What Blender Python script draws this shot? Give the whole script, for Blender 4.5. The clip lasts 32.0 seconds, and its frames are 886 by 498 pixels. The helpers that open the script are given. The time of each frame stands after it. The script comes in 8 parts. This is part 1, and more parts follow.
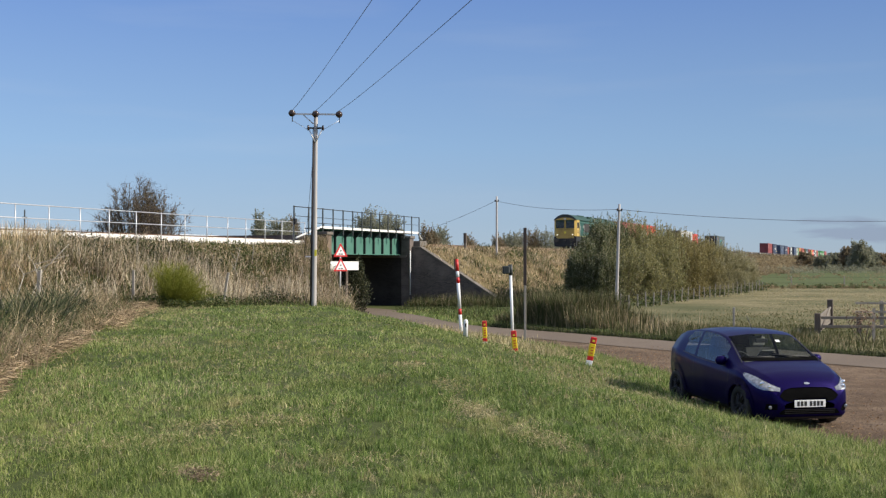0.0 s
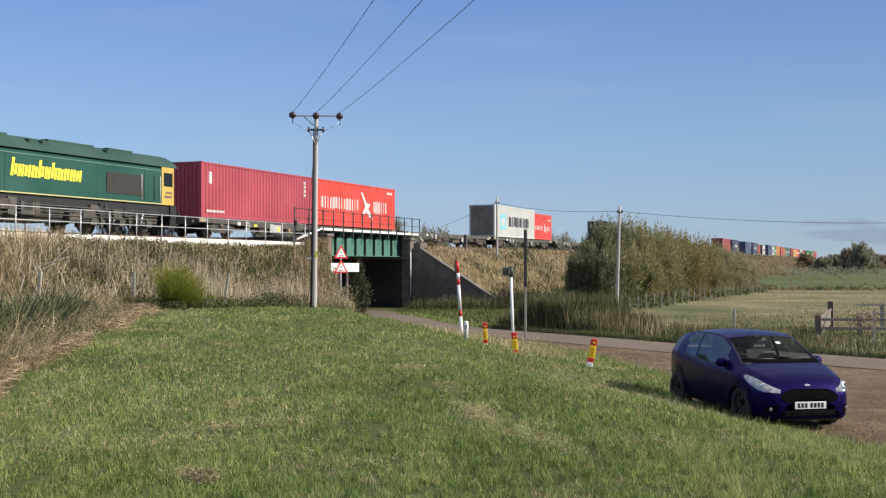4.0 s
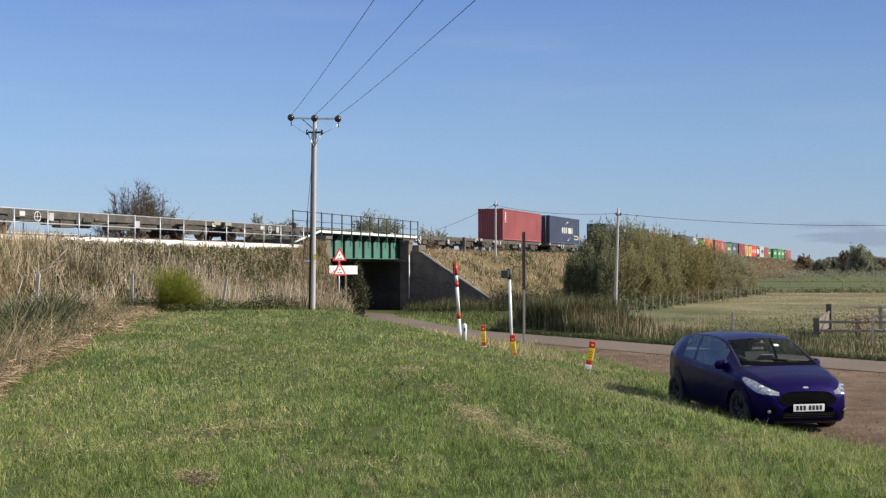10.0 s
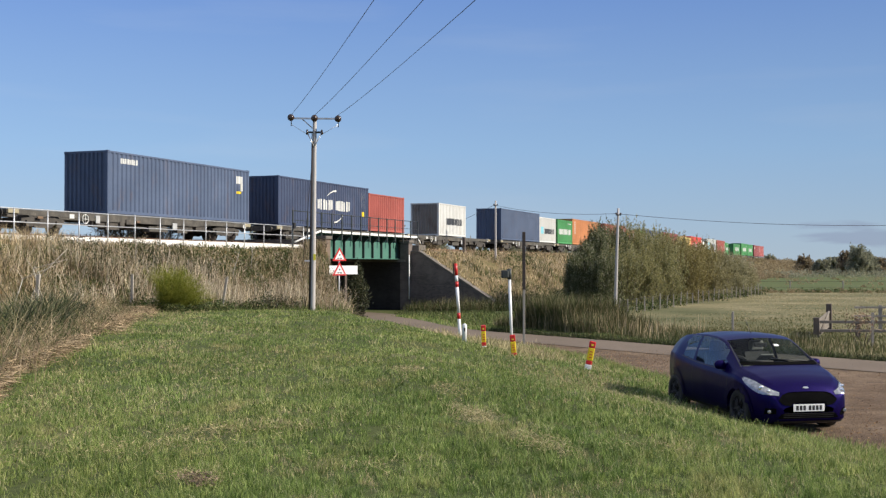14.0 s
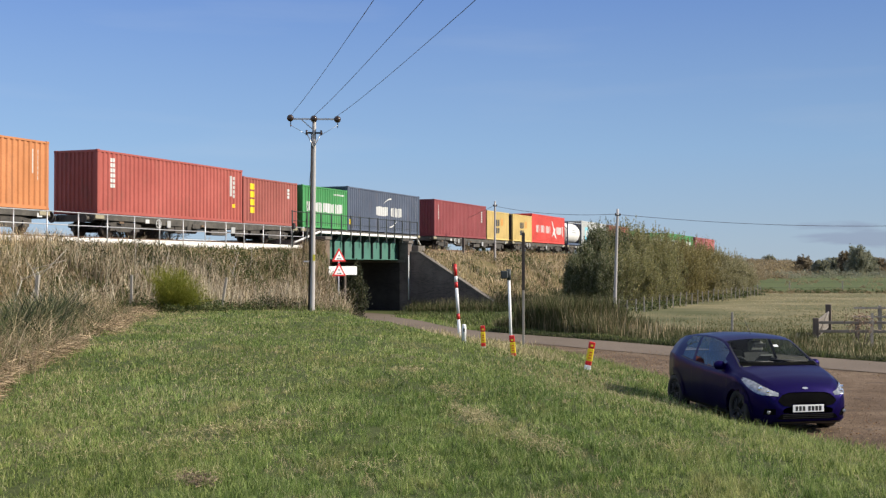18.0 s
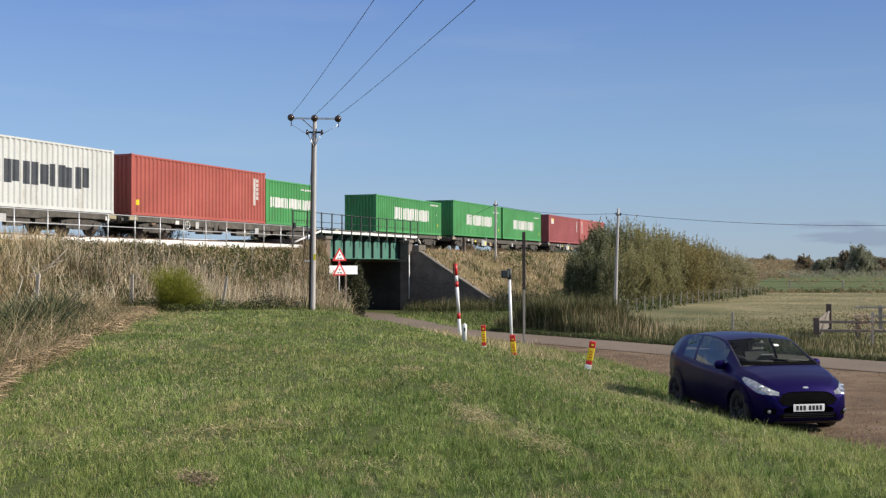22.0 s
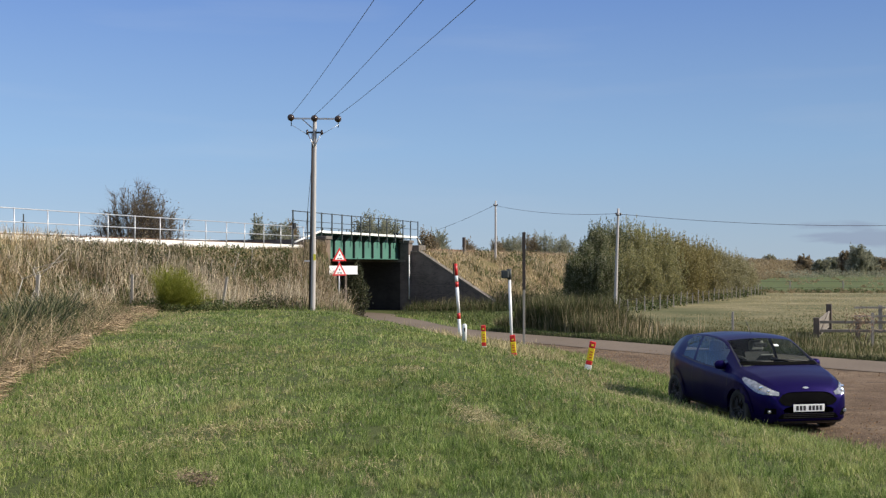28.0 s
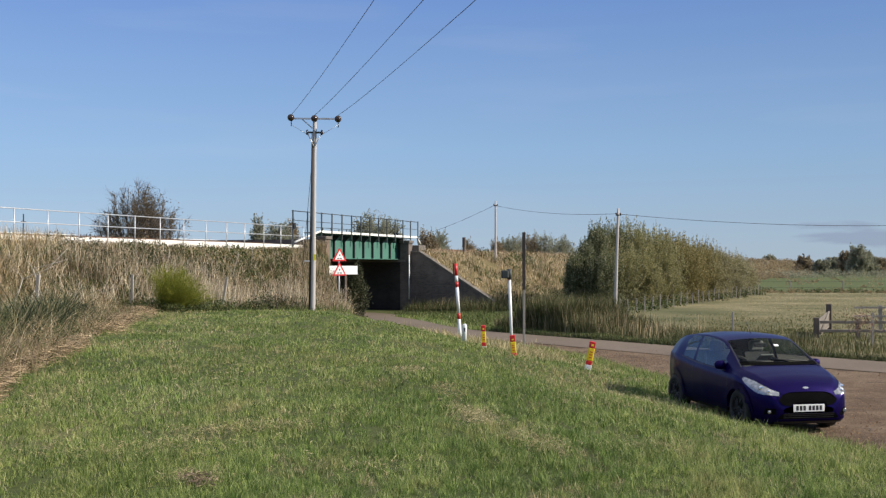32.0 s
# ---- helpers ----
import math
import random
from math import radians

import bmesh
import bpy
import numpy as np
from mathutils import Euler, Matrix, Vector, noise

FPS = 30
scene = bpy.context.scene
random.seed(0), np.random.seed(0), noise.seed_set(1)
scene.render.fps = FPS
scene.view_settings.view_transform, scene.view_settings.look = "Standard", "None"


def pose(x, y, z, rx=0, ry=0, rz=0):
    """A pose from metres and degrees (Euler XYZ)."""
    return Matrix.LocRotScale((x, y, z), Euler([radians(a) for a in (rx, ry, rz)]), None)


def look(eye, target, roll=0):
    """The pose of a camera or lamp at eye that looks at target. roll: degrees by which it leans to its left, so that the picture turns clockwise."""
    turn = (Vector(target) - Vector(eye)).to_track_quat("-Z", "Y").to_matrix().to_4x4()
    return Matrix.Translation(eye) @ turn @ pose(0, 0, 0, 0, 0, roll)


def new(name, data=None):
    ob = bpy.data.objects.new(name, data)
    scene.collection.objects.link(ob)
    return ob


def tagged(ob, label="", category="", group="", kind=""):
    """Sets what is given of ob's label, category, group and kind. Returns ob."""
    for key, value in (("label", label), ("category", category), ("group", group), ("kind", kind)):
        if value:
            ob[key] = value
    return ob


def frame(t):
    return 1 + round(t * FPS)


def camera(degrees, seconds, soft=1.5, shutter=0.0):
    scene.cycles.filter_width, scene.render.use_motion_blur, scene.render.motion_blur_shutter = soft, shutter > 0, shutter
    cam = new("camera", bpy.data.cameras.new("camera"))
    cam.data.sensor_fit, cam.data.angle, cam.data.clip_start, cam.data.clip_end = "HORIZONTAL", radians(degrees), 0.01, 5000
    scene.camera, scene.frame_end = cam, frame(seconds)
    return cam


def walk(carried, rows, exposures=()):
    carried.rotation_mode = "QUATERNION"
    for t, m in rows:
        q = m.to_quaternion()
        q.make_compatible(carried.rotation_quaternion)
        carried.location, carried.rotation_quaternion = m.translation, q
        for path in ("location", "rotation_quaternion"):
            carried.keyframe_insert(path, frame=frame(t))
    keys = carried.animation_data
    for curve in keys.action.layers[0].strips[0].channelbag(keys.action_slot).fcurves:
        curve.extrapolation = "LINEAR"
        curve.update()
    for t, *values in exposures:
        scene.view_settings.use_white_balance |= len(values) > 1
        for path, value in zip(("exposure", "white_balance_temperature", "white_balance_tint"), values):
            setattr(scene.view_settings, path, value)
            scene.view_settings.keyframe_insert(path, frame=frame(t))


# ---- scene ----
# ---- camera ----
EYE = (0.0, 0.0, 2.6)


def aim(right, down):
    """Camera pose for a small swing of the tripod head (1/2000 rad)."""
    return look(EYE, (-right / 20.0, 100.0, EYE[2] + 100.0 * 0.0144 + down / 20.0))


cam = camera(42.85, 32.0, soft=1.3)
walk(cam, [
    (0.0, aim(2, -7.5)), (0.5, aim(2.3, -7.2)), (0.8, aim(3.2, -7.1)), (1.0, aim(5, -7)), (1.2, aim(3.6, -7.2)),
    (1.5, aim(3, -7.2)), (2.0, aim(3, -7)), (2.5, aim(3, -6.5)), (3.0, aim(3, -6)), (3.5, aim(3, -5.2)),
    (4.5, aim(2.2, -3.8)), (5.5, aim(1.5, -2.6)), (6.0, aim(1, -2)), (6.5, aim(0.5, -1.2)), (7.0, aim(0, -0.6)),
    (8.0, aim(0, -0.1)), (9.0, aim(0, 0)), (15.5, aim(0, 0)), (16.5, aim(-0.6, 0.8)), (17.5, aim(-1, 1)),
    (18.5, aim(-0.8, 1)), (19.5, aim(0, 0.2)), (21.0, aim(0, 0)), (27.0, aim(0, 0.2)), (32.0, aim(0, 0.3))],
     exposures=[(0.0, 0.43), (1.2, 0.43), (3.0, 0.49), (17.0, 0.49), (20.0, 0.42), (24.5, 0.42), (27.5, 0.455), (32.0, 0.455)])

# ---- light ----
SUN_AZ, SUN_EL = 97.0, 31.0   # azimuth clockwise from +Y
world = bpy.data.worlds.new("sky")
scene.world = world
world.use_nodes = True
wn = world.node_tree
sky = wn.nodes.new("ShaderNodeTexSky")
sky.sky_type, sky.sun_disc = "NISHITA", False
sky.sun_elevation, sky.sun_rotation = radians(SUN_EL), radians(SUN_AZ)
sky.air_density, sky.dust_density, sky.ozone_density = 1.0, 0.1, 6.0
tone = wn.nodes.new("ShaderNodeMix")
tone.data_type = "RGBA"
tone.inputs[0].default_value = 0.85
wn.links.new(sky.outputs[0], tone.inputs[6])
up = wn.nodes.new("ShaderNodeTexCoord")
sep = wn.nodes.new("ShaderNodeSeparateXYZ")
wn.links.new(up.outputs["Generated"], sep.inputs[0])
deep = wn.nodes.new("ShaderNodeValToRGB")      # pale horizon to deep blue overhead, in tenths
for e_, (p_, c_) in zip((deep.color_ramp.elements[0], deep.color_ramp.elements[1], deep.color_ramp.elements.new(0.1), deep.color_ramp.elements.new(0.25)),
                        ((0.0, (0.475, 0.605, 0.75, 1)), (1.0, (0.115, 0.222, 0.565, 1)), (0.1, (0.345, 0.545, 0.835, 1)), (0.25, (0.178, 0.33, 0.745, 1)))):
    e_.position, e_.color = p_, c_
wn.links.new(sep.outputs[2], deep.inputs[0])
wisp = wn.nodes.new("ShaderNodeTexNoise")      # thin streaks of high cloud
wisp.inputs["Scale"].default_value, wisp.inputs["Detail"].default_value = 3.0, 5.0
lay = wn.nodes.new("ShaderNodeMapping")
lay.inputs["Scale"].default_value = (1.0, 1.0, 9.0)
wn.links.new(up.outputs["Generated"], lay.inputs[0])
wn.links.new(lay.outputs[0], wisp.inputs["Vector"])
thin = wn.nodes.new("ShaderNodeMapRange")
for i_, v_ in zip((1, 2, 3, 4), (0.52, 0.75, 0.0, 0.16)):
    thin.inputs[i_].default_value = v_
wn.links.new(wisp.outputs[0], thin.inputs[0])
haze = wn.nodes.new("ShaderNodeMix")
haze.data_type = "RGBA"
haze.inputs[7].default_value = (0.6, 0.68, 0.82, 1)
wn.links.new(thin.outputs[0], haze.inputs[0])
wn.links.new(deep.outputs[0], haze.inputs[6])
def sky_math(op, a, b):
    n = wn.nodes.new("ShaderNodeMath")
    n.operation = op
    for i_, v_ in ((0, a), (1, b)):
        if isinstance(v_, float):
            n.inputs[i_].default_value = v_
        else:
            wn.links.new(v_, n.inputs[i_])
    return n.outputs[0]


puff = wn.nodes.new("ShaderNodeTexNoise")      # low grey-violet cloud near the horizon
puff.inputs["Scale"].default_value, puff.inputs["Detail"].default_value = 9.0, 5.0
lay2 = wn.nodes.new("ShaderNodeMapping")
lay2.inputs["Scale"].default_value = (1.0, 1.0, 7.0)
wn.links.new(up.outputs["Generated"], lay2.inputs[0])
wn.links.new(lay2.outputs[0], puff.inputs["Vector"])
low = sky_math("ADD", sky_math("MULTIPLY", sky_math("ABSOLUTE", sky_math("SUBTRACT", sep.outputs[2], 0.025), 0.0), -18.0),
               sky_math("ADD", sky_math("MULTIPLY", sky_math("ABSOLUTE", sky_math("SUBTRACT", sep.outputs[0], 0.355), 0.0), -2.2), 0.14))
bank = wn.nodes.new("ShaderNodeMapRange")
for i_, v_ in zip((1, 2, 3, 4), (0.47, 0.58, 0.0, 0.75)):
    bank.inputs[i_].default_value = v_
wn.links.new(sky_math("ADD", puff.outputs[0], low), bank.inputs[0])
cloud = wn.nodes.new("ShaderNodeMix")
cloud.data_type = "RGBA"
cloud.inputs[7].default_value = (0.33, 0.41, 0.6, 1)
wn.links.new(bank.outputs[0], cloud.inputs[0])
wn.links.new(haze.outputs[2], cloud.inputs[6])
ten = wn.nodes.new("ShaderNodeVectorMath")
ten.operation = "SCALE"
wn.links.new(sky_math("SUBTRACT", 9.9, sky_math("MULTIPLY", sep.outputs[0], 2.6)), ten.inputs["Scale"])
wn.links.new(cloud.outputs[2], ten.inputs[0])
wn.links.new(ten.outputs[0], tone.inputs[7])
wn.links.new(tone.outputs[2], wn.nodes["Background"].inputs[0])
wn.nodes["Background"].inputs[1].default_value = 0.066
sun = new("sun", bpy.data.lights.new("sun", "SUN"))
sun.data.energy, sun.data.angle, sun.data.color = 5.0, radians(0.53), (1.0, 0.92, 0.80)
az, el = radians(SUN_AZ), radians(SUN_EL)
SUNDIR = Vector((math.sin(az) * math.cos(el), math.cos(az) * math.cos(el), math.sin(el)))
sun.matrix_world = look(tuple(SUNDIR * 100), (0, 0, 0))


# ---- materials ----
def tree_of(name):
    m = bpy.data.materials.new(name)
    m.use_nodes = True
    t = m.node_tree
    return m, t, t.nodes["Principled BSDF"]


def noise_node(t, vec, scale, detail=4.0, rough=0.6):
    n = t.nodes.new("ShaderNodeTexNoise")
    n.inputs["Scale"].default_value, n.inputs["Detail"].default_value = scale, detail
    n.inputs["Roughness"].default_value = rough
    t.links.new(vec, n.inputs["Vector"])
    return n.outputs["Fac"]


def ramp_node(t, fac, stops):
    r = t.nodes.new("ShaderNodeValToRGB")
    e = r.color_ramp.elements
    while len(e) < len(stops):
        e.new(0.5)
    for el_, (p, c) in zip(e, stops):
        el_.position, el_.color = p, (*c, 1)
    t.links.new(fac, r.inputs[0])
    return r.outputs[0]


def mix_node(t, fac, a, b, blend="MIX"):
    m = t.nodes.new("ShaderNodeMix")
    m.data_type, m.blend_type = "RGBA", blend
    for sock, v in ((m.inputs[0], fac), (m.inputs[6], a), (m.inputs[7], b)):
        if isinstance(v, (int, float)):
            sock.default_value = v
        elif isinstance(v, tuple):
            sock.default_value = (*v, 1)
        else:
            t.links.new(v, sock)
    return m.outputs[2]


def range_node(t, v, a, b, c=0.0, d=1.0):
    m = t.nodes.new("ShaderNodeMapRange")
    for i, x in zip((1, 2, 3, 4), (a, b, c, d)):
        m.inputs[i].default_value = x
    t.links.new(v, m.inputs[0])
    return m.outputs[0]


def bump_node(t, p, height, strength, dist):
    b = t.nodes.new("ShaderNodeBump")
    b.inputs["Strength"].default_value, b.inputs["Distance"].default_value = strength, dist
    t.links.new(height, b.inputs["Height"])
    t.links.new(b.outputs[0], p.inputs["Normal"])


def coords(t, kind="Object"):
    return t.nodes.new("ShaderNodeTexCoord").outputs[kind]


def scaled(t, vec, s):
    m = t.nodes.new("ShaderNodeMapping")
    m.inputs["Scale"].default_value = s
    t.links.new(vec, m.inputs["Vector"])
    return m.outputs[0]


def surface(name, a, b, rough=0.8, metal=0.0, big=0.6, fine=25.0, stain=None, stain_amt=0.35, bump=0.2, dist=0.01,
            island=0.0, stretch=(1, 1, 1), rnd=0.0, coat=0.0, spec=0.5):
    """Two-scale weathered surface: colours a and b over large patches, fine grain, and an optional stain colour."""
    m, t, p = tree_of(name)
    vec = scaled(t, coords(t), stretch)
    n1 = noise_node(t, vec, big, 5)
    n2 = noise_node(t, vec, fine, 3)
    col = mix_node(t, range_node(t, n1, 0.3, 0.7), a, b)
    dark = tuple(c * 0.72 for c in a)
    col = mix_node(t, range_node(t, n2, 0.45, 0.75, 0, 0.5), col, dark)
    if stain:
        n3 = noise_node(t, scaled(t, vec, (1, 1, 0.35)), big * 5.3, 6, 0.7)
        col = mix_node(t, range_node(t, n3, 0.54, 0.72, 0, stain_amt), col, stain)
    if island or rnd:
        src = t.nodes.new("ShaderNodeNewGeometry").outputs["Random Per Island"] if island else \
            t.nodes.new("ShaderNodeObjectInfo").outputs["Random"]
        k = island or rnd
        hsv = t.nodes.new("ShaderNodeHueSaturation")
        t.links.new(range_node(t, src, 0, 1, 1 - k, 1 + k), hsv.inputs["Value"])
        t.links.new(col, hsv.inputs["Color"])
        col = hsv.outputs[0]
    t.links.new(col, p.inputs["Base Color"])
    t.links.new(range_node(t, n2, 0, 1, max(0.02, rough - 0.12), min(1, rough + 0.12)), p.inputs["Roughness"])
    p.inputs["Metallic"].default_value = metal
    p.inputs["Specular IOR Level"].default_value = spec
    p.inputs["Coat Weight"].default_value = coat
    p.inputs["Coat Roughness"].default_value = 0.04
    if bump:
        bump_node(t, p, n2, bump, dist)
    return m


def foliage(name, stops, through_=0.3, rough=0.6, patch=None):
    """Leaf or blade material: each island takes a colour from the ramp; some light passes through."""
    m, t, p = tree_of(name)
    g = t.nodes.new("ShaderNodeNewGeometry")
    col = ramp_node(t, g.outputs["Random Per Island"], stops)
    n = noise_node(t, g.outputs["Position"], 0.35, 3)
    col = mix_node(t, range_node(t, n, 0.3, 0.7, 0, 0.45), col, mix_node(t, 1.0, col, (0.62, 0.55, 0.42), "MULTIPLY"))
    if patch:
        n4 = noise_node(t, scaled(t, g.outputs["Position"], (1.0, 0.05, 1)), 1.1, 3, 0.6)
        col = mix_node(t, range_node(t, n4, 0.36, 0.62, 0.85, 0), col, mix_node(t, 1.0, col, (0.58, 0.7, 0.58), "MULTIPLY"))
        n2 = noise_node(t, scaled(t, g.outputs["Position"], (1.0, 0.6, 1)), 0.75, 6, 0.72)
        col = mix_node(t, range_node(t, n2, 0.54, 0.68, 0, 0.7), col, patch)
        n3 = noise_node(t, g.outputs["Position"], 5.5, 5, 0.75)
        col = mix_node(t, range_node(t, n3, 0.4, 0.56, 0.85, 0), col, mix_node(t, 1.0, col, (0.36, 0.47, 0.36), "MULTIPLY"))
    t.links.new(col, p.inputs["Base Color"])
    p.inputs["Roughness"].default_value = rough
    p.inputs["Specular IOR Level"].default_value = 0.25
    tr = t.nodes.new("ShaderNodeBsdfTranslucent")
    t.links.new(col, tr.inputs[0])
    mx = t.nodes.new("ShaderNodeMixShader")
    mx.inputs[0].default_value = through_
    t.links.new(p.outputs[0], mx.inputs[1])
    t.links.new(tr.outputs[0], mx.inputs[2])
    t.links.new(mx.outputs[0], t.nodes["Material Output"].inputs[0])
    return m


def glass(name, tint=(0.9, 0.95, 0.95), clear=0.6, rough=0.02):
    """Thin pane: part mirror, part clear."""
    m, t, p = tree_of(name)
    p.inputs["Base Color"].default_value = (0.02, 0.025, 0.03, 1)
    p.inputs["Roughness"].default_value = rough
    p.inputs["Specular IOR Level"].default_value = 1.0
    tr = t.nodes.new("ShaderNodeBsdfTransparent")
    tr.inputs[0].default_value = (*tint, 1)
    mx = t.nodes.new("ShaderNodeMixShader")
    mx.inputs[0].default_value = clear
    t.links.new(p.outputs[0], mx.inputs[1])
    t.links.new(tr.outputs[0], mx.inputs[2])
    t.links.new(mx.outputs[0], t.nodes["Material Output"].inputs[0])
    return m


def glow(name, c, strength):
    m, t, p = tree_of(name)
    p.inputs["Base Color"].default_value = (*c, 1)
    p.inputs["Emission Color"].default_value = (*c, 1)
    p.inputs["Emission Strength"].default_value = strength
    return m


def ground_material(name, stops, big=0.25, fine=18.0, bump=0.5, dist=0.03, spots=None):
    m, t, p = tree_of(name)
    vec = coords(t)
    n1 = noise_node(t, vec, big, 6, 0.65)
    n2 = noise_node(t, vec, fine, 5, 0.7)
    col = ramp_node(t, n1, stops)
    col = mix_node(t, range_node(t, n2, 0.35, 0.7, 0.55, 0), col, tuple(c * 0.45 for c in stops[0][1]))
    if spots:
        n3 = noise_node(t, vec, 2.3, 4, 0.6)
        col = mix_node(t, range_node(t, n3, 0.58, 0.68, 0, 0.8), col, spots)
    t.links.new(col, p.inputs["Base Color"])
    p.inputs["Roughness"].default_value = 0.95
    p.inputs["Specular IOR Level"].default_value = 0.15
    bump_node(t, p, n2, bump, dist)
    return m


M = {}
M["turf"] = ground_material("turf", [(0.3, (0.05, 0.068, 0.02)), (0.55, (0.085, 0.1, 0.033)), (0.72, (0.17, 0.15, 0.075))])
M["field"] = ground_material("field", [(0.3, (0.08, 0.09, 0.036)), (0.48, (0.18, 0.163, 0.084)), (0.62, (0.31, 0.258, 0.15)), (0.75, (0.14, 0.132, 0.06))], big=0.12, fine=5.0)
M["pasture"] = ground_material("pasture", [(0.3, (0.075, 0.10, 0.036)), (0.6, (0.11, 0.13, 0.047)), (0.8, (0.15, 0.14, 0.065))], big=0.03, fine=2.0)
M["asphalt"] = ground_material("asphalt", [(0.3, (0.155, 0.122, 0.095)), (0.6, (0.195, 0.155, 0.12)), (0.8, (0.13, 0.1, 0.077))], big=0.4, fine=45, bump=0.3, dist=0.006)
M["gravel"] = ground_material("gravel", [(0.3, (0.1, 0.067, 0.043)), (0.5, (0.18, 0.124, 0.081)), (0.7, (0.275, 0.2, 0.138))], big=0.8, fine=16, bump=1.0, dist=0.04, spots=(0.08, 0.06, 0.045))
M["ballast"] = ground_material("ballast", [(0.3, (0.16, 0.13, 0.11)), (0.6, (0.26, 0.22, 0.19)), (0.8, (0.33, 0.29, 0.25))], big=1.2, fine=14, bump=1.0, dist=0.05)
M["slope_grass"] = ground_material("slope_grass", [(0.3, (0.14, 0.11, 0.055)), (0.5, (0.21, 0.165, 0.085)), (0.7, (0.09, 0.09, 0.036))], big=0.5, fine=9, bump=0.9, dist=0.08)
M["white_concrete"] = surface("white_concrete", (0.72, 0.7, 0.66), (0.8, 0.78, 0.74), 0.85, stain=(0.35, 0.31, 0.26), big=0.9)
M["galvanised"] = surface("galvanised", (0.5, 0.51, 0.52), (0.62, 0.63, 0.64), 0.45, 0.6, big=2)
M["girder_green"] = surface("girder_green", (0.055, 0.155, 0.12), (0.08, 0.2, 0.155), 0.5, stain=(0.09, 0.12, 0.09), big=0.7, fine=30, bump=0.1)
M["dark_iron"] = surface("dark_iron", (0.03, 0.04, 0.04), (0.05, 0.055, 0.055), 0.6, 0.3, big=2)
M["white_paint"] = surface("white_paint", (0.78, 0.78, 0.76), (0.7, 0.7, 0.67), 0.5, stain=(0.4, 0.37, 0.32), big=1.5)
M["coping"] = surface("coping", (0.10, 0.087, 0.073), (0.18, 0.158, 0.135), 0.9, stain=(0.12, 0.1, 0.07), big=1.2)
M["rail_steel"] = surface("rail_steel", (0.16, 0.09, 0.06), (0.2, 0.12, 0.08), 0.7, 0.5, big=1)
M["pole_wood"] = surface("pole_wood", (0.35, 0.33, 0.315), (0.5, 0.475, 0.455), 0.85, big=1.2, fine=40, stretch=(1, 1, 0.08), stain=(0.12, 0.09, 0.07))
M["pale_wood"] = surface("pale_wood", (0.46, 0.42, 0.35), (0.58, 0.54, 0.46), 0.9, big=1.5, fine=40, stretch=(1, 1, 0.12), stain=(0.3, 0.26, 0.2))
M["old_wood"] = surface("old_wood", (0.13, 0.11, 0.09), (0.19, 0.165, 0.14), 0.9, big=1.5, fine=40, stretch=(1, 1, 0.12), stain=(0.09, 0.075, 0.06))
M["dark_wood"] = surface("dark_wood", (0.07, 0.055, 0.045), (0.13, 0.1, 0.08), 0.85, big=1.2, fine=40, stretch=(1, 1, 0.1))
M["grey_wood"] = surface("grey_wood", (0.26, 0.235, 0.2), (0.36, 0.33, 0.29), 0.9, big=1.5, fine=40, stretch=(1, 1, 0.12), stain=(0.14, 0.12, 0.09))
M["tarred_wood"] = surface("tarred_wood", (0.035, 0.027, 0.024), (0.065, 0.05, 0.044), 0.85, big=1.2, fine=40, stretch=(1, 1, 0.1))
M["rubber"] = surface("rubber", (0.018, 0.018, 0.018), (0.03, 0.029, 0.028), 0.8, big=3)
M["black"] = surface("black", (0.012, 0.012, 0.013), (0.022, 0.022, 0.022), 0.5, big=3)
M["sign_red"] = surface("sign_red", (0.62, 0.02, 0.02), (0.52, 0.018, 0.018), 0.4, big=4, bump=0)
M["sign_yellow"] = surface("sign_yellow", (0.85, 0.62, 0.02), (0.75, 0.52, 0.02), 0.4, big=4, bump=0)
M["sign_white"] = surface("sign_white", (0.8, 0.8, 0.8), (0.74, 0.74, 0.73), 0.4, big=4, bump=0)
M["soft_yellow"] = surface("soft_yellow", (0.85, 0.75, 0.05), (0.8, 0.66, 0.05), 0.5, big=4, bump=0)
M["porcelain"] = surface("porcelain", (0.035, 0.02, 0.015), (0.05, 0.03, 0.022), 0.25, big=4, bump=0)
M["wire"] = surface("wire", (0.03, 0.028, 0.026), (0.05, 0.045, 0.04), 0.6, 0.3, bump=0)


# ---- building helpers ----
def as_mesh(bm, name, mat, smooth=False):
    me = bpy.data.meshes.new(name)
    bm.normal_update()
    bm.to_mesh(me)
    bm.free()
    for x in (mat if isinstance(mat, (list, tuple)) else [mat]):
        me.materials.append(x)
    if smooth:
        me.polygons.foreach_set("use_smooth", [True] * len(me.polygons))
    return me


def part(name, bm, material, parent, label="", smooth=False):
    """One mesh object under a thing or a part. bm may be a bmesh or a finished mesh."""
    me = bm if isinstance(bm, bpy.types.Mesh) else as_mesh(bm, name, material, smooth)
    ob = new(name, me)
    ob.parent = parent
    if label:
        ob["label"] = label
    return ob


def thing(name, label, category, m=None, group="", kind=""):
    ob = new(name)
    ob.empty_display_size = 0.2
    if m is not None:
        ob.matrix_world = m
    return tagged(ob, label, category, group, kind)


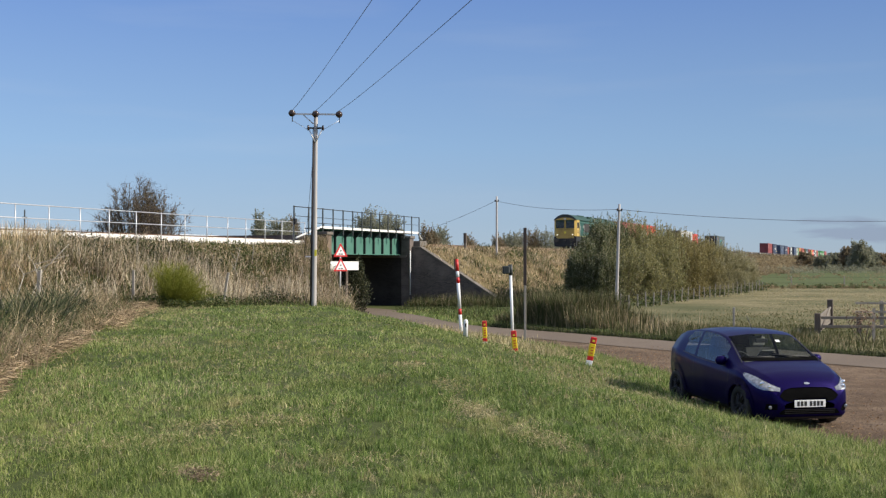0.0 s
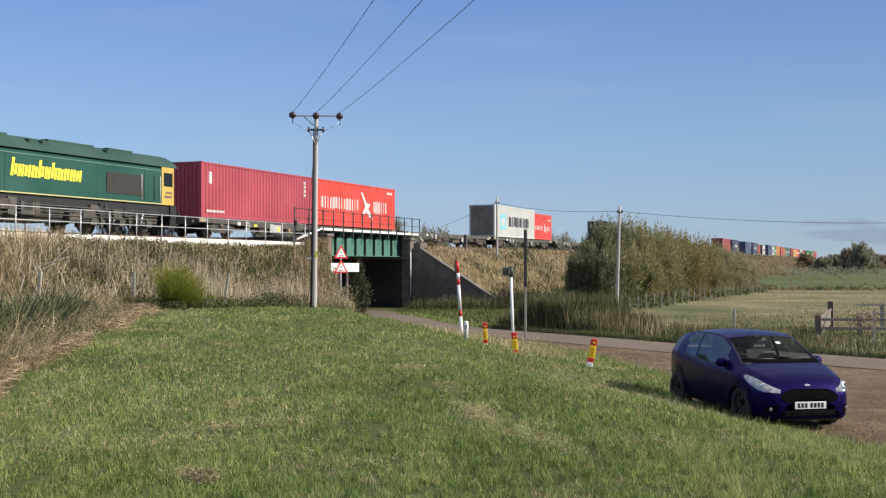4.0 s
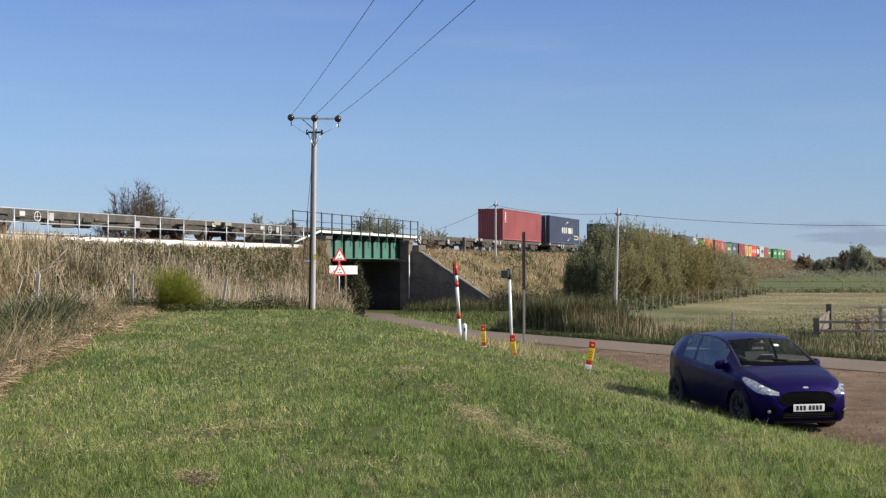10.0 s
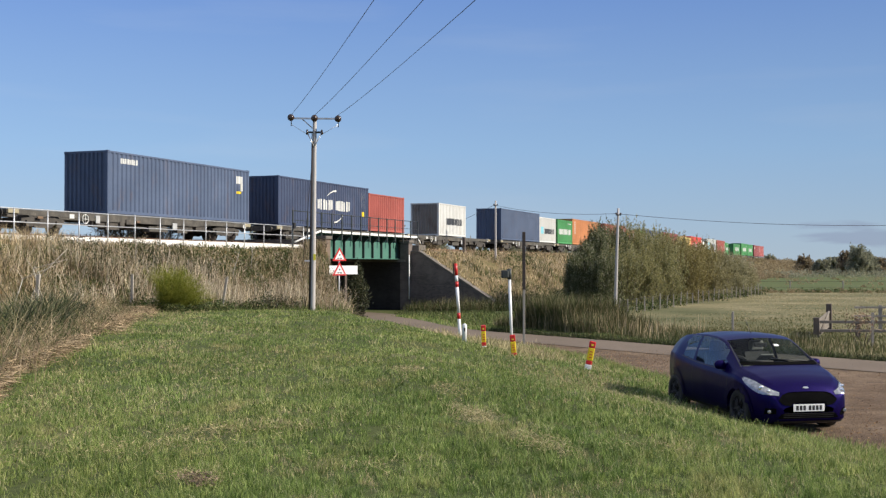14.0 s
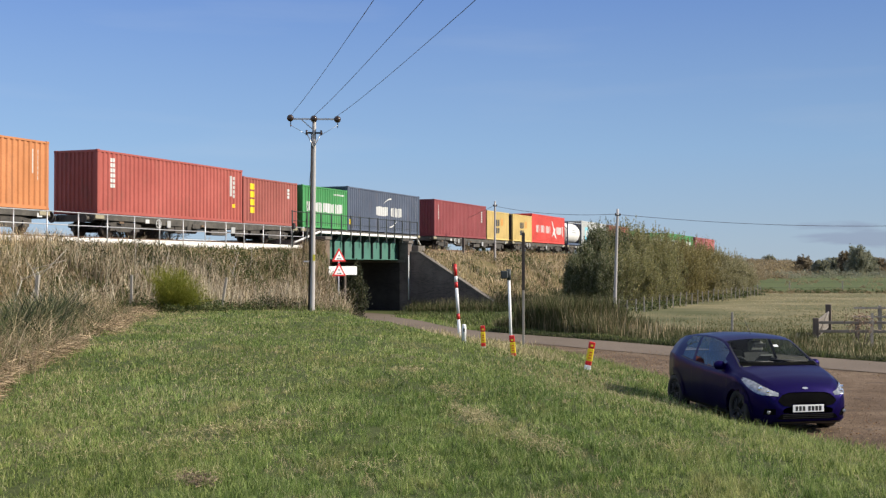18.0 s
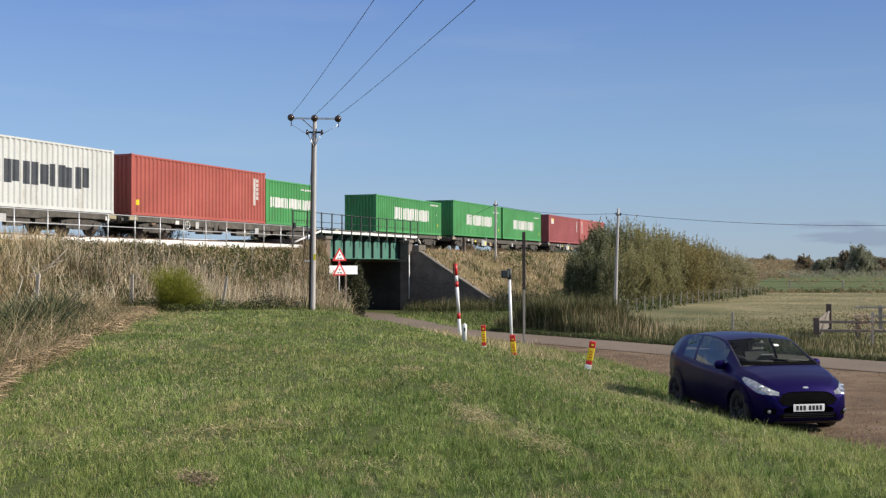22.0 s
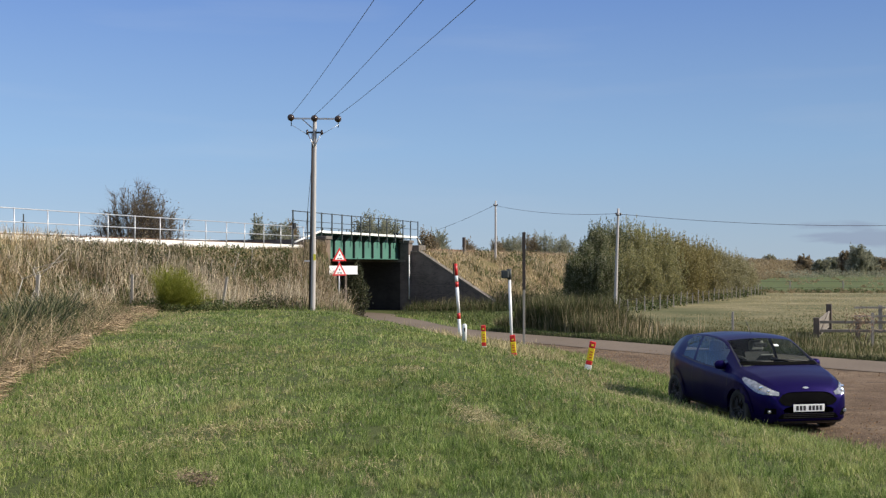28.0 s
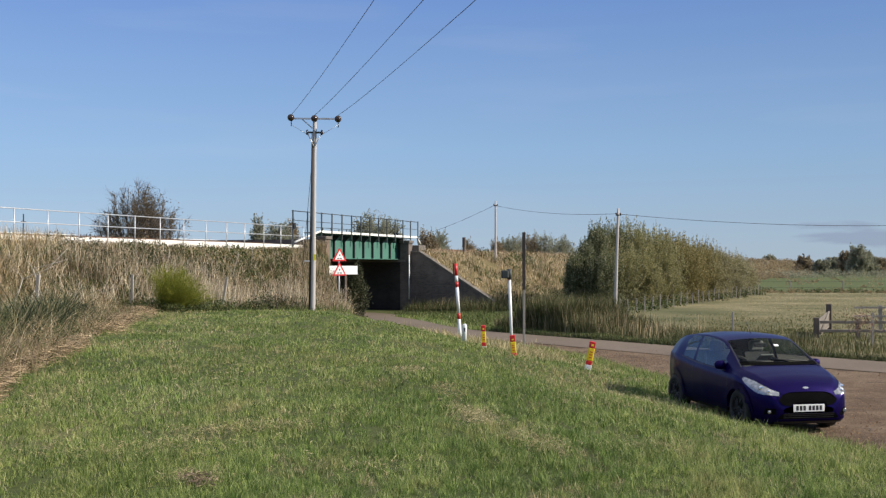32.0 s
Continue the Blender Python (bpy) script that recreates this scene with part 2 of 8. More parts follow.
def box(bm, x0, x1, y0, y1, z0, z1, m=None, bevel=0.0):
    vs = [bm.verts.new(p) for p in ((x0, y0, z0), (x1, y0, z0), (x1, y1, z0), (x0, y1, z0),
                                    (x0, y0, z1), (x1, y0, z1), (x1, y1, z1), (x0, y1, z1))]
    fs = [bm.faces.new([vs[i] for i in f]) for f in
          ((3, 2, 1, 0), (4, 5, 6, 7), (0, 1, 5, 4), (1, 2, 6, 5), (2, 3, 7, 6), (3, 0, 4, 7))]
    if m is not None:
        for v in vs:
            v.co = m @ v.co
    if bevel:
        es = list({e for f in fs for e in f.edges})
        bmesh.ops.bevel(bm, geom=es, offset=bevel, segments=1, affect="EDGES")
    return bm


def nb():
    return bmesh.new()


def bar(*a, **k):
    return box(nb(), *a, **k)


def tube(bm, p, q, r0, r1=None, seg=8, caps=True):
    """A round bar from p to q."""
    p, q = Vector(p), Vector(q)
    r1 = r0 if r1 is None else r1
    d = (q - p).normalized()
    a = d.orthogonal().normalized()
    b = d.cross(a)
    rings = []
    for c, r in ((p, r0), (q, r1)):
        rings.append([bm.verts.new(c + (a * math.cos(2 * math.pi * i / seg) + b * math.sin(2 * math.pi * i / seg)) * r) for i in range(seg)])
    for i in range(seg):
        f = bm.faces.new((rings[0][i], rings[0][(i + 1) % seg], rings[1][(i + 1) % seg], rings[1][i]))
        f.smooth = True
    if caps:
        bm.faces.new(rings[0][::-1])
        bm.faces.new(rings[1])
    return bm


def lathe(bm, profile, seg=16, m=None):
    """Turn a profile of (radius, height) about z."""
    rings = []
    for r, z in profile:
        ring = [bm.verts.new((r * math.cos(2 * math.pi * i / seg), r * math.sin(2 * math.pi * i / seg), z)) for i in range(seg)]
        rings.append(ring)
    for r0, r1 in zip(rings, rings[1:]):
        for i in range(seg):
            f = bm.faces.new((r0[i], r0[(i + 1) % seg], r1[(i + 1) % seg], r1[i]))
            f.smooth = True
    bm.faces.new(rings[0][::-1])
    bm.faces.new(rings[-1])
    if m is not None:
        for ring in rings:
            for v in ring:
                v.co = m @ v.co
    return bm


def prism(bm, poly, y0, y1, m=None, axes="xz"):
    """Extrude a polygon, drawn in two axes, along the third."""
    def at(a, b, c):
        p = {"xz": (a, c, b), "yz": (c, a, b), "xy": (a, b, c)}[axes]
        return (m @ Vector(p)) if m is not None else Vector(p)
    lo = [bm.verts.new(at(a, b, y0)) for a, b in poly]
    hi = [bm.verts.new(at(a, b, y1)) for a, b in poly]
    n = len(poly)
    bm.faces.new(lo)
    bm.faces.new(hi[::-1])
    for i in range(n):
        bm.faces.new((lo[i], hi[i], hi[(i + 1) % n], lo[(i + 1) % n]))
    bmesh.ops.recalc_face_normals(bm, faces=bm.faces)
    return bm


def mesh_np(name, verts, faces, mat, smooth=False):
    """A mesh from arrays; all faces have the same number of corners."""
    me = bpy.data.meshes.new(name)
    nf, k = faces.shape
    me.vertices.add(len(verts))
    me.vertices.foreach_set("co", verts.astype(np.float32).ravel())
    me.loops.add(nf * k)
    me.loops.foreach_set("vertex_index", faces.astype(np.int32).ravel())
    me.polygons.add(nf)
    me.polygons.foreach_set("loop_start", np.arange(0, nf * k, k, dtype=np.int32))
    me.polygons.foreach_set("use_smooth", np.full(nf, smooth, dtype=bool))
    me.update(calc_edges=True)
    me.materials.append(mat)
    return me


# ---- the plan: track frame ----
ANGLE = 68.5
U = np.array([math.cos(radians(ANGLE)), math.sin(radians(ANGLE))])
N = np.array([-U[1], U[0]])
ORIGIN = np.array([0.0, 89.65])
CENTRE, RAIL = 1.22, 3.91          # track centre and rail height


def track(s, o, z=0.0):
    """Pose at s metres along the line and o metres beyond the trains' near side."""
    p = ORIGIN + s * U + o * N
    return pose(p[0], p[1], z, 0, 0, ANGLE)


def tp(s, o, z=0.0):
    p = ORIGIN + s * U + o * N
    return Vector((p[0], p[1], z))


def step(a, b, v):
    t = np.clip((v - a) / (b - a), 0, 1)
    return t * t * (3 - 2 * t)


TOE_Y = np.array([-40, 0, 8, 13, 15.6, 17.0, 18.2, 20, 21.3, 22.6, 25.6, 28.5, 31.1, 34.2, 36.6, 41, 45, 52, 62, 75])
TOE_X = np.array([14, 11, 9.0, 7.2, 6.1, 5.2, 4.6, 4.3, 4.35, 4.8, 4.95, 4.5, 4.05, 3.2, 1.95, -0.4, -2.7, -5.4, -9, -14])


def ground_z(x, y):
    """Height of the ground sheet: road level, the mown bank, and the dip under the bridge."""
    x, y = np.asarray(x, float), np.asarray(y, float)
    toe = np.interp(y, TOE_Y, TOE_X)
    wide = np.interp(y, [10, 20, 23, 27, 30, 36, 40], [6.2, 5.6, 6.0, 7.0, 7.2, 6.8, 4.6])
    lip = 0.25 * step(15.5, 18.5, y) * (1 - step(23, 27, y))
    bank = 1.05 * ((1 - lip) * step(0, 1, (toe - x + 0.1) / wide) + lip * step(0, 0.9, toe - x + 0.1)) * (1 - step(38.5, 46, y)) * (1 - step(30, 60, -x))
    dip = -0.5 * np.exp(-(((x + 4.7) ** 2 + (y - 72) ** 2) / 14.0 ** 2))
    ditch = -0.25 * step(0, 2.5, -(x + 5.2 + 0.19 * (y - 13.6))) * (1 - step(34, 40, y))
    lump = 0.035 * (np.sin(x * 1.7 + y * 0.6) * np.sin(y * 0.9 - x * 0.5)) * step(0.3, 2, np.abs(toe - x) - 0.2) * (x < toe)
    return bank + dip + ditch + lump
# ---- ground sheet ----
def spaced(lo, a, b, hi, fine, grow=1.25):
    mid = list(np.arange(a, b + 1e-6, fine))
    d, v, left = fine, a, []
    while v > lo:
        d *= grow
        v -= d
        left.append(v)
    d, v, right = fine, b, []
    while v < hi:
        d *= grow
        v += d
        right.append(v)
    return np.array(left[::-1] + mid + right)


def sheet(name, mat, xs, ys, zf, label, category, smooth=True):
    gx, gy = np.meshgrid(xs, ys)
    v = np.stack([gx, gy, zf(gx, gy)], -1).reshape(-1, 3)
    nx, ny = len(xs), len(ys)
    i = (np.arange(ny - 1)[:, None] * nx + np.arange(nx - 1)).ravel()
    f = np.stack([i, i + 1, i + nx + 1, i + nx], -1)
    return tagged(new(name, mesh_np(name, v, f, mat, smooth)), label, category, kind="structure")


sheet("ground", M["turf"], spaced(-2500, -22, 26, 2500, 0.4), spaced(-300, -6, 84, 3000, 0.4), ground_z,
      "short mown green grass and flat farmland", "ground")


def ribbon(name, mat, left, right, lift, label, category, across=8, along=6):
    """A strip between two edge lines, lying on the ground."""
    left, right = np.array(left, float), np.array(right, float)
    k = np.linspace(0, len(left) - 1, (len(left) - 1) * along + 1)
    def smooth_line(p):
        i = np.arange(len(p))
        out = []
        for c in range(2):
            m = np.gradient(p[:, c])
            j = np.clip(k.astype(int), 0, len(p) - 2)
            t = k - j
            h = (2 * t**3 - 3 * t**2 + 1) * p[j, c] + (t**3 - 2 * t**2 + t) * m[j] + (-2 * t**3 + 3 * t**2) * p[j + 1, c] + (t**3 - t**2) * m[j + 1]
            out.append(h)
        return np.stack(out, -1)
    L, R = smooth_line(left), smooth_line(right)
    w = np.linspace(0, 1, across + 1)[None, :, None]
    g = L[:, None] * (1 - w) + R[:, None] * w
    z = ground_z(g[..., 0], g[..., 1]) + lift
    v = np.concatenate([g, z[..., None]], -1).reshape(-1, 3)
    ny, nx = g.shape[:2]
    i = (np.arange(ny - 1)[:, None] * nx + np.arange(nx - 1)).ravel()
    f = np.stack([i, i + 1, i + nx + 1, i + nx], -1)
    return tagged(new(name, mesh_np(name, v, f, mat, True)), label, category, kind="structure")


ROAD_FAR = [(-41, 92), (-23, 83.6), (-13, 78.6), (-4.0, 72.5), (-2.6, 64), (-1.0, 54.5), (0.95, 45.8), (5.4, 39), (10.5, 31.8), (17.5, 23.5), (34, 5.5), (58, -21)]
ROAD_NEAR = [(-42, 89), (-24.3, 80.4), (-14.6, 75.6), (-7.0, 70), (-5.3, 62.5), (-3.6, 53.3), (-1.6, 44.2), (3, 37.4), (8.2, 30), (15.3, 21.6), (31.9, 3.5), (55.9, -22.9)]
ribbon("road", M["asphalt"], ROAD_FAR, ROAD_NEAR, 0.035, "worn grey-brown tarmac lane under the bridge", "road")
ribbon("gravel_apron", M["gravel"], [(0.6, 42.8), (2.3, 40.2), (3.9, 37.6), (5.3, 35.6), (6.9, 33.3), (8.6, 31), (11.2, 27.8), (14, 24.3), (17, 20.8), (21, 16.2), (26, 10.6), (31, 5)],
       [(-0.2, 42.4), (0.9, 40.4), (2.55, 36.6), (3.4, 34.2), (4.15, 31.1), (5.05, 26), (4.95, 22.6), (4.4, 20), (5.3, 17), (6.2, 15.6), (7.3, 13), (9.1, 8)], 0.02, "brown gravel lay-by with fallen leaves", "gravel", across=14)


def flat_patch(name, mat, pts, z, label):
    bm = nb()
    bm.faces.new([bm.verts.new((x, y, z)) for x, y in pts])
    bmesh.ops.recalc_face_normals(bm, faces=bm.faces)
    ob = new(name, as_mesh(bm, name, mat))
    return tagged(ob, label, "field", kind="structure")


flat_patch("field_near", M["field"], [(3.2, 52), (2.6, 45.5), (6.6, 39.2), (11.6, 32.4), (18.6, 24.2), (34, 8), (140, 60), (120, 100), (60, 106), (31, 108), (14, 76)], 0.012, "pale dry rough pasture beyond the road")
flat_patch("field_far", M["pasture"], [(33, 112), (60, 110), (122, 104), (420, 190), (800, 1000), (300, 620), (60, 230)], 0.014, "green distant pasture")


# ---- embankment, track and bridge ----
ABUT_L, ABUT_R = -24.6, -12.95     # faces of the two abutments along the line
FACE = -2.0                        # near face of girder, fence and parapets


def embankment(name, s0, s1):
    """Long bank: flat top under the ballast, sloping sides, gently uneven."""
    ss = spaced(s0, max(s0, -70), min(s1, 90), s1, 1.2, 1.15)
    ss = np.unique(np.clip(ss, s0, s1))
    oo = np.array([-13.2, -10.5, -9, -7.5, -6, -4.6, -3.3, -2.3, 0, 2.5, 5, 8.5, 11, 14, 18, 19])
    zz = np.array([-0.8, -0.3, 0.02, 0.72, 1.62, 2.5, 3.32, 3.45, 3.5, 3.5, 3.5, 3.45, 2.4, 0.9, -0.2, -0.6])
    gs, go = np.meshgrid(ss, oo)
    gz = np.repeat(zz[:, None], len(ss), 1) + 0.05 * np.sin(gs * 0.9 + go) * np.sin(go * 1.3 - gs * 0.37) * ((go < -3) | (go > 9))
    if s1 < 0:                     # rounded end beside the west abutment
        gs = np.minimum(gs, ABUT_L - 0.02 - 1.63 * np.maximum(0, -2.3 - go))
    xy = ORIGIN + gs[..., None] * U + go[..., None] * N
    v = np.concatenate([xy, gz[..., None]], -1).reshape(-1, 3)
    nx, ny = len(ss), len(oo)
    i = (np.arange(ny - 1)[:, None] * nx + np.arange(nx - 1)).ravel()
    f = np.stack([i, i + 1, i + nx + 1, i + nx], -1)
    return tagged(new(name, mesh_np(name, v, f, M["slope_grass"], True)), "railway embankment covered in dry autumn grass", "embankment", kind="structure")


embankment("embankment_west", -900, ABUT_L - 0.02)
embankment("embankment_east", ABUT_R + 0.5, 1500)


def ballast_bed(name, s0, s1):
    bm = prism(nb(), [(-0.9, 3.4), (0.1, 3.70), (2.35, 3.72), (3.6, 3.68), (6.2, 3.70), (7.2, 3.4)], s0, s1, axes="yz")
    ob = new(name, as_mesh(bm, name, M["ballast"]))
    ob.matrix_world = track(0, 0)
    return tagged(ob, "grey-brown railway ballast shoulder", "ballast", kind="structure")


ballast_bed("ballast", -900, 1500)
for i, o in enumerate((CENTRE - 0.7525, CENTRE + 0.7525, CENTRE + 2.65, CENTRE + 4.155)):
    bm = prism(nb(), [(-0.07, 3.72), (0.07, 3.72), (0.07, 3.745), (0.012, 3.765), (0.012, 3.87), (0.036, 3.88), (0.036, 3.91),
                      (-0.036, 3.91), (-0.036, 3.88), (-0.012, 3.87), (-0.012, 3.765), (-0.07, 3.745)], -900, 1500, axes="yz")
    ob = new("rail", as_mesh(bm, "rail", M["rail_steel"]))
    ob.matrix_world = track(0, o)
    tagged(ob, "rusty steel running rail with a worn head", "rail", kind="structure")
def brick_material(name, a, b, joint):
    """Courses of brick on upright faces that run across or along the line."""
    m, t, p = tree_of(name)
    vec = coords(t)
    sep = t.nodes.new("ShaderNodeSeparateXYZ")
    t.links.new(vec, sep.inputs[0])
    add = t.nodes.new("ShaderNodeMath")
    t.links.new(sep.outputs[0], add.inputs[0])
    t.links.new(sep.outputs[1], add.inputs[1])
    com = t.nodes.new("ShaderNodeCombineXYZ")
    t.links.new(add.outputs[0], com.inputs[0])
    t.links.new(sep.outputs[2], com.inputs[1])
    br = t.nodes.new("ShaderNodeTexBrick")
    for key, v in (("Scale", 1.0), ("Mortar Size", 0.008), ("Brick Width", 0.225), ("Row Height", 0.075), ("Bias", 0.0)):
        br.inputs[key].default_value = v
    br.inputs["Color1"].default_value, br.inputs["Color2"].default_value, br.inputs["Mortar"].default_value = (*a, 1), (*b, 1), (*joint, 1)
    t.links.new(com.outputs[0], br.inputs["Vector"])
    n1 = noise_node(t, vec, 0.7, 5)
    col = mix_node(t, range_node(t, n1, 0.45, 0.7, 0, 0.6), br.outputs["Color"], tuple(c * 1.9 for c in b))
    t.links.new(col, p.inputs["Base Color"])
    p.inputs["Roughness"].default_value = 0.9
    p.inputs["Specular IOR Level"].default_value = 0.2
    bump_node(t, p, br.outputs["Fac"], -0.5, 0.01)
    return m


M["engineering_brick"] = brick_material("engineering_brick", (0.075, 0.064, 0.06), (0.132, 0.108, 0.097), (0.17, 0.15, 0.13))
# same brick near-black: the shade under the bridge put into its colour
M["shade_dark_brick"] = brick_material("shade_dark_brick", (0.024, 0.021, 0.02), (0.038, 0.033, 0.031), (0.05, 0.045, 0.04))
M["worn_brick"] = brick_material("worn_brick", (0.09, 0.062, 0.046), (0.14, 0.1, 0.075), (0.16, 0.145, 0.12))

bridge = thing("railway_bridge", "green steel girder railway bridge on dark brick abutments", "bridge", track(0, 0))
WEB, EDGE = -1.72, -2.28
for nm, o0, o1 in (("girder", WEB, WEB + 0.02), ("far_girder", 7.2, 7.22)):
    hi = 4.44 if nm == "girder" else 3.6
    g = part(nm, bar(ABUT_L - 0.3, ABUT_R + 0.25, o0, o1, 3.04, hi), M["girder_green"], bridge, "green-painted steel plate girder")
    part("bottom_flange", bar(ABUT_L - 0.3, ABUT_R + 0.25, o0 - 0.2, o1 + 0.2, 3.0, 3.04), M["girder_green"], g)
    part("top_flange", bar(ABUT_L - 0.3, ABUT_R + 0.25, o0 - 0.2, o1 + 0.2, hi, hi + 0.04), M["girder_green"], g)
    k = 0
    s = ABUT_L + 0.75
    while s < ABUT_R + 0.1:
        out = -1 if nm == "girder" else 1
        e = o0 if out < 0 else o1
        bm = prism(nb(), [(e, 3.04), (e + out * 0.14, 3.04), (e + out * 0.14, hi - 0.39), (e + out * 0.5, hi - 0.04), (e, hi)], s - 0.035, s + 0.035, axes="yz")
        part("stiffener", bm, M["dark_iron"], g, "dark green bracketed web stiffener")
        s += 1.37
part("deck", bar(ABUT_L - 0.3, ABUT_R + 0.25, WEB + 0.05, 7.15, 3.1, 3.42), M["dark_iron"], bridge)
for s in np.arange(ABUT_L + 0.8, ABUT_R, 1.9):
    part("cross_girder", bar(s - 0.12, s + 0.12, WEB + 0.03, 7.18, 3.03, 3.1), M["dark_iron"], bridge)
part("walkway", bar(ABUT_L - 0.6, -10.9, EDGE, WEB + 0.5, 4.482, 4.53), M["dark_iron"], bridge)
edge = part("walkway_edge", bar(ABUT_L - 0.6, -10.9, EDGE - 0.05, EDGE, 4.49, 4.63), M["white_paint"], bridge, "white-painted walkway edge board")
part("end_strut", tube(nb(), (-10.9, EDGE - 0.02, 4.6), (-10.1, EDGE, 4.1), 0.06), M["white_paint"], bridge, "white sloping end strut")
part("end_strut", tube(nb(), (ABUT_L - 0.6, EDGE - 0.02, 4.58), (ABUT_L - 3.4, EDGE + 0.1, 3.9), 0.06), M["white_paint"], bridge, "white sloping end strut")
S_POST = [-28.55, -26.85] + [-25.15 + 1.31 * i for i in range(12)]
parapet = part("parapet", tube(nb(), (-28.55, EDGE - 0.03, 5.62), (-10.74, EDGE - 0.03, 5.62), 0.024), M["dark_iron"], bridge, "dark steel parapet railing")
for z in (5.1,):
    part("rail", tube(nb(), (-28.55, EDGE - 0.03, z), (-10.74, EDGE - 0.03, z), 0.016, seg=6), M["dark_iron"], parapet)
for s in S_POST:
    part("post", bar(s - 0.05, s + 0.05, EDGE - 0.09, EDGE - 0.05, 4.12 if s > -26 else 3.6, 5.66), M["dark_iron"], parapet)
part("signal_box", bar(-28.62, -28.42, EDGE - 0.2, EDGE - 0.1, 4.62, 4.95, bevel=0.01), M["black"], parapet, "small black box on the end post")
far_par = part("far_parapet", tube(nb(), (-7.0, 7.8, 5.5), (4.1, 7.8, 5.5), 0.022), M["dark_iron"], bridge)
for s in np.arange(-6.98, 4.2, 1.377):
    part("post", bar(s - 0.04, s + 0.04, 7.76, 7.8, 3.2, 5.52), M["dark_iron"], far_par)
part("rail", tube(nb(), (-7.0, 7.8, 5.0), (4.1, 7.8, 5.0), 0.015, seg=6), M["dark_iron"], far_par)
for nm, a, b, sg in (("abutment", ABUT_R, ABUT_R + 1.4, 1), ("abutment", ABUT_L - 1.4, ABUT_L, -1)):
    ab = part(nm, bar(a, b, -2.2, 8.4, -1.5, 3.02), M["shade_dark_brick"], bridge, "engineering brick abutment coloured near-black for bridge shade")
    f0 = a if sg > 0 else b
    part("bearing_ledge", bar(min(f0 - sg * 0.12, f0 + sg * 0.3), max(f0 - sg * 0.12, f0 + sg * 0.3), -2.36, 8.4, 2.82, 3.0), M["coping"], ab)
    part("ballast_wall", bar(min(f0 + sg * 0.27, b if sg > 0 else a), max(f0 + sg * 0.27, b if sg > 0 else a), -2.15, 8.3, 3.021, 4.1), M["engineering_brick"], ab)
    p0, p1 = sorted((f0 - sg * 0.05, f0 + sg * 0.62))
    part("pilaster", bar(p0, p1, -2.62, -1.98, -1.5, 4.12, bevel=0.01), M["engineering_brick"] if sg > 0 else M["worn_brick"], ab)
    part("pilaster_cap", bar(p0 - 0.06, p1 + 0.06, -2.7, -1.95, 4.122, 4.3, bevel=0.02), M["coping"], ab)
    if sg < 0:
        continue
    # white paint puts the sunlight on this pipe into its colour
    part("drain_pipe", tube(nb(), (ABUT_R - 0.12, -2.68, 0.3), (ABUT_R - 0.12, -2.68, 3.3), 0.042, seg=8), M["white_paint"], ab, "drain pipe coloured pale to look sunlit")
    part("stone_block", bar(p1 + 0.002, p1 + 1.2, -3.1, -2.1, 3.603, 3.98, bevel=0.03), M["coping"], ab, "weathered brown brick end block")
    # wing wall running out beside the lane
    w0, w1 = sorted((f0 + sg * 0.35, f0 + sg * 0.95))
    prof = [(-2.62, -1.5), (-2.62, 3.46), (-3.2, 3.46), (-8.6, 0.1), (-8.6, -1.5)]
    wing = part("wing_wall", prism(nb(), prof, w0, w1, axes="yz"), M["engineering_brick"], bridge, "sloping dark brick wing wall")
    part("backfill", prism(nb(), [(-9.4, -1.2), (-8.9, 0.02), (-7.5, 0.62), (-6, 1.5), (-4.6, 2.4), (-3.3, 3.2), (-2.6, 3.3), (8.4, 3.4), (8.4, -1.2)], *sorted((f0 + sg * 0.96, f0 + sg * 1.6)), axes="yz"), M["slope_grass"], wing)
    part("coping_stone", bar(w0 - 0.05, w1 + 0.05, -3.2, -2.63, 3.462, 3.6, bevel=0.015), M["coping"], wing)
    d = Vector((0, -5.4, -3.36)).normalized()
    for i in range(9):
        a0, a1 = i * 0.706 + 0.006, (i + 1) * 0.706 - 0.006
        q0, q1 = Vector((0, -3.2, 3.462)) + d * a0, Vector((0, -3.2, 3.462)) + d * a1
        part("coping_stone", prism(nb(), [(q0.y, q0.z), (q1.y, q1.z), (q1.y, q1.z + 0.13), (q0.y, q0.z + 0.13)], w0 - 0.05, w1 + 0.05, axes="yz"), M["coping"], wing)

# safety fence and white troughing beside the line, west of the bridge
troughing = thing("cable_troughing", "white-painted concrete beam beside the railway", "concrete beam", track(0, 0))
for s in np.arange(-74.6, -28.5, 2.0):
    part("beam_section", bar(s + 0.012, s + 1.988, -1.96, -1.55, 3.42, 3.765, bevel=0.015), M["white_concrete"], troughing)


def handrail(name, label, s_posts, o, base, top, rails, mat, r=0.024):
    f = thing(name, label, "railing", track(0, 0))
    for s in s_posts:
        part("post", tube(nb(), (s, o, base), (s, o, top), r), mat, f)
    for z in rails:
        part("rail", tube(nb(), (s_posts[0] - 0.3, o - 0.01, z), (s_posts[-1] + 0.05, o - 0.01, z), r * 0.85), mat, f)
    return f


handrail("handrail_fence", "galvanised tubular handrail fence with two rails beside the railway",
         list(np.arange(-43.99 - 1.85 * 14, -34.0, 1.85)) + [-33.03, -31.1, -29.3, -28.04, -26.73], -2.02, 3.3, 4.80, (4.77, 4.25), M["galvanised"])
handrail("handrail_fence", "galvanised tubular handrail fence on the far side of the railway",
         list(np.arange(-68, -8.3, 2.4)), 8.0, 3.3, 4.27, (4.25,), M["white_paint"], 0.02)
# ---- poles, wires, signs, markers, fences ----
def gz(x, y):
    return float(ground_z(x, y))


